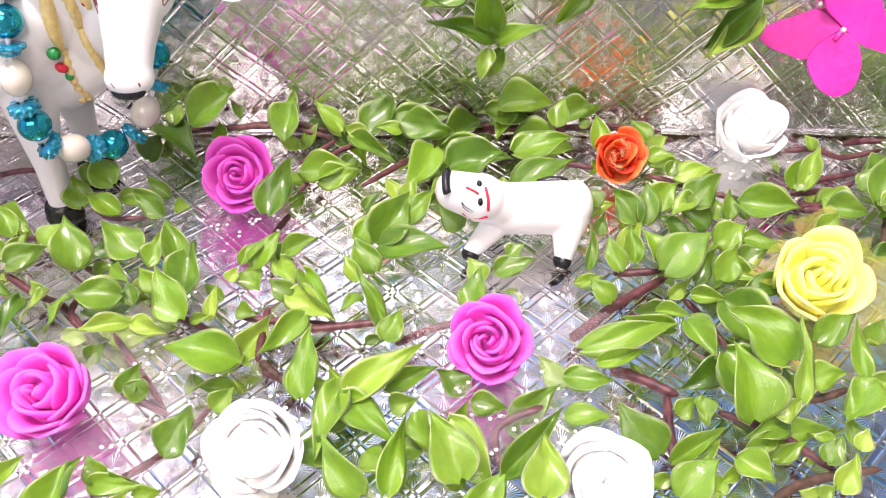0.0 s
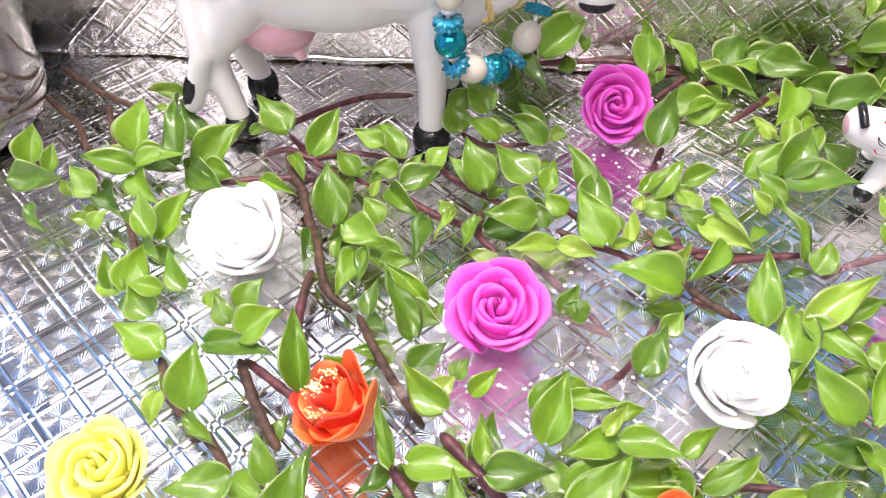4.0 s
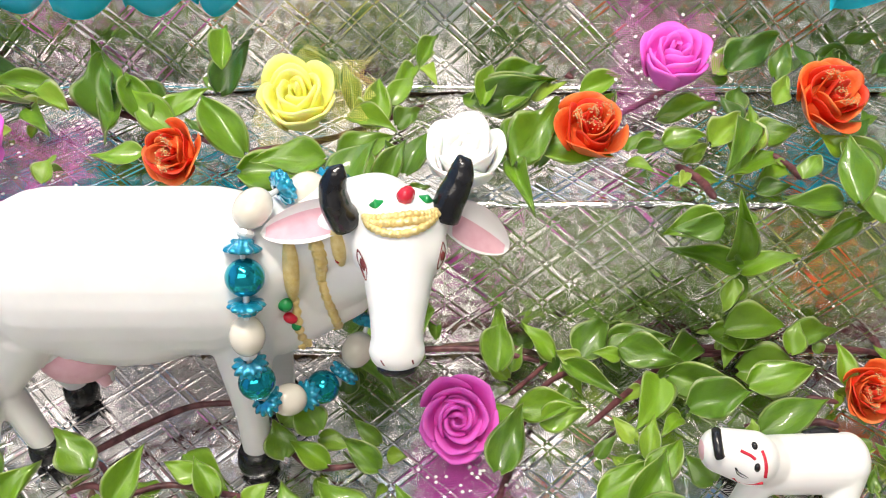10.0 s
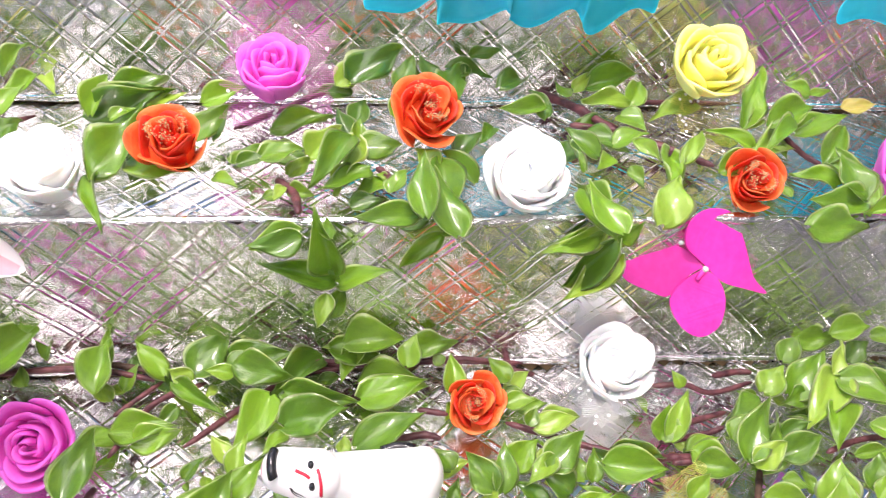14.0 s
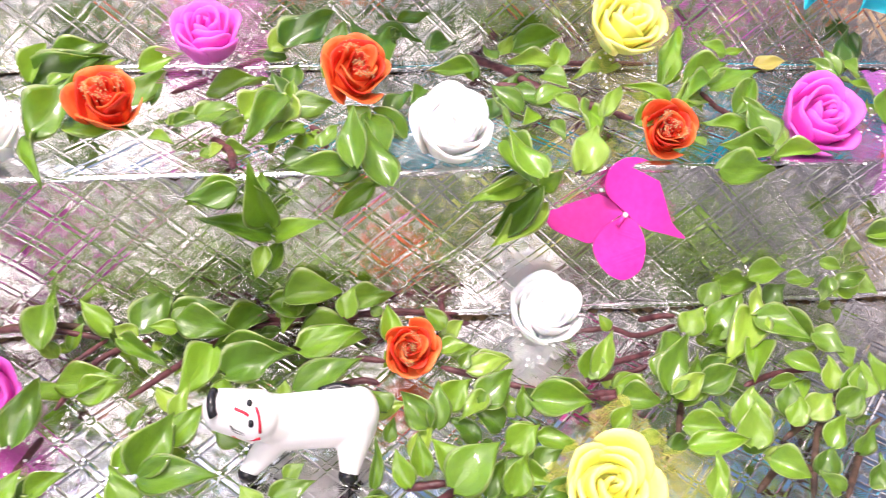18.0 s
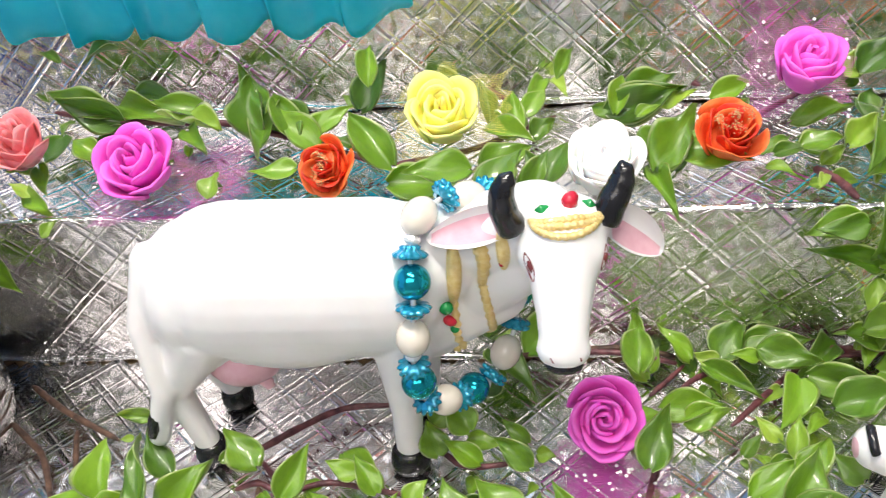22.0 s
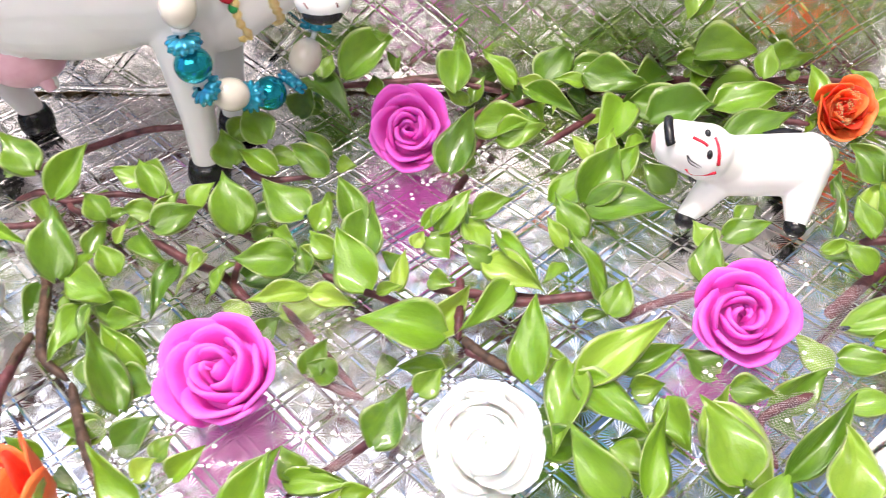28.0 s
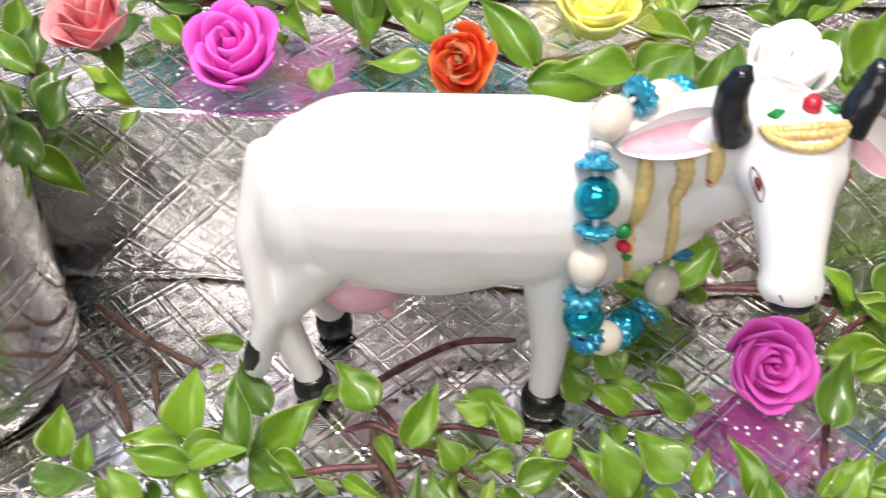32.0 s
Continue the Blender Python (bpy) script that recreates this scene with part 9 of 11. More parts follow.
leaf(v, (0.0862, 0.1851, 0.0048), (0.0990, 0.1809, 0.0025), (0.22, -0.42, 0.88), 0.57)
leaf(v, (0.1137, 0.2030, 0.0025), (0.1234, 0.2058, 0.0052), (-0.23, -0.39, 0.89), 0.58)
leaf(v, (0.1445, 0.2072, 0.0025), (0.1343, 0.2090, 0.0025), (0.16, -0.47, 0.94), 0.57, LEAF_DARK)
leaf(v, (0.1445, 0.2072, 0.0025), (0.1385, 0.2114, 0.0025), (-0.04, -0.28, 0.94), 0.52, LEAF_DARK)
leaf(v, (0.1447, 0.1881, 0.0025), (0.1422, 0.1953, 0.0061), (-0.04, -0.73, 0.80), 0.48)
leaf(v, (0.0908, 0.1965, 0.0025), (0.0865, 0.2043, 0.0049), (-0.02, -0.60, 0.88), 0.46, LEAF_DARK)
leaf(v, (0.1111, 0.2065, 0.0025), (0.1183, 0.2031, 0.0025), (0.06, -0.61, 0.88), 0.59, LEAF_PALE)
leaf(v, (0.0862, 0.1851, 0.0025), (0.0790, 0.1916, 0.0065), (0.28, -0.25, 0.88), 0.48)
leaf(v, (0.1409, 0.2227, 0.0025), (0.1355, 0.2252, 0.0025), (0.09, -0.72, 0.79), 0.54)
leaf(v, (0.1137, 0.2030, 0.0025), (0.1113, 0.1980, 0.0025), (-0.32, -0.38, 0.89), 0.52, LEAF_DARK)
leaf(v, (0.1048, 0.1969, 0.0025), (0.1007, 0.1939, 0.0025), (0.03, -0.54, 0.91), 0.48, LEAF_DARK)
leaf(v, (0.1051, 0.2227, 0.0025), (0.1056, 0.2169, 0.0025), (-0.43, -0.36, 0.93), 0.49)
leaf(v, (0.1051, 0.2227, 0.0025), (0.1030, 0.2284, 0.0025), (-0.20, -0.49, 0.93), 0.49, LEAF_PALE)
leaf(v, (0.0807, 0.1911, 0.0077), (0.0779, 0.1972, 0.0119), (-0.09, -0.50, 0.86), 0.78)
leaf(v, (0.0827, 0.1897, 0.0089), (0.0832, 0.1973, 0.0140), (-0.13, -0.41, 0.91), 0.54)
leaf(v, (0.0855, 0.1919, 0.0124), (0.1018, 0.1887, 0.0140), (-0.27, -0.44, 0.86), 0.58)
leaf(v, (0.0912, 0.2011, 0.0064), (0.1050, 0.1973, 0.0076), (0.25, -0.46, 0.85), 0.35, LEAF_DARK)
leaf(v, (0.1044, 0.2023, 0.0090), (0.1082, 0.2103, 0.0147), (0.07, -0.58, 0.81), 0.85)
leaf(v, (0.1069, 0.2019, 0.0093), (0.1137, 0.2136, 0.0177), (-0.17, -0.39, 0.90), 0.39, LEAF_PALE)
leaf(v, (0.1162, 0.2219, 0.0083), (0.1136, 0.2261, 0.0114), (-0.29, -0.52, 0.81), 0.67)
leaf(v, (0.1251, 0.2023, 0.0083), (0.1325, 0.2081, 0.0131), (-0.24, -0.46, 0.86), 0.81)
leaf(v, (0.1509, 0.2314, 0.0086), (0.1577, 0.2376, 0.0132), (-0.07, -0.41, 0.91), 0.71)
leaf(v, (0.1385, 0.2172, 0.0075), (0.1278, 0.2109, 0.0072), (-0.28, -0.42, 0.86), 0.70)
leaf(v, (0.1396, 0.2183, 0.0094), (0.1471, 0.2245, 0.0142), (-0.22, -0.59, 0.78), 0.77, LEAF_PALE)
leaf(v, (0.1127, 0.1989, 0.0084), (0.1233, 0.1925, 0.0086), (-0.25, -0.44, 0.86), 0.66)
v = vine((0.1565, 0.1939, 0.0000), "green creeper sprig with purple stems before the step face")
stem(v, [(0.1533, 0.2002, 0.0037), (0.1656, 0.2047, 0.0032), (0.1783, 0.2055, 0.0033)], STEM, 0.0011)
stem(v, [(0.1547, 0.1777, 0.0055), (0.1789, 0.1930, 0.0051), (0.1950, 0.2059, 0.0050)], STEM_BROWN, 0.0012)
leaf(v, (0.1723, 0.2254, 0.0073), (0.1856, 0.2164, 0.0025), (-0.09, -0.66, 0.75), 0.60)
leaf(v, (0.1651, 0.1946, 0.0025), (0.1755, 0.2020, 0.0030), (0.14, -0.33, 0.93), 0.50)
leaf(v, (0.1671, 0.2363, 0.0142), (0.1802, 0.2375, 0.0168), (-0.14, -0.44, 0.89), 0.57)
leaf(v, (0.1811, 0.2375, 0.0128), (0.1895, 0.2342, 0.0133), (-0.26, -0.54, 0.80), 0.59)
leaf(v, (0.2011, 0.2352, 0.0321), (0.2123, 0.2375, 0.0336), (-0.06, -0.62, 0.78), 0.52)
leaf(v, (0.1987, 0.2355, 0.0102), (0.2097, 0.2375, 0.0134), (-0.19, -0.40, 0.90), 0.59)
leaf(v, (0.1570, 0.2269, 0.0025), (0.1661, 0.2335, 0.0075), (-0.19, -0.43, 0.88), 0.58, LEAF_PALE)
leaf(v, (0.1559, 0.2149, 0.0025), (0.1546, 0.2223, 0.0059), (-0.07, -0.51, 0.86), 0.51)
leaf(v, (0.1673, 0.2240, 0.0026), (0.1713, 0.2215, 0.0025), (-0.05, -0.78, 0.77), 0.58)
leaf(v, (0.1465, 0.2220, 0.0025), (0.1498, 0.2174, 0.0025), (0.22, -0.66, 0.77), 0.58, LEAF_PALE)
leaf(v, (0.1544, 0.2096, 0.0025), (0.1479, 0.2150, 0.0025), (0.37, -0.18, 0.93), 0.50)
leaf(v, (0.1654, 0.2225, 0.0025), (0.1527, 0.2173, 0.0041), (0.37, -0.40, 0.90), 0.55)
leaf(v, (0.1839, 0.2289, 0.0263), (0.1904, 0.2256, 0.0257), (-0.23, -0.62, 0.78), 0.55)
leaf(v, (0.1919, 0.2319, 0.0169), (0.1868, 0.2253, 0.0127), (0.15, -0.61, 0.74), 0.60, LEAF_DARK)
leaf(v, (0.1984, 0.2322, 0.0025), (0.1964, 0.2257, 0.0025), (-0.21, -0.60, 0.91), 0.59, LEAF_DARK)
leaf(v, (0.1570, 0.2269, 0.0025), (0.1617, 0.2187, 0.0025), (-0.23, -0.54, 0.88), 0.57)
leaf(v, (0.1559, 0.2149, 0.0025), (0.1488, 0.2159, 0.0025), (-0.13, -0.65, 0.86), 0.54, LEAF_DARK)
leaf(v, (0.1839, 0.2145, 0.0025), (0.1793, 0.2149, 0.0025), (0.16, -0.82, 0.75), 0.50)
leaf(v, (0.1938, 0.2337, 0.0025), (0.1997, 0.2367, 0.0025), (0.31, -0.81, 0.74), 0.53, LEAF_DARK)
leaf(v, (0.1582, 0.2392, 0.0094), (0.1731, 0.2382, 0.0114), (-0.25, -0.51, 0.82), 0.50)
leaf(v, (0.1622, 0.2229, 0.0121), (0.1669, 0.2310, 0.0179), (0.19, -0.58, 0.79), 0.62, LEAF_PALE)
leaf(v, (0.1476, 0.2180, 0.0085), (0.1605, 0.2280, 0.0164), (0.04, -0.58, 0.82), 0.61)
leaf(v, (0.1636, 0.2224, 0.0111), (0.1481, 0.2046, 0.0089), (-0.24, -0.53, 0.81), 0.48, LEAF_PALE)
leaf(v, (0.1632, 0.2200, 0.0129), (0.1766, 0.2090, 0.0128), (-0.14, -0.56, 0.82), 0.62)
leaf(v, (0.1606, 0.2128, 0.0090), (0.1552, 0.1985, 0.0069), (-0.15, -0.43, 0.89), 0.53)
leaf(v, (0.1520, 0.2173, 0.0083), (0.1442, 0.2146, 0.0084), (0.08, -0.57, 0.82), 0.85)
leaf(v, (0.1410, 0.2059, 0.0059), (0.1518, 0.2073, 0.0086), (0.07, -0.49, 0.87), 0.46, LEAF_DARK)
leaf(v, (0.1737, 0.2336, 0.0063), (0.1822, 0.2378, 0.0101), (0.04, -0.48, 0.88), 0.71, LEAF_DARK)
leaf(v, (0.1813, 0.2154, 0.0091), (0.1878, 0.2071, 0.0085), (0.20, -0.55, 0.81), 0.85)
leaf(v, (0.1883, 0.2103, 0.0080), (0.1882, 0.2017, 0.0069), (-0.09, -0.42, 0.90), 0.60)
leaf(v, (0.1672, 0.2050, 0.0088), (0.1767, 0.1980, 0.0087), (0.09, -0.40, 0.91), 0.54)
leaf(v, (0.1583, 0.1843, 0.0083), (0.1611, 0.1922, 0.0145), (-0.10, -0.60, 0.80), 0.81)
leaf(v, (0.1576, 0.1948, 0.0089), (0.1673, 0.1953, 0.0110), (-0.06, -0.42, 0.90), 0.38)
v = vine((0.2427, 0.2375, 0.0000), "green creeper sprig with purple stems before the step face")
stem(v, [(0.2308, 0.2375, 0.0043), (0.2565, 0.2375, 0.0058)])
stem(v, [(0.2309, 0.2375, 0.0034), (0.2527, 0.2375, 0.0032)])
leaf(v, (0.1890, 0.2498, 0.0064), (0.1678, 0.2483, 0.0084), (0.28, -0.54, 0.80), 0.30, LEAF_DARK)
leaf(v, (0.1874, 0.2424, 0.0077), (0.1957, 0.2420, 0.0089), (-0.26, -0.51, 0.82), 0.85)
leaf(v, (0.2067, 0.2563, 0.0093), (0.2161, 0.2662, 0.0166), (0.13, -0.60, 0.79), 0.51)
leaf(v, (0.2096, 0.2592, 0.0092), (0.2020, 0.2474, 0.0077), (-0.24, -0.44, 0.87), 0.45)
leaf(v, (0.2122, 0.2613, 0.0081), (0.2168, 0.2502, 0.0072), (-0.31, -0.43, 0.85), 0.68)
leaf(v, (0.2197, 0.2552, 0.0093), (0.2324, 0.2593, 0.0137), (-0.02, -0.59, 0.81), 0.70)
leaf(v, (0.2145, 0.2455, 0.0050), (0.2263, 0.2472, 0.0081), (0.25, -0.56, 0.79), 0.61, LEAF_DARK)
leaf(v, (0.2166, 0.2481, 0.0082), (0.1997, 0.2402, 0.0081), (-0.25, -0.52, 0.82), 0.30)
leaf(v, (0.2069, 0.2408, 0.0088), (0.2131, 0.2321, 0.0083), (-0.19, -0.58, 0.79), 0.76)
leaf(v, (0.1979, 0.2328, 0.0089), (0.1890, 0.2343, 0.0109), (-0.03, -0.50, 0.87), 0.47)
leaf(v, (0.2041, 0.2329, 0.0078), (0.1994, 0.2385, 0.0122), (-0.14, -0.51, 0.85), 0.85)
v = vine((-0.2454, 0.2708, 0.0555), "green creeper sprig trailing along the middle step")
stem(v, [(-0.2467, 0.3303, 0.0592), (-0.2421, 0.3148, 0.0602), (-0.2397, 0.3037, 0.0595)], STEM, 0.0010)
stem(v, [(-0.2442, 0.2558, 0.0585), (-0.2378, 0.2397, 0.0612)])
stem(v, [(-0.2678, 0.2981, 0.0597), (-0.2491, 0.2619, 0.0609), (-0.2367, 0.2413, 0.0618)])
leaf(v, (-0.2563, 0.2604, 0.0611), (-0.2445, 0.2566, 0.0580), (0.16, -0.62, 0.77), 0.50, LEAF_DARK)
leaf(v, (-0.2281, 0.2260, 0.0617), (-0.2249, 0.2351, 0.0705), (-0.19, -0.65, 0.74), 0.55, LEAF_DARK)
leaf(v, (-0.2437, 0.2534, 0.0623), (-0.2448, 0.2661, 0.0687), (0.28, -0.41, 0.87), 0.54, LEAF_DARK)
leaf(v, (-0.2286, 0.2151, 0.0598), (-0.2368, 0.2257, 0.0671), (0.10, -0.51, 0.86), 0.55, LEAF_DARK)
leaf(v, (-0.2425, 0.2380, 0.0446), (-0.2280, 0.2315, 0.0367), (-0.11, -0.62, 0.78), 0.49)
leaf(v, (-0.2393, 0.2380, 0.0533), (-0.2439, 0.2355, 0.0490), (-0.00, -0.62, 0.78), 0.57, LEAF_DARK)
leaf(v, (-0.2458, 0.2615, 0.0580), (-0.2538, 0.2560, 0.0580), (0.46, -0.21, 0.89), 0.47, LEAF_DARK)
leaf(v, (-0.2437, 0.2534, 0.0580), (-0.2356, 0.2496, 0.0580), (0.16, -0.33, 0.87), 0.51, LEAF_DARK)
leaf(v, (-0.2958, 0.2861, 0.0602), (-0.3029, 0.2903, 0.0644), (0.04, -0.66, 0.75), 0.53, LEAF_DARK)
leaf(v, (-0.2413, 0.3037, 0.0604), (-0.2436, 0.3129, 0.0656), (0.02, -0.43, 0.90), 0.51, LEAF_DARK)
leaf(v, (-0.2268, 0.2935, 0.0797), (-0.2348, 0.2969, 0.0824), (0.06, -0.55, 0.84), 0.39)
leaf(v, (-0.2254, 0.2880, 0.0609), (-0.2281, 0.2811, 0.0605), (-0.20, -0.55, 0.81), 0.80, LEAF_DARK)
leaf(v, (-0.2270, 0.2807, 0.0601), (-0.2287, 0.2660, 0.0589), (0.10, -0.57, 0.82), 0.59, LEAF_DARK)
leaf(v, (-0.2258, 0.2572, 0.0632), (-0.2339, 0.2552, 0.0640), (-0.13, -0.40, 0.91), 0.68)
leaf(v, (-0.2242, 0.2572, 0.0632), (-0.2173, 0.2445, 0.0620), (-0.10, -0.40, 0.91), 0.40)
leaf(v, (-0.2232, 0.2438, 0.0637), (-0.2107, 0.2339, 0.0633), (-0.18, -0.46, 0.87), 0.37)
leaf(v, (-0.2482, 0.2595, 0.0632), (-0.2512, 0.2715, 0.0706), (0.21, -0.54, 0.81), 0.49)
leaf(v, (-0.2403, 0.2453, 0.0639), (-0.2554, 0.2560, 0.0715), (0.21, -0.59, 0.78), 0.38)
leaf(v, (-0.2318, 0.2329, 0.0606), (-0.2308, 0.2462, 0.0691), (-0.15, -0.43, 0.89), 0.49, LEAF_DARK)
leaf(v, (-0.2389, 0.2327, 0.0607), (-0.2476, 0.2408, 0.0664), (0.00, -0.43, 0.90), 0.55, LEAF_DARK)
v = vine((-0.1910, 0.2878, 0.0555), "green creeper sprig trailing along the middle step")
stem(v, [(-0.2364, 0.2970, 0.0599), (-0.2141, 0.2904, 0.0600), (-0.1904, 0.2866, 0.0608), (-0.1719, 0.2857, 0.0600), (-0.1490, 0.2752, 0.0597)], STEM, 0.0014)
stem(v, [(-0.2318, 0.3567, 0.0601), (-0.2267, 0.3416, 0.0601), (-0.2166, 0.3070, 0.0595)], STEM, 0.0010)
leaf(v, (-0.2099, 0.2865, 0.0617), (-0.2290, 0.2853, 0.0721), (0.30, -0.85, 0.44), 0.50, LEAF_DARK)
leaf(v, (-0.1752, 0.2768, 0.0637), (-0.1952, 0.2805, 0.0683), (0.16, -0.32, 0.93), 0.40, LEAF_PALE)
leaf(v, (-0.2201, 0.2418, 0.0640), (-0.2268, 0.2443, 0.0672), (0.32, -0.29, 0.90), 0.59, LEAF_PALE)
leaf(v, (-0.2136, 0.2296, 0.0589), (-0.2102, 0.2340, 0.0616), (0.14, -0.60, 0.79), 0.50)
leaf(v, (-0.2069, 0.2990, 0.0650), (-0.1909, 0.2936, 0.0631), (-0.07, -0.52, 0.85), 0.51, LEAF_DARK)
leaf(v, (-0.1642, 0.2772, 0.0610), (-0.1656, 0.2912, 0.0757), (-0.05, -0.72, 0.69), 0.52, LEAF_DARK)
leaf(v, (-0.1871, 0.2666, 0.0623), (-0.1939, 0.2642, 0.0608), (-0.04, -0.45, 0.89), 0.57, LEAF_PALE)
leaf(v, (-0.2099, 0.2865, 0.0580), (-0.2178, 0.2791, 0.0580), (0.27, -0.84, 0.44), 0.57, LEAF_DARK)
leaf(v, (-0.1834, 0.2702, 0.0580), (-0.1838, 0.2762, 0.0583), (0.04, -0.76, 0.80), 0.47)
leaf(v, (-0.1688, 0.2524, 0.0580), (-0.1768, 0.2516, 0.0580), (-0.18, -0.76, 0.79), 0.57, LEAF_DARK)
leaf(v, (-0.1871, 0.2666, 0.0580), (-0.1892, 0.2689, 0.0580), (-0.17, -0.39, 0.89), 0.48)
leaf(v, (-0.1191, 0.2501, 0.0601), (-0.0976, 0.2557, 0.0580), (0.31, -0.77, 0.57), 0.50)
leaf(v, (-0.1427, 0.2683, 0.0619), (-0.1547, 0.2782, 0.0699), (0.08, -0.57, 0.82), 0.53)
leaf(v, (-0.1313, 0.2865, 0.0641), (-0.1231, 0.2990, 0.0755), (0.02, -0.68, 0.73), 0.52, LEAF_DARK)
leaf(v, (-0.1501, 0.2872, 0.0584), (-0.1588, 0.2955, 0.0621), (0.13, -0.29, 0.95), 0.56, LEAF_DARK)
leaf(v, (-0.1440, 0.2667, 0.0584), (-0.1439, 0.2609, 0.0580), (-0.13, -0.53, 0.84), 0.60)
leaf(v, (-0.1585, 0.2833, 0.0581), (-0.1618, 0.2955, 0.0632), (0.27, -0.24, 0.92), 0.50)
leaf(v, (-0.1439, 0.2577, 0.0580), (-0.1318, 0.2570, 0.0580), (0.04, -0.27, 0.94), 0.54, LEAF_DARK)
leaf(v, (-0.1501, 0.2872, 0.0580), (-0.1402, 0.2900, 0.0580), (0.33, -0.41, 0.95), 0.48, LEAF_DARK)
leaf(v, (-0.2133, 0.2876, 0.0637), (-0.2356, 0.2940, 0.0699), (-0.16, -0.47, 0.87), 0.36)
leaf(v, (-0.2109, 0.3006, 0.0801), (-0.2190, 0.2911, 0.0801), (-0.28, -0.57, 0.78), 0.59)
leaf(v, (-0.1985, 0.3063, 0.0602), (-0.2142, 0.3101, 0.0643), (-0.29, -0.48, 0.83), 0.34, LEAF_DARK)
leaf(v, (-0.1784, 0.2837, 0.0647), (-0.1994, 0.2863, 0.0690), (-0.11, -0.41, 0.91), 0.30)
leaf(v, (-0.2120, 0.2939, 0.0633), (-0.1869, 0.2811, 0.0643), (-0.27, -0.58, 0.77), 0.30)
leaf(v, (-0.1619, 0.2868, 0.0645), (-0.1726, 0.3034, 0.0734), (-0.01, -0.44, 0.90), 0.36)
leaf(v, (-0.1611, 0.2895, 0.0648), (-0.1594, 0.2615, 0.0622), (0.07, -0.51, 0.86), 0.36)
leaf(v, (-0.1488, 0.2706, 0.0639), (-0.1581, 0.2852, 0.0718), (-0.04, -0.44, 0.90), 0.44)
leaf(v, (-0.1454, 0.2740, 0.0636), (-0.1319, 0.2805, 0.0689), (0.18, -0.59, 0.78), 0.45)
leaf(v, (-0.1833, 0.2742, 0.0646), (-0.1748, 0.2625, 0.0638), (-0.12, -0.47, 0.87), 0.50)
leaf(v, (-0.1678, 0.2394, 0.0640), (-0.1664, 0.2467, 0.0682), (-0.26, -0.47, 0.85), 0.79, LEAF_PALE)
leaf(v, (-0.2071, 0.2612, 0.0643), (-0.2161, 0.2662, 0.0679), (-0.27, -0.49, 0.83), 0.66)
v = vine((-0.0952, 0.2725, 0.0555), "green creeper sprig trailing along the middle step")
stem(v, [(-0.1360, 0.2667, 0.0610), (-0.1285, 0.2644, 0.0597), (-0.1203, 0.2592, 0.0596)], STEM, 0.0011)
stem(v, [(-0.1013, 0.3152, 0.0604), (-0.0888, 0.3007, 0.0604), (-0.0829, 0.2938, 0.0595)], STEM, 0.0010)
stem(v, [(-0.1193, 0.2612, 0.0591), (-0.0957, 0.2697, 0.0587), (-0.0704, 0.2865, 0.0596)])
leaf(v, (-0.0547, 0.2828, 0.0632), (-0.0330, 0.2870, 0.0682), (0.05, -0.85, 0.52), 0.50, LEAF_DARK)
leaf(v, (-0.0802, 0.2817, 0.0630), (-0.0729, 0.2918, 0.0668), (0.26, -0.50, 0.83), 0.50)
leaf(v, (-0.0469, 0.2594, 0.0623), (-0.0401, 0.2684, 0.0677), (-0.22, -0.38, 0.90), 0.57)
leaf(v, (-0.0853, 0.2553, 0.0627), (-0.0919, 0.2446, 0.0580), (0.24, -0.63, 0.74), 0.51)
leaf(v, (-0.0509, 0.2899, 0.0580), (-0.0302, 0.2887, 0.0677), (-0.28, -0.84, 0.46), 0.56, LEAF_DARK)
leaf(v, (-0.0847, 0.2755, 0.0580), (-0.0835, 0.2899, 0.0676), (0.11, -0.62, 0.78), 0.50)
leaf(v, (-0.0928, 0.2564, 0.0612), (-0.0780, 0.2643, 0.0629), (0.23, -0.61, 0.76), 0.59)
leaf(v, (-0.0802, 0.2817, 0.0580), (-0.0872, 0.2871, 0.0634), (0.01, -0.42, 0.83), 0.50)
leaf(v, (-0.0469, 0.2594, 0.0582), (-0.0513, 0.2563, 0.0580), (-0.27, -0.21, 0.90), 0.57, LEAF_DARK)
leaf(v, (-0.0768, 0.2520, 0.0603), (-0.0805, 0.2586, 0.0651), (0.11, -0.48, 0.79), 0.49, LEAF_DARK)
leaf(v, (-0.0509, 0.2899, 0.0580), (-0.0596, 0.2950, 0.0580), (-0.32, -0.88, 0.46), 0.52, LEAF_DARK)
leaf(v, (-0.0931, 0.2680, 0.0580), (-0.0924, 0.2630, 0.0580), (-0.18, -0.44, 0.76), 0.52)
leaf(v, (-0.1322, 0.3048, 0.0604), (-0.1309, 0.3197, 0.0681), (0.10, -0.49, 0.86), 0.41, LEAF_DARK)
leaf(v, (-0.1461, 0.2523, 0.0645), (-0.1594, 0.2496, 0.0657), (-0.06, -0.55, 0.83), 0.51)
leaf(v, (-0.1307, 0.2684, 0.0609), (-0.1390, 0.2713, 0.0639), (0.10, -0.49, 0.87), 0.56, LEAF_DARK)
leaf(v, (-0.1183, 0.2534, 0.0639), (-0.1322, 0.2687, 0.0738), (-0.22, -0.52, 0.83), 0.44)
leaf(v, (-0.0962, 0.2455, 0.0671), (-0.1146, 0.2417, 0.0690), (-0.08, -0.49, 0.87), 0.51)
leaf(v, (-0.1250, 0.2719, 0.0799), (-0.1257, 0.2849, 0.0873), (-0.03, -0.46, 0.89), 0.40)
leaf(v, (-0.1310, 0.2887, 0.0632), (-0.1377, 0.2922, 0.0661), (0.17, -0.41, 0.90), 0.56)
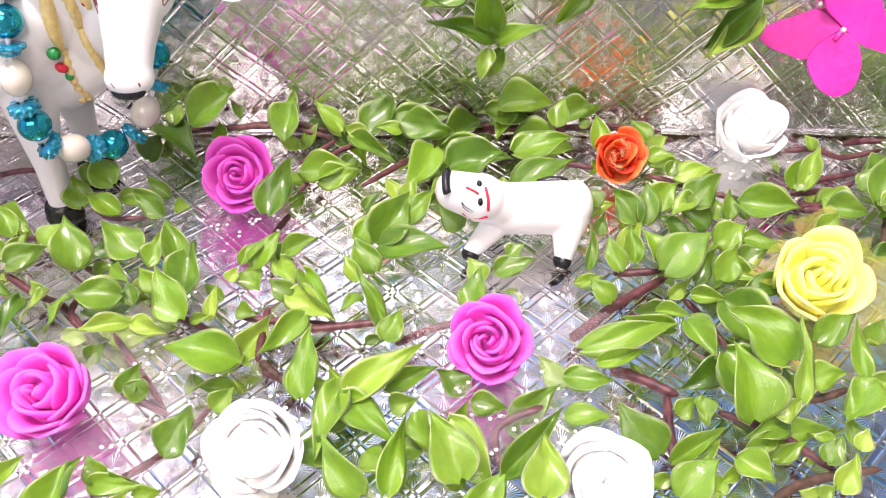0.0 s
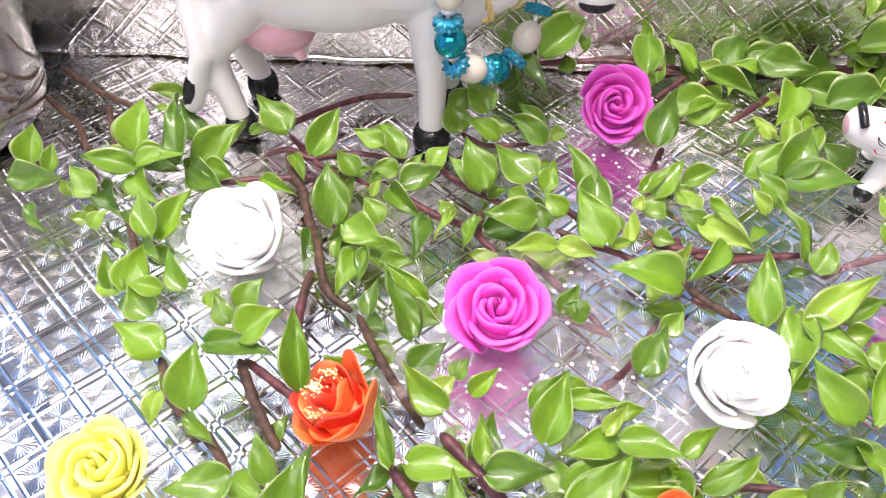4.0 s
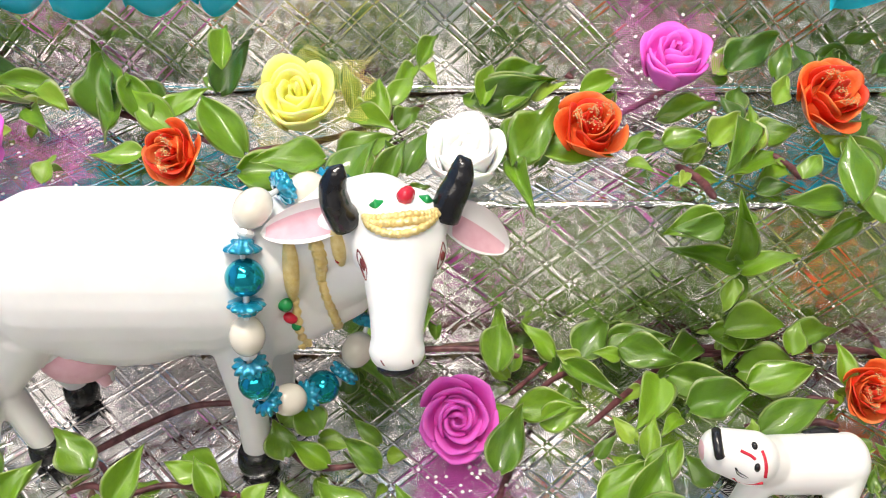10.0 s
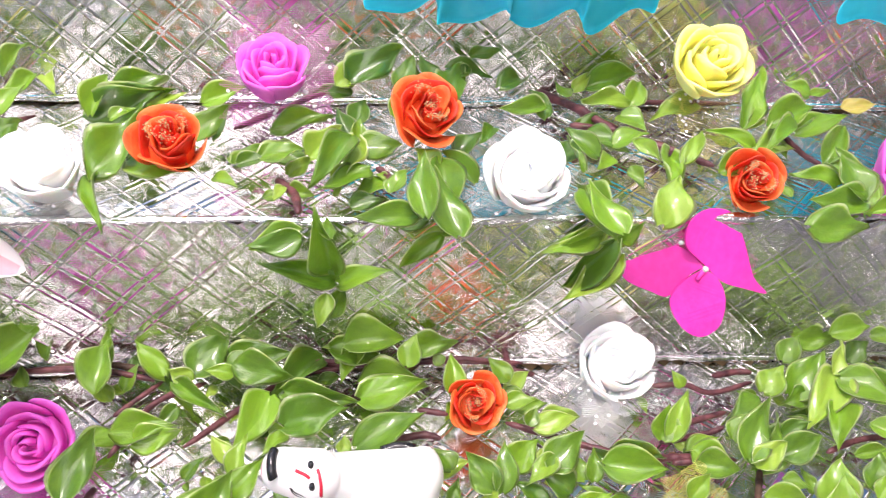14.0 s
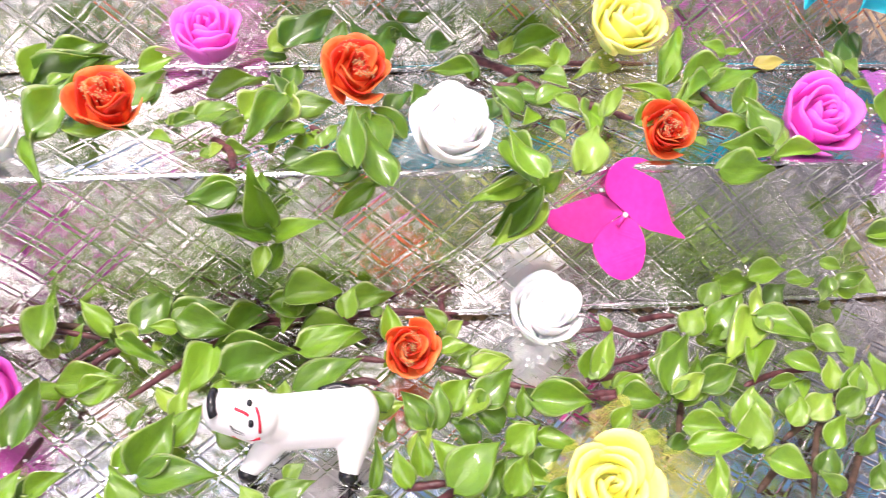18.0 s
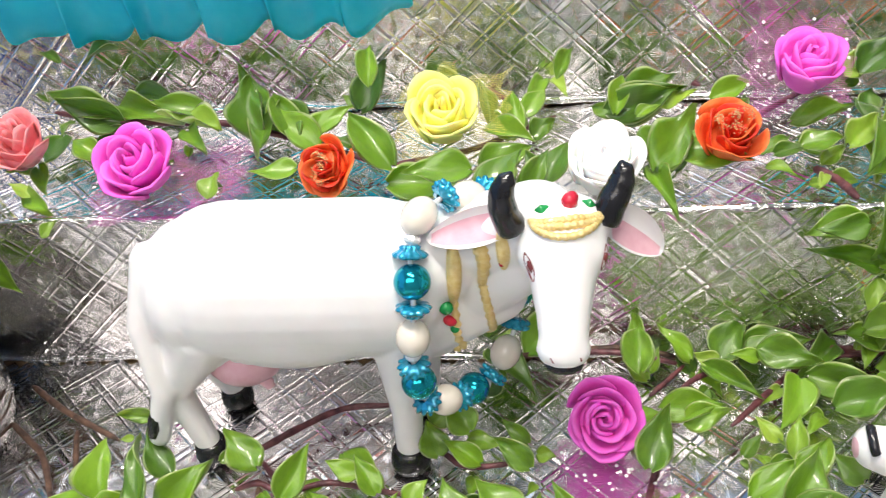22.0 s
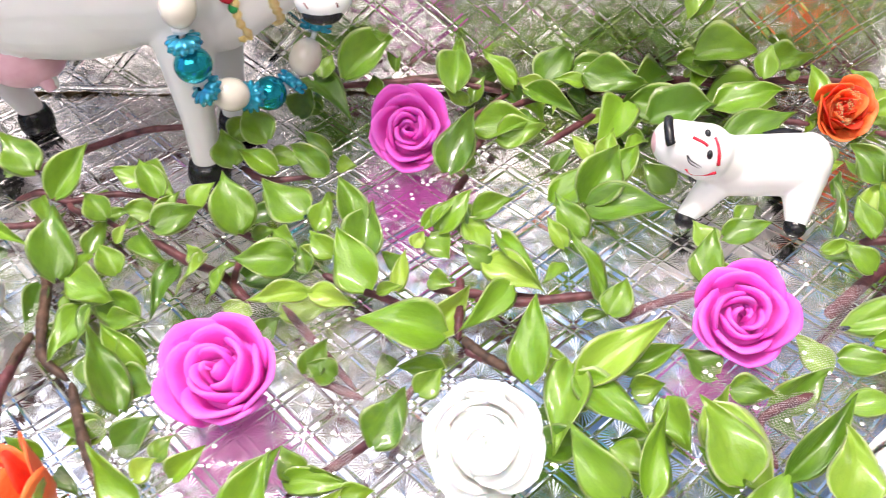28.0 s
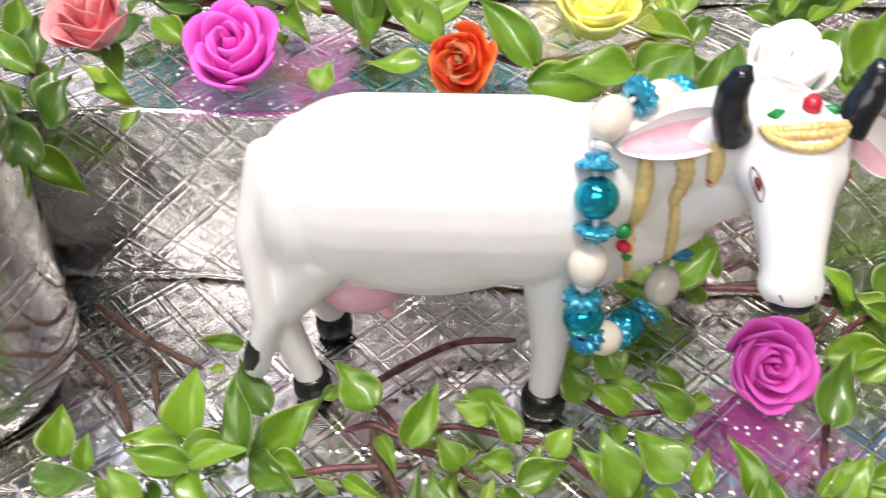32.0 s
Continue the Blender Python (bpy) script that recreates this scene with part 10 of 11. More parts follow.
leaf(v, (-0.0905, 0.2764, 0.0632), (-0.0943, 0.2918, 0.0717), (0.08, -0.56, 0.82), 0.32)
leaf(v, (-0.0966, 0.2973, 0.0601), (-0.1153, 0.3084, 0.0683), (-0.03, -0.59, 0.81), 0.33, LEAF_DARK)
leaf(v, (-0.0917, 0.2350, 0.0644), (-0.0814, 0.2479, 0.0725), (0.01, -0.43, 0.90), 0.57)
leaf(v, (-0.0819, 0.2370, 0.0642), (-0.0737, 0.2494, 0.0718), (0.20, -0.57, 0.80), 0.40)
leaf(v, (-0.0747, 0.2487, 0.0606), (-0.0683, 0.2597, 0.0672), (0.07, -0.59, 0.80), 0.54, LEAF_DARK)
leaf(v, (-0.0778, 0.2726, 0.0607), (-0.0706, 0.2772, 0.0640), (0.18, -0.40, 0.90), 0.70, LEAF_DARK)
leaf(v, (-0.0913, 0.2714, 0.0638), (-0.0768, 0.2640, 0.0643), (0.23, -0.38, 0.90), 0.41)
leaf(v, (-0.0737, 0.3011, 0.0645), (-0.0807, 0.2853, 0.0635), (0.14, -0.52, 0.84), 0.30)
leaf(v, (-0.0706, 0.2730, 0.0798), (-0.0658, 0.2828, 0.0853), (-0.06, -0.41, 0.91), 0.34)
leaf(v, (-0.0710, 0.3029, 0.0635), (-0.0662, 0.2939, 0.0629), (0.07, -0.53, 0.85), 0.50, LEAF_PALE)
leaf(v, (-0.0528, 0.2799, 0.0639), (-0.0496, 0.2923, 0.0707), (-0.12, -0.61, 0.79), 0.42)
leaf(v, (-0.0903, 0.2754, 0.0643), (-0.0815, 0.2665, 0.0640), (-0.16, -0.51, 0.85), 0.47, LEAF_PALE)
leaf(v, (-0.0736, 0.2408, 0.0610), (-0.0674, 0.2410, 0.0620), (0.25, -0.43, 0.87), 0.34, LEAF_DARK)
v = vine((-0.0071, 0.2757, 0.0555), "green creeper sprig trailing along the middle step")
stem(v, [(-0.0373, 0.3121, 0.0597), (-0.0301, 0.3090, 0.0594), (-0.0235, 0.3020, 0.0604)], STEM, 0.0011)
stem(v, [(-0.0134, 0.2796, 0.0599), (-0.0016, 0.2914, 0.0588), (0.0176, 0.3037, 0.0609), (0.0338, 0.3115, 0.0598), (0.0514, 0.3165, 0.0604)], STEM, 0.0011)
leaf(v, (0.0070, 0.2300, 0.0582), (-0.0066, 0.2276, 0.0580), (-0.06, -0.86, 0.51), 0.52, LEAF_DARK)
leaf(v, (0.0145, 0.2300, 0.0580), (0.0139, 0.2388, 0.0586), (-0.08, -0.86, 0.51), 0.46)
leaf(v, (0.0135, 0.2300, 0.0393), (0.0106, 0.2248, 0.0316), (0.19, -0.62, 0.78), 0.55, LEAF_PALE)
leaf(v, (-0.0196, 0.2769, 0.0585), (-0.0126, 0.2883, 0.0653), (-0.10, -0.46, 0.88), 0.50, LEAF_DARK)
leaf(v, (-0.0013, 0.2679, 0.0602), (0.0101, 0.2633, 0.0584), (-0.11, -0.57, 0.82), 0.60)
leaf(v, (0.0202, 0.2709, 0.0616), (0.0165, 0.2797, 0.0679), (0.19, -0.51, 0.84), 0.51, LEAF_DARK)
leaf(v, (0.0204, 0.2904, 0.0698), (0.0370, 0.2990, 0.0776), (-0.12, -0.52, 0.85), 0.55, LEAF_DARK)
leaf(v, (0.0167, 0.2896, 0.0687), (0.0237, 0.2990, 0.0721), (0.28, -0.50, 0.82), 0.60, LEAF_PALE)
leaf(v, (-0.0120, 0.2639, 0.0580), (-0.0027, 0.2709, 0.0606), (-0.08, -0.33, 0.94), 0.53)
leaf(v, (0.0199, 0.2450, 0.0580), (0.0291, 0.2456, 0.0593), (-0.08, -0.51, 0.85), 0.56, LEAF_DARK)
leaf(v, (0.0218, 0.2648, 0.0648), (0.0150, 0.2492, 0.0580), (-0.24, -0.36, 0.90), 0.57, LEAF_PALE)
leaf(v, (-0.0253, 0.2750, 0.0590), (-0.0139, 0.2818, 0.0668), (-0.22, -0.56, 0.80), 0.51)
leaf(v, (0.0030, 0.2585, 0.0580), (0.0101, 0.2623, 0.0618), (-0.13, -0.62, 0.77), 0.54, LEAF_PALE)
leaf(v, (-0.0382, 0.2565, 0.0580), (-0.0338, 0.2663, 0.0604), (0.02, -0.54, 0.91), 0.48, LEAF_DARK)
leaf(v, (0.0204, 0.2904, 0.0650), (0.0087, 0.2928, 0.0648), (-0.27, -0.51, 0.85), 0.54, LEAF_DARK)
leaf(v, (0.0017, 0.2515, 0.0591), (-0.0008, 0.2461, 0.0580), (-0.07, -0.72, 0.78), 0.53, LEAF_PALE)
leaf(v, (0.0166, 0.2792, 0.0580), (0.0159, 0.2699, 0.0580), (0.33, -0.66, 0.86), 0.59, LEAF_DARK)
leaf(v, (0.0032, 0.2508, 0.0580), (0.0106, 0.2491, 0.0580), (-0.00, -0.48, 0.78), 0.57)
leaf(v, (-0.0032, 0.2482, 0.0580), (0.0028, 0.2509, 0.0580), (0.36, -0.76, 0.76), 0.50)
leaf(v, (-0.0117, 0.2649, 0.0580), (-0.0148, 0.2671, 0.0581), (-0.05, -0.47, 0.74), 0.51)
leaf(v, (-0.0494, 0.2908, 0.0637), (-0.0325, 0.2957, 0.0685), (0.07, -0.59, 0.81), 0.50)
leaf(v, (-0.0379, 0.2857, 0.0631), (-0.0270, 0.2891, 0.0663), (-0.00, -0.56, 0.83), 0.51, LEAF_PALE)
leaf(v, (-0.0450, 0.2458, 0.0666), (-0.0328, 0.2629, 0.0766), (-0.18, -0.39, 0.91), 0.44)
leaf(v, (-0.0225, 0.2877, 0.0634), (-0.0102, 0.2918, 0.0672), (-0.03, -0.61, 0.79), 0.52)
leaf(v, (-0.0369, 0.2537, 0.0669), (-0.0193, 0.2456, 0.0678), (0.28, -0.53, 0.80), 0.64)
leaf(v, (-0.0459, 0.2490, 0.0631), (-0.0413, 0.2294, 0.0612), (-0.25, -0.38, 0.89), 0.30)
leaf(v, (-0.0469, 0.2766, 0.0648), (-0.0394, 0.2790, 0.0671), (0.21, -0.44, 0.87), 0.54)
leaf(v, (-0.0104, 0.2590, 0.0614), (-0.0004, 0.2597, 0.0633), (-0.01, -0.61, 0.79), 0.51, LEAF_DARK)
leaf(v, (-0.0038, 0.2576, 0.0647), (0.0087, 0.2583, 0.0671), (0.22, -0.45, 0.87), 0.63)
leaf(v, (-0.0154, 0.2478, 0.0648), (-0.0087, 0.2429, 0.0649), (0.03, -0.54, 0.84), 0.49)
leaf(v, (-0.0019, 0.2741, 0.0632), (0.0158, 0.2762, 0.0671), (-0.24, -0.55, 0.80), 0.34)
leaf(v, (0.0326, 0.3275, 0.0614), (0.0498, 0.3312, 0.0661), (0.14, -0.51, 0.85), 0.47, LEAF_DARK)
leaf(v, (0.0205, 0.3045, 0.0643), (0.0299, 0.3120, 0.0693), (0.11, -0.60, 0.79), 0.35)
v = vine((0.0319, 0.2599, 0.0555), "green creeper sprig trailing along the middle step")
stem(v, [(-0.0002, 0.2554, 0.0588), (0.0048, 0.2488, 0.0588), (0.0064, 0.2380, 0.0603)], STEM, 0.0015)
stem(v, [(0.0273, 0.2604, 0.0594), (0.0310, 0.2558, 0.0588), (0.0314, 0.2468, 0.0605)], STEM, 0.0012)
stem(v, [(0.0183, 0.3131, 0.0591), (0.0360, 0.3136, 0.0603), (0.0577, 0.3144, 0.0596)], STEM_BROWN, 0.0011)
leaf(v, (0.0150, 0.2345, 0.0445), (0.0105, 0.2322, 0.0669), (-0.19, -0.62, 0.78), 0.38)
leaf(v, (0.0066, 0.2345, 0.0569), (-0.0070, 0.2343, 0.0511), (-0.22, -0.75, 0.62), 0.56)
leaf(v, (0.0152, 0.2345, 0.0401), (-0.0052, 0.2354, 0.0465), (-0.18, -0.62, 0.78), 0.35)
leaf(v, (0.0166, 0.2345, 0.0393), (0.0307, 0.2308, 0.0471), (0.23, -0.62, 0.78), 0.40)
leaf(v, (0.0176, 0.2345, 0.0368), (0.0136, 0.2330, 0.0269), (0.13, -0.62, 0.78), 0.50)
leaf(v, (0.0437, 0.2345, 0.0558), (0.0318, 0.2319, 0.0461), (-0.13, -0.76, 0.63), 0.35)
leaf(v, (0.0435, 0.2345, 0.0566), (0.0497, 0.2321, 0.0611), (0.24, -0.75, 0.62), 0.35)
leaf(v, (0.0399, 0.2385, 0.0580), (0.0256, 0.2420, 0.0580), (-0.19, -0.85, 0.50), 0.45, LEAF_DARK)
leaf(v, (0.0438, 0.2385, 0.0546), (0.0345, 0.2349, 0.0448), (-0.20, -0.85, 0.50), 0.40, LEAF_PALE)
leaf(v, (0.0442, 0.2385, 0.0580), (0.0527, 0.2383, 0.0580), (-0.12, -0.86, 0.50), 0.35, LEAF_PALE)
leaf(v, (0.0436, 0.2540, 0.0658), (0.0460, 0.2378, 0.0580), (0.27, -0.44, 0.86), 0.50)
leaf(v, (0.0349, 0.2900, 0.0676), (0.0397, 0.2990, 0.0750), (-0.04, -0.62, 0.78), 0.57)
leaf(v, (0.0501, 0.2989, 0.0700), (0.0652, 0.2990, 0.0676), (0.14, -0.51, 0.85), 0.40, LEAF_DARK)
leaf(v, (0.0565, 0.2975, 0.0749), (0.0668, 0.2990, 0.0767), (-0.05, -0.62, 0.78), 0.40, LEAF_DARK)
leaf(v, (0.0826, 0.2438, 0.0635), (0.0892, 0.2285, 0.0580), (-0.26, -0.49, 0.83), 0.50)
leaf(v, (0.0800, 0.2855, 0.0607), (0.0760, 0.2968, 0.0649), (-0.00, -0.35, 0.94), 0.49, LEAF_DARK)
leaf(v, (0.0458, 0.2923, 0.0696), (0.0412, 0.2990, 0.0757), (0.11, -0.62, 0.78), 0.59, LEAF_DARK)
leaf(v, (0.0301, 0.2554, 0.0580), (0.0194, 0.2471, 0.0580), (0.06, -0.38, 0.92), 0.51)
leaf(v, (0.0471, 0.2299, 0.0595), (0.0417, 0.2456, 0.0709), (0.05, -0.58, 0.82), 0.50)
leaf(v, (0.0489, 0.2844, 0.0664), (0.0557, 0.2990, 0.0719), (-0.09, -0.31, 0.95), 0.54, LEAF_DARK)
leaf(v, (0.0655, 0.2907, 0.0683), (0.0763, 0.2990, 0.0672), (0.31, -0.28, 0.91), 0.54, LEAF_DARK)
leaf(v, (0.0565, 0.2975, 0.0709), (0.0508, 0.2944, 0.0680), (-0.05, -0.80, 0.78), 0.58, LEAF_DARK)
leaf(v, (0.0635, 0.2845, 0.0580), (0.0583, 0.2757, 0.0580), (0.14, -0.11, 0.91), 0.49, LEAF_DARK)
leaf(v, (0.0817, 0.2655, 0.0582), (0.0903, 0.2738, 0.0625), (-0.16, -0.38, 0.89), 0.57, LEAF_DARK)
leaf(v, (0.0301, 0.2554, 0.0580), (0.0253, 0.2591, 0.0580), (0.03, -0.28, 0.92), 0.51)
leaf(v, (0.0089, 0.2575, 0.0649), (0.0180, 0.2654, 0.0702), (-0.01, -0.43, 0.90), 0.62, LEAF_PALE)
leaf(v, (0.0203, 0.2630, 0.0677), (0.0086, 0.2413, 0.0657), (-0.11, -0.54, 0.84), 0.32)
leaf(v, (0.0216, 0.2660, 0.0643), (0.0231, 0.2731, 0.0685), (0.22, -0.43, 0.87), 0.51)
leaf(v, (0.0229, 0.2632, 0.0633), (0.0345, 0.2634, 0.0654), (-0.29, -0.47, 0.83), 0.72)
leaf(v, (0.0251, 0.2542, 0.0630), (0.0102, 0.2441, 0.0630), (-0.12, -0.57, 0.81), 0.41)
leaf(v, (0.0327, 0.2801, 0.0643), (0.0382, 0.2886, 0.0695), (0.05, -0.56, 0.83), 0.57, LEAF_PALE)
leaf(v, (0.0423, 0.3021, 0.0634), (0.0479, 0.3143, 0.0706), (0.24, -0.58, 0.78), 0.48)
leaf(v, (0.0218, 0.2817, 0.0609), (0.0251, 0.2893, 0.0654), (0.03, -0.60, 0.80), 0.73, LEAF_DARK)
leaf(v, (0.0381, 0.2279, 0.0671), (0.0386, 0.2433, 0.0772), (-0.13, -0.52, 0.84), 0.43)
leaf(v, (0.0429, 0.2527, 0.0643), (0.0375, 0.2575, 0.0680), (-0.22, -0.52, 0.83), 0.83)
leaf(v, (0.0302, 0.2428, 0.0634), (0.0353, 0.2489, 0.0675), (-0.25, -0.39, 0.88), 0.68)
leaf(v, (0.0363, 0.2319, 0.0640), (0.0197, 0.2295, 0.0657), (-0.12, -0.61, 0.79), 0.39)
leaf(v, (0.0502, 0.2659, 0.0603), (0.0583, 0.2717, 0.0647), (-0.07, -0.41, 0.91), 0.57, LEAF_DARK)
leaf(v, (0.0534, 0.2505, 0.0609), (0.0451, 0.2591, 0.0665), (0.26, -0.39, 0.88), 0.35, LEAF_DARK)
v = vine((0.0856, 0.2882, 0.0555), "green creeper sprig trailing along the middle step")
stem(v, [(0.0736, 0.3218, 0.0599), (0.0828, 0.3159, 0.0600), (0.0906, 0.3032, 0.0599)], STEM, 0.0016)
stem(v, [(0.0592, 0.3258, 0.0588), (0.0722, 0.3118, 0.0604), (0.0824, 0.3036, 0.0590), (0.0917, 0.2921, 0.0602), (0.1003, 0.2799, 0.0602), (0.1130, 0.2724, 0.0592), (0.1192, 0.2684, 0.0585), (0.1256, 0.2609, 0.0600)], STEM, 0.0017)
stem(v, [(0.0867, 0.2823, 0.0605), (0.0953, 0.2811, 0.0600), (0.1018, 0.2788, 0.0610)], STEM, 0.0013)
stem(v, [(0.1537, 0.2772, 0.0600), (0.1563, 0.2681, 0.0593), (0.1599, 0.2629, 0.0591)], STEM, 0.0011)
leaf(v, (0.0866, 0.2345, 0.0557), (0.0700, 0.2308, 0.0522), (0.20, -0.75, 0.62), 0.36)
leaf(v, (0.0908, 0.2345, 0.0540), (0.0782, 0.2357, 0.0348), (0.09, -0.77, 0.63), 0.34)
leaf(v, (0.0917, 0.2345, 0.0540), (0.0964, 0.2314, 0.0622), (0.12, -0.77, 0.63), 0.55)
leaf(v, (0.1867, 0.2345, 0.0329), (0.1922, 0.2358, 0.0421), (0.05, -0.62, 0.78), 0.50)
leaf(v, (0.1960, 0.2345, 0.0241), (0.1930, 0.2310, 0.0352), (0.06, -0.62, 0.78), 0.53)
leaf(v, (0.2015, 0.2345, 0.0310), (0.2113, 0.2362, 0.0340), (0.05, -0.62, 0.78), 0.83)
stem(v, [(0.1106, 0.2944, 0.0616), (0.1433, 0.2966, 0.0601)])
leaf(v, (0.0883, 0.2385, 0.0580), (0.0810, 0.2473, 0.0632), (-0.06, -0.86, 0.51), 0.60)
leaf(v, (0.0969, 0.2686, 0.0621), (0.1084, 0.2714, 0.0647), (-0.14, -0.31, 0.94), 0.57)
leaf(v, (0.0997, 0.2581, 0.0615), (0.1024, 0.2513, 0.0586), (-0.29, -0.47, 0.84), 0.56)
leaf(v, (0.0999, 0.2284, 0.0637), (0.1071, 0.2414, 0.0704), (0.27, -0.55, 0.79), 0.60, LEAF_PALE)
leaf(v, (0.1402, 0.2281, 0.0630), (0.1581, 0.2290, 0.0620), (0.07, -0.55, 0.83), 0.51)
leaf(v, (0.1350, 0.2739, 0.0580), (0.1262, 0.2768, 0.0606), (0.17, -0.42, 0.89), 0.53, LEAF_PALE)
leaf(v, (0.0967, 0.2866, 0.0581), (0.0858, 0.2834, 0.0580), (0.13, -0.54, 0.83), 0.50, LEAF_DARK)
leaf(v, (0.0888, 0.2360, 0.0580), (0.0823, 0.2438, 0.0659), (0.17, -0.85, 0.50), 0.46)
leaf(v, (0.0879, 0.2360, 0.0554), (0.0705, 0.2329, 0.0507), (0.02, -0.86, 0.51), 0.36, LEAF_PALE)
leaf(v, (0.0930, 0.2360, 0.0474), (0.0766, 0.2275, 0.0379), (0.15, -0.62, 0.78), 0.42, LEAF_PALE)
leaf(v, (0.0915, 0.2360, 0.0507), (0.0982, 0.2388, 0.0567), (-0.09, -0.62, 0.78), 0.45)
leaf(v, (0.0969, 0.2686, 0.0580), (0.0909, 0.2617, 0.0580), (0.01, -0.38, 0.94), 0.59)
leaf(v, (0.1379, 0.2625, 0.0580), (0.1308, 0.2527, 0.0580), (0.13, -0.25, 0.94), 0.51, LEAF_PALE)
leaf(v, (0.1442, 0.2483, 0.0580), (0.1397, 0.2569, 0.0603), (0.21, -0.59, 0.90), 0.49)
leaf(v, (0.1232, 0.2641, 0.0580), (0.1165, 0.2665, 0.0601), (0.30, -0.32, 0.88), 0.59)
leaf(v, (0.1350, 0.2739, 0.0580), (0.1392, 0.2794, 0.0580), (-0.05, -0.29, 0.89), 0.51)
leaf(v, (0.1580, 0.2556, 0.0649), (0.1689, 0.2457, 0.0580), (-0.02, -0.65, 0.76), 0.50)
leaf(v, (0.2042, 0.2855, 0.0624), (0.2106, 0.2963, 0.0717), (0.03, -0.66, 0.75), 0.49, LEAF_DARK)
leaf(v, (0.1549, 0.2800, 0.0581), (0.1400, 0.2696, 0.0580), (0.19, -0.49, 0.85), 0.59, LEAF_PALE)
leaf(v, (0.1628, 0.2396, 0.0580), (0.1548, 0.2547, 0.0663), (0.10, -0.45, 0.89), 0.59)
leaf(v, (0.1953, 0.2730, 0.0634), (0.1928, 0.2837, 0.0693), (0.24, -0.42, 0.88), 0.50)
leaf(v, (0.1505, 0.2749, 0.0580), (0.1514, 0.2677, 0.0580), (-0.22, -0.60, 0.88), 0.55)
leaf(v, (0.1953, 0.2730, 0.0587), (0.1863, 0.2717, 0.0606), (0.34, -0.38, 0.88), 0.55)
leaf(v, (0.1764, 0.2881, 0.0580), (0.1699, 0.2947, 0.0592), (-0.37, -0.49, 0.85), 0.57)
leaf(v, (0.2116, 0.2714, 0.0617), (0.1998, 0.2745, 0.0671), (0.27, -0.45, 0.85), 0.51)
leaf(v, (0.2212, 0.2385, 0.0592), (0.2138, 0.2375, 0.0590), (0.07, -0.65, 0.76), 0.50)
leaf(v, (0.2116, 0.2714, 0.0580), (0.2067, 0.2627, 0.0580), (0.09, -0.46, 0.85), 0.50)
leaf(v, (0.0710, 0.3300, 0.0637), (0.0832, 0.3300, 0.0663), (-0.02, -0.51, 0.86), 0.41)
leaf(v, (0.0790, 0.2871, 0.0636), (0.0646, 0.2843, 0.0651), (0.04, -0.49, 0.87), 0.34)
leaf(v, (0.0478, 0.3140, 0.0637), (0.0626, 0.3066, 0.0645), (0.12, -0.48, 0.87), 0.41)
leaf(v, (0.0418, 0.3247, 0.0605), (0.0512, 0.3326, 0.0653), (-0.14, -0.41, 0.90), 0.67, LEAF_DARK)
leaf(v, (0.0905, 0.3131, 0.0635), (0.0723, 0.3095, 0.0657), (-0.01, -0.52, 0.85), 0.30)
leaf(v, (0.0827, 0.3208, 0.0613), (0.0903, 0.3275, 0.0653), (0.14, -0.52, 0.85), 0.73, LEAF_DARK)
leaf(v, (0.0881, 0.2926, 0.0645), (0.0839, 0.2971, 0.0674), (0.28, -0.47, 0.84), 0.85)
leaf(v, (0.0896, 0.2958, 0.0640), (0.0965, 0.3021, 0.0677), (0.10, -0.55, 0.83), 0.47, LEAF_PALE)
leaf(v, (0.0952, 0.2991, 0.0637), (0.1126, 0.3029, 0.0678), (0.07, -0.49, 0.87), 0.46)
leaf(v, (0.1057, 0.2887, 0.0649), (0.0899, 0.2866, 0.0669), (0.13, -0.46, 0.88), 0.34, LEAF_PALE)
leaf(v, (0.1072, 0.2888, 0.0635), (0.1121, 0.2974, 0.0681), (0.07, -0.49, 0.87), 0.66)
leaf(v, (0.1018, 0.2817, 0.0645), (0.1078, 0.2731, 0.0642), (-0.17, -0.51, 0.84), 0.76)
leaf(v, (0.1021, 0.2669, 0.0644), (0.1076, 0.2574, 0.0639), (0.16, -0.52, 0.84), 0.39, LEAF_PALE)
leaf(v, (0.1106, 0.2593, 0.0639), (0.1056, 0.2392, 0.0618), (0.04, -0.39, 0.92), 0.40)
leaf(v, (0.0893, 0.2589, 0.0644), (0.0810, 0.2665, 0.0695), (0.25, -0.58, 0.77), 0.50)
leaf(v, (0.0897, 0.2753, 0.0613), (0.1015, 0.2666, 0.0615), (0.03, -0.45, 0.89), 0.47, LEAF_DARK)
leaf(v, (0.0868, 0.2212, 0.0668), (0.0793, 0.2341, 0.0747), (-0.01, -0.49, 0.87), 0.52)
leaf(v, (0.0841, 0.2510, 0.0649), (0.0800, 0.2607, 0.0706), (0.19, -0.43, 0.88), 0.30)
leaf(v, (0.1264, 0.2896, 0.0637), (0.1104, 0.2797, 0.0639), (0.17, -0.50, 0.85), 0.44, LEAF_PALE)
leaf(v, (0.1383, 0.2762, 0.0643), (0.1491, 0.2955, 0.0748), (0.23, -0.45, 0.86), 0.33)
leaf(v, (0.1476, 0.2764, 0.0640), (0.1631, 0.2817, 0.0686), (-0.00, -0.48, 0.88), 0.54)
leaf(v, (0.1553, 0.2745, 0.0631), (0.1732, 0.2784, 0.0675), (0.27, -0.54, 0.80), 0.41)
leaf(v, (0.1530, 0.2707, 0.0666), (0.1371, 0.2568, 0.0659), (-0.20, -0.40, 0.89), 0.34)
leaf(v, (0.1412, 0.2774, 0.0636), (0.1475, 0.2850, 0.0681), (0.18, -0.56, 0.81), 0.47, LEAF_PALE)
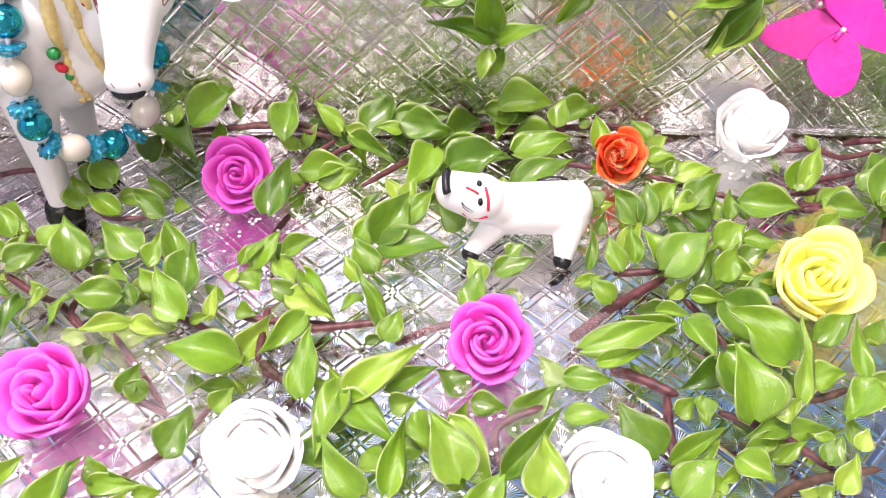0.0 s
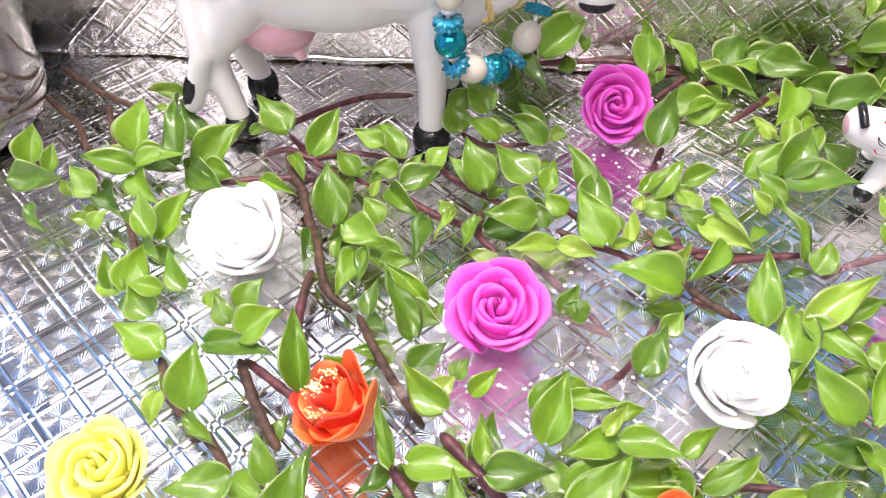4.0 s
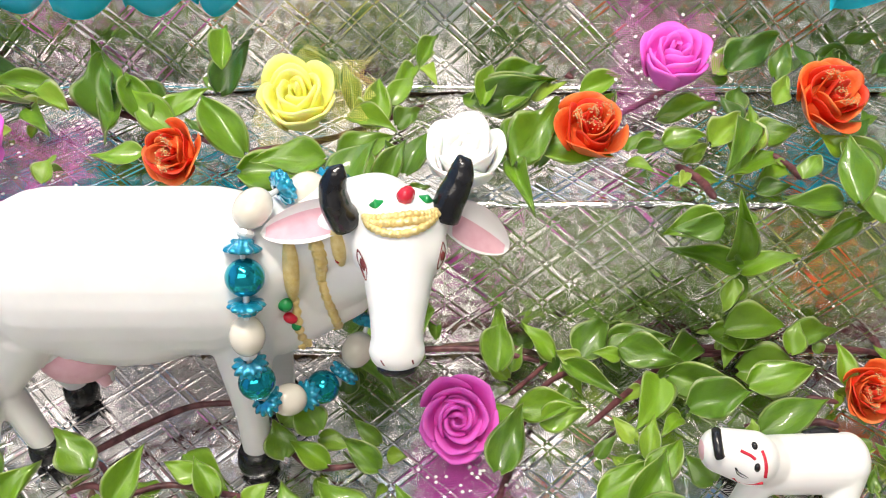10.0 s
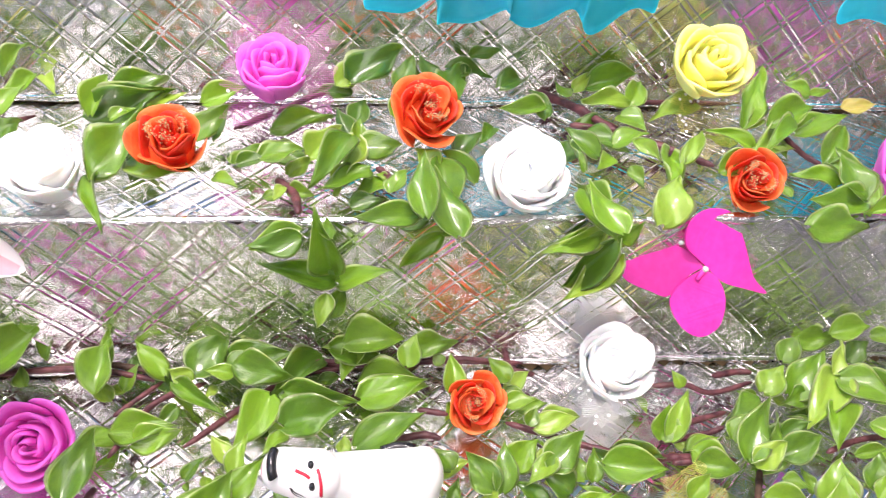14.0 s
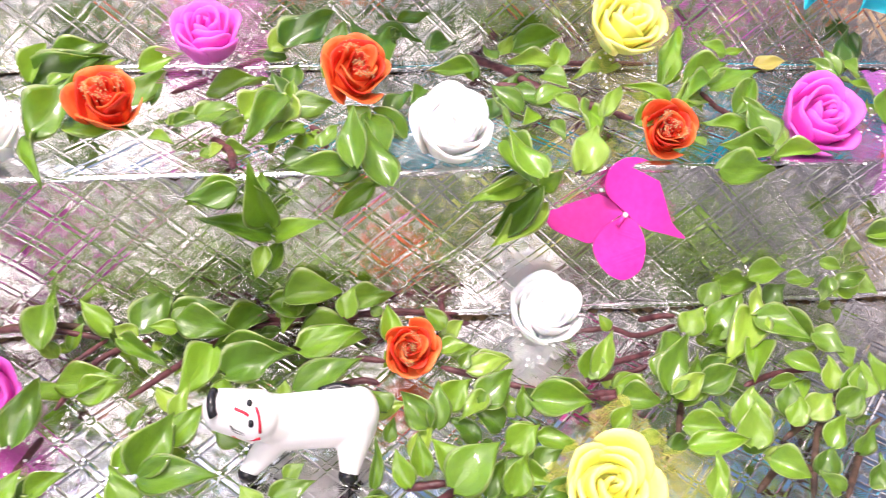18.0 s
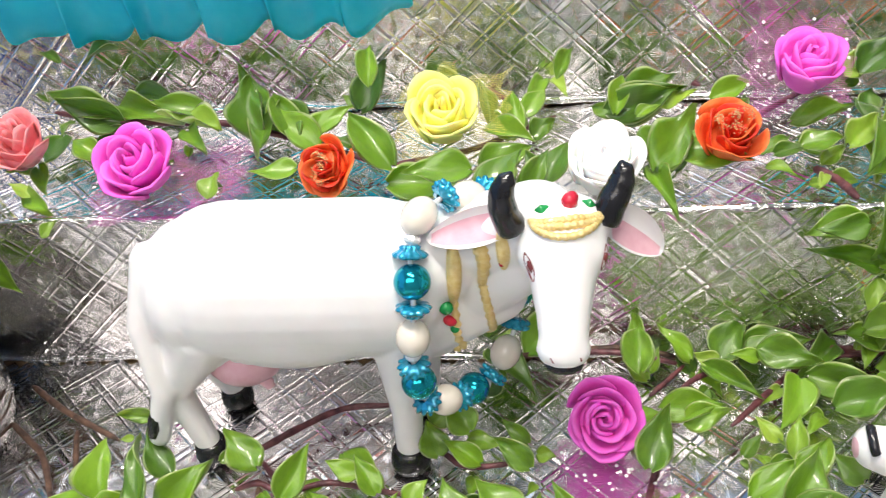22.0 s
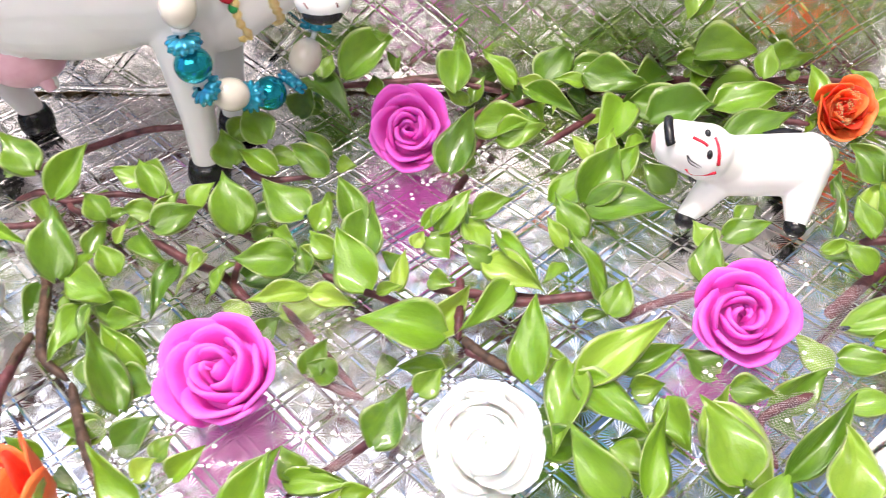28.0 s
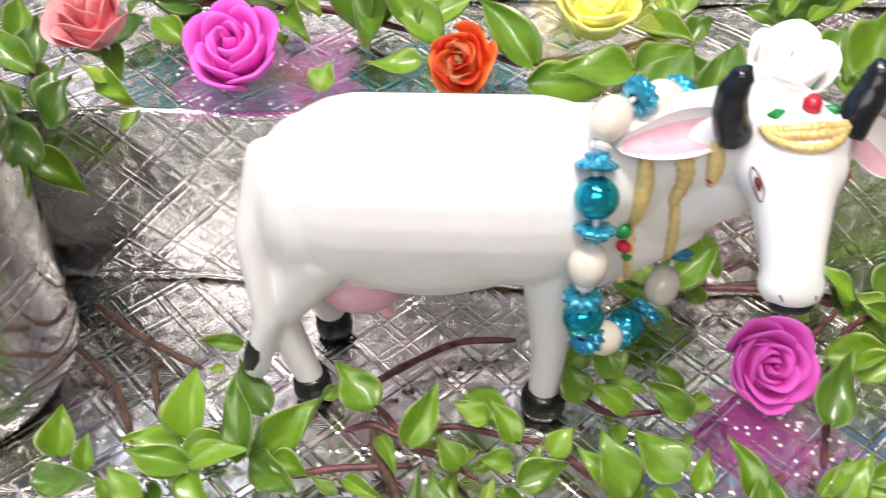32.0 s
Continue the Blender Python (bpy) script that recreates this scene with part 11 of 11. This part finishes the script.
leaf(v, (0.1635, 0.3176, 0.0611), (0.1801, 0.3206, 0.0649), (0.24, -0.51, 0.83), 0.30, LEAF_DARK)
leaf(v, (0.1693, 0.2972, 0.0635), (0.1603, 0.3005, 0.0669), (-0.08, -0.61, 0.78), 0.59)
leaf(v, (0.1695, 0.2976, 0.0633), (0.1768, 0.2982, 0.0647), (-0.12, -0.45, 0.89), 0.38)
leaf(v, (0.1764, 0.2882, 0.0637), (0.1883, 0.2886, 0.0658), (-0.15, -0.55, 0.82), 0.52, LEAF_DRY)
leaf(v, (0.1566, 0.2564, 0.0640), (0.1655, 0.2675, 0.0707), (-0.23, -0.50, 0.84), 0.45)
leaf(v, (0.1574, 0.2356, 0.0668), (0.1518, 0.2481, 0.0750), (0.16, -0.59, 0.79), 0.62)
leaf(v, (0.1540, 0.2439, 0.0645), (0.1400, 0.2462, 0.0681), (0.03, -0.42, 0.91), 0.55)
leaf(v, (0.1585, 0.2356, 0.0649), (0.1416, 0.2349, 0.0672), (-0.29, -0.40, 0.87), 0.47)
leaf(v, (0.1606, 0.2341, 0.0630), (0.1735, 0.2339, 0.0651), (-0.16, -0.39, 0.91), 0.36)
leaf(v, (0.2135, 0.2957, 0.0615), (0.2183, 0.3093, 0.0698), (0.17, -0.61, 0.78), 0.64, LEAF_DARK)
leaf(v, (0.2001, 0.2789, 0.0639), (0.1997, 0.2885, 0.0701), (0.26, -0.40, 0.88), 0.59)
leaf(v, (0.2067, 0.2883, 0.0650), (0.2097, 0.2785, 0.0644), (0.03, -0.56, 0.83), 0.52)
leaf(v, (0.2029, 0.2509, 0.0639), (0.2079, 0.2614, 0.0708), (0.01, -0.53, 0.85), 0.69)
leaf(v, (0.2161, 0.2735, 0.0649), (0.2234, 0.2767, 0.0677), (-0.01, -0.56, 0.83), 0.67)
leaf(v, (0.1375, 0.2651, 0.0635), (0.1232, 0.2687, 0.0677), (-0.04, -0.60, 0.80), 0.39)
leaf(v, (0.1134, 0.2548, 0.0650), (0.1209, 0.2642, 0.0705), (0.08, -0.51, 0.86), 0.37, LEAF_PALE)
leaf(v, (0.1230, 0.2506, 0.0643), (0.1335, 0.2558, 0.0682), (0.01, -0.55, 0.84), 0.53)
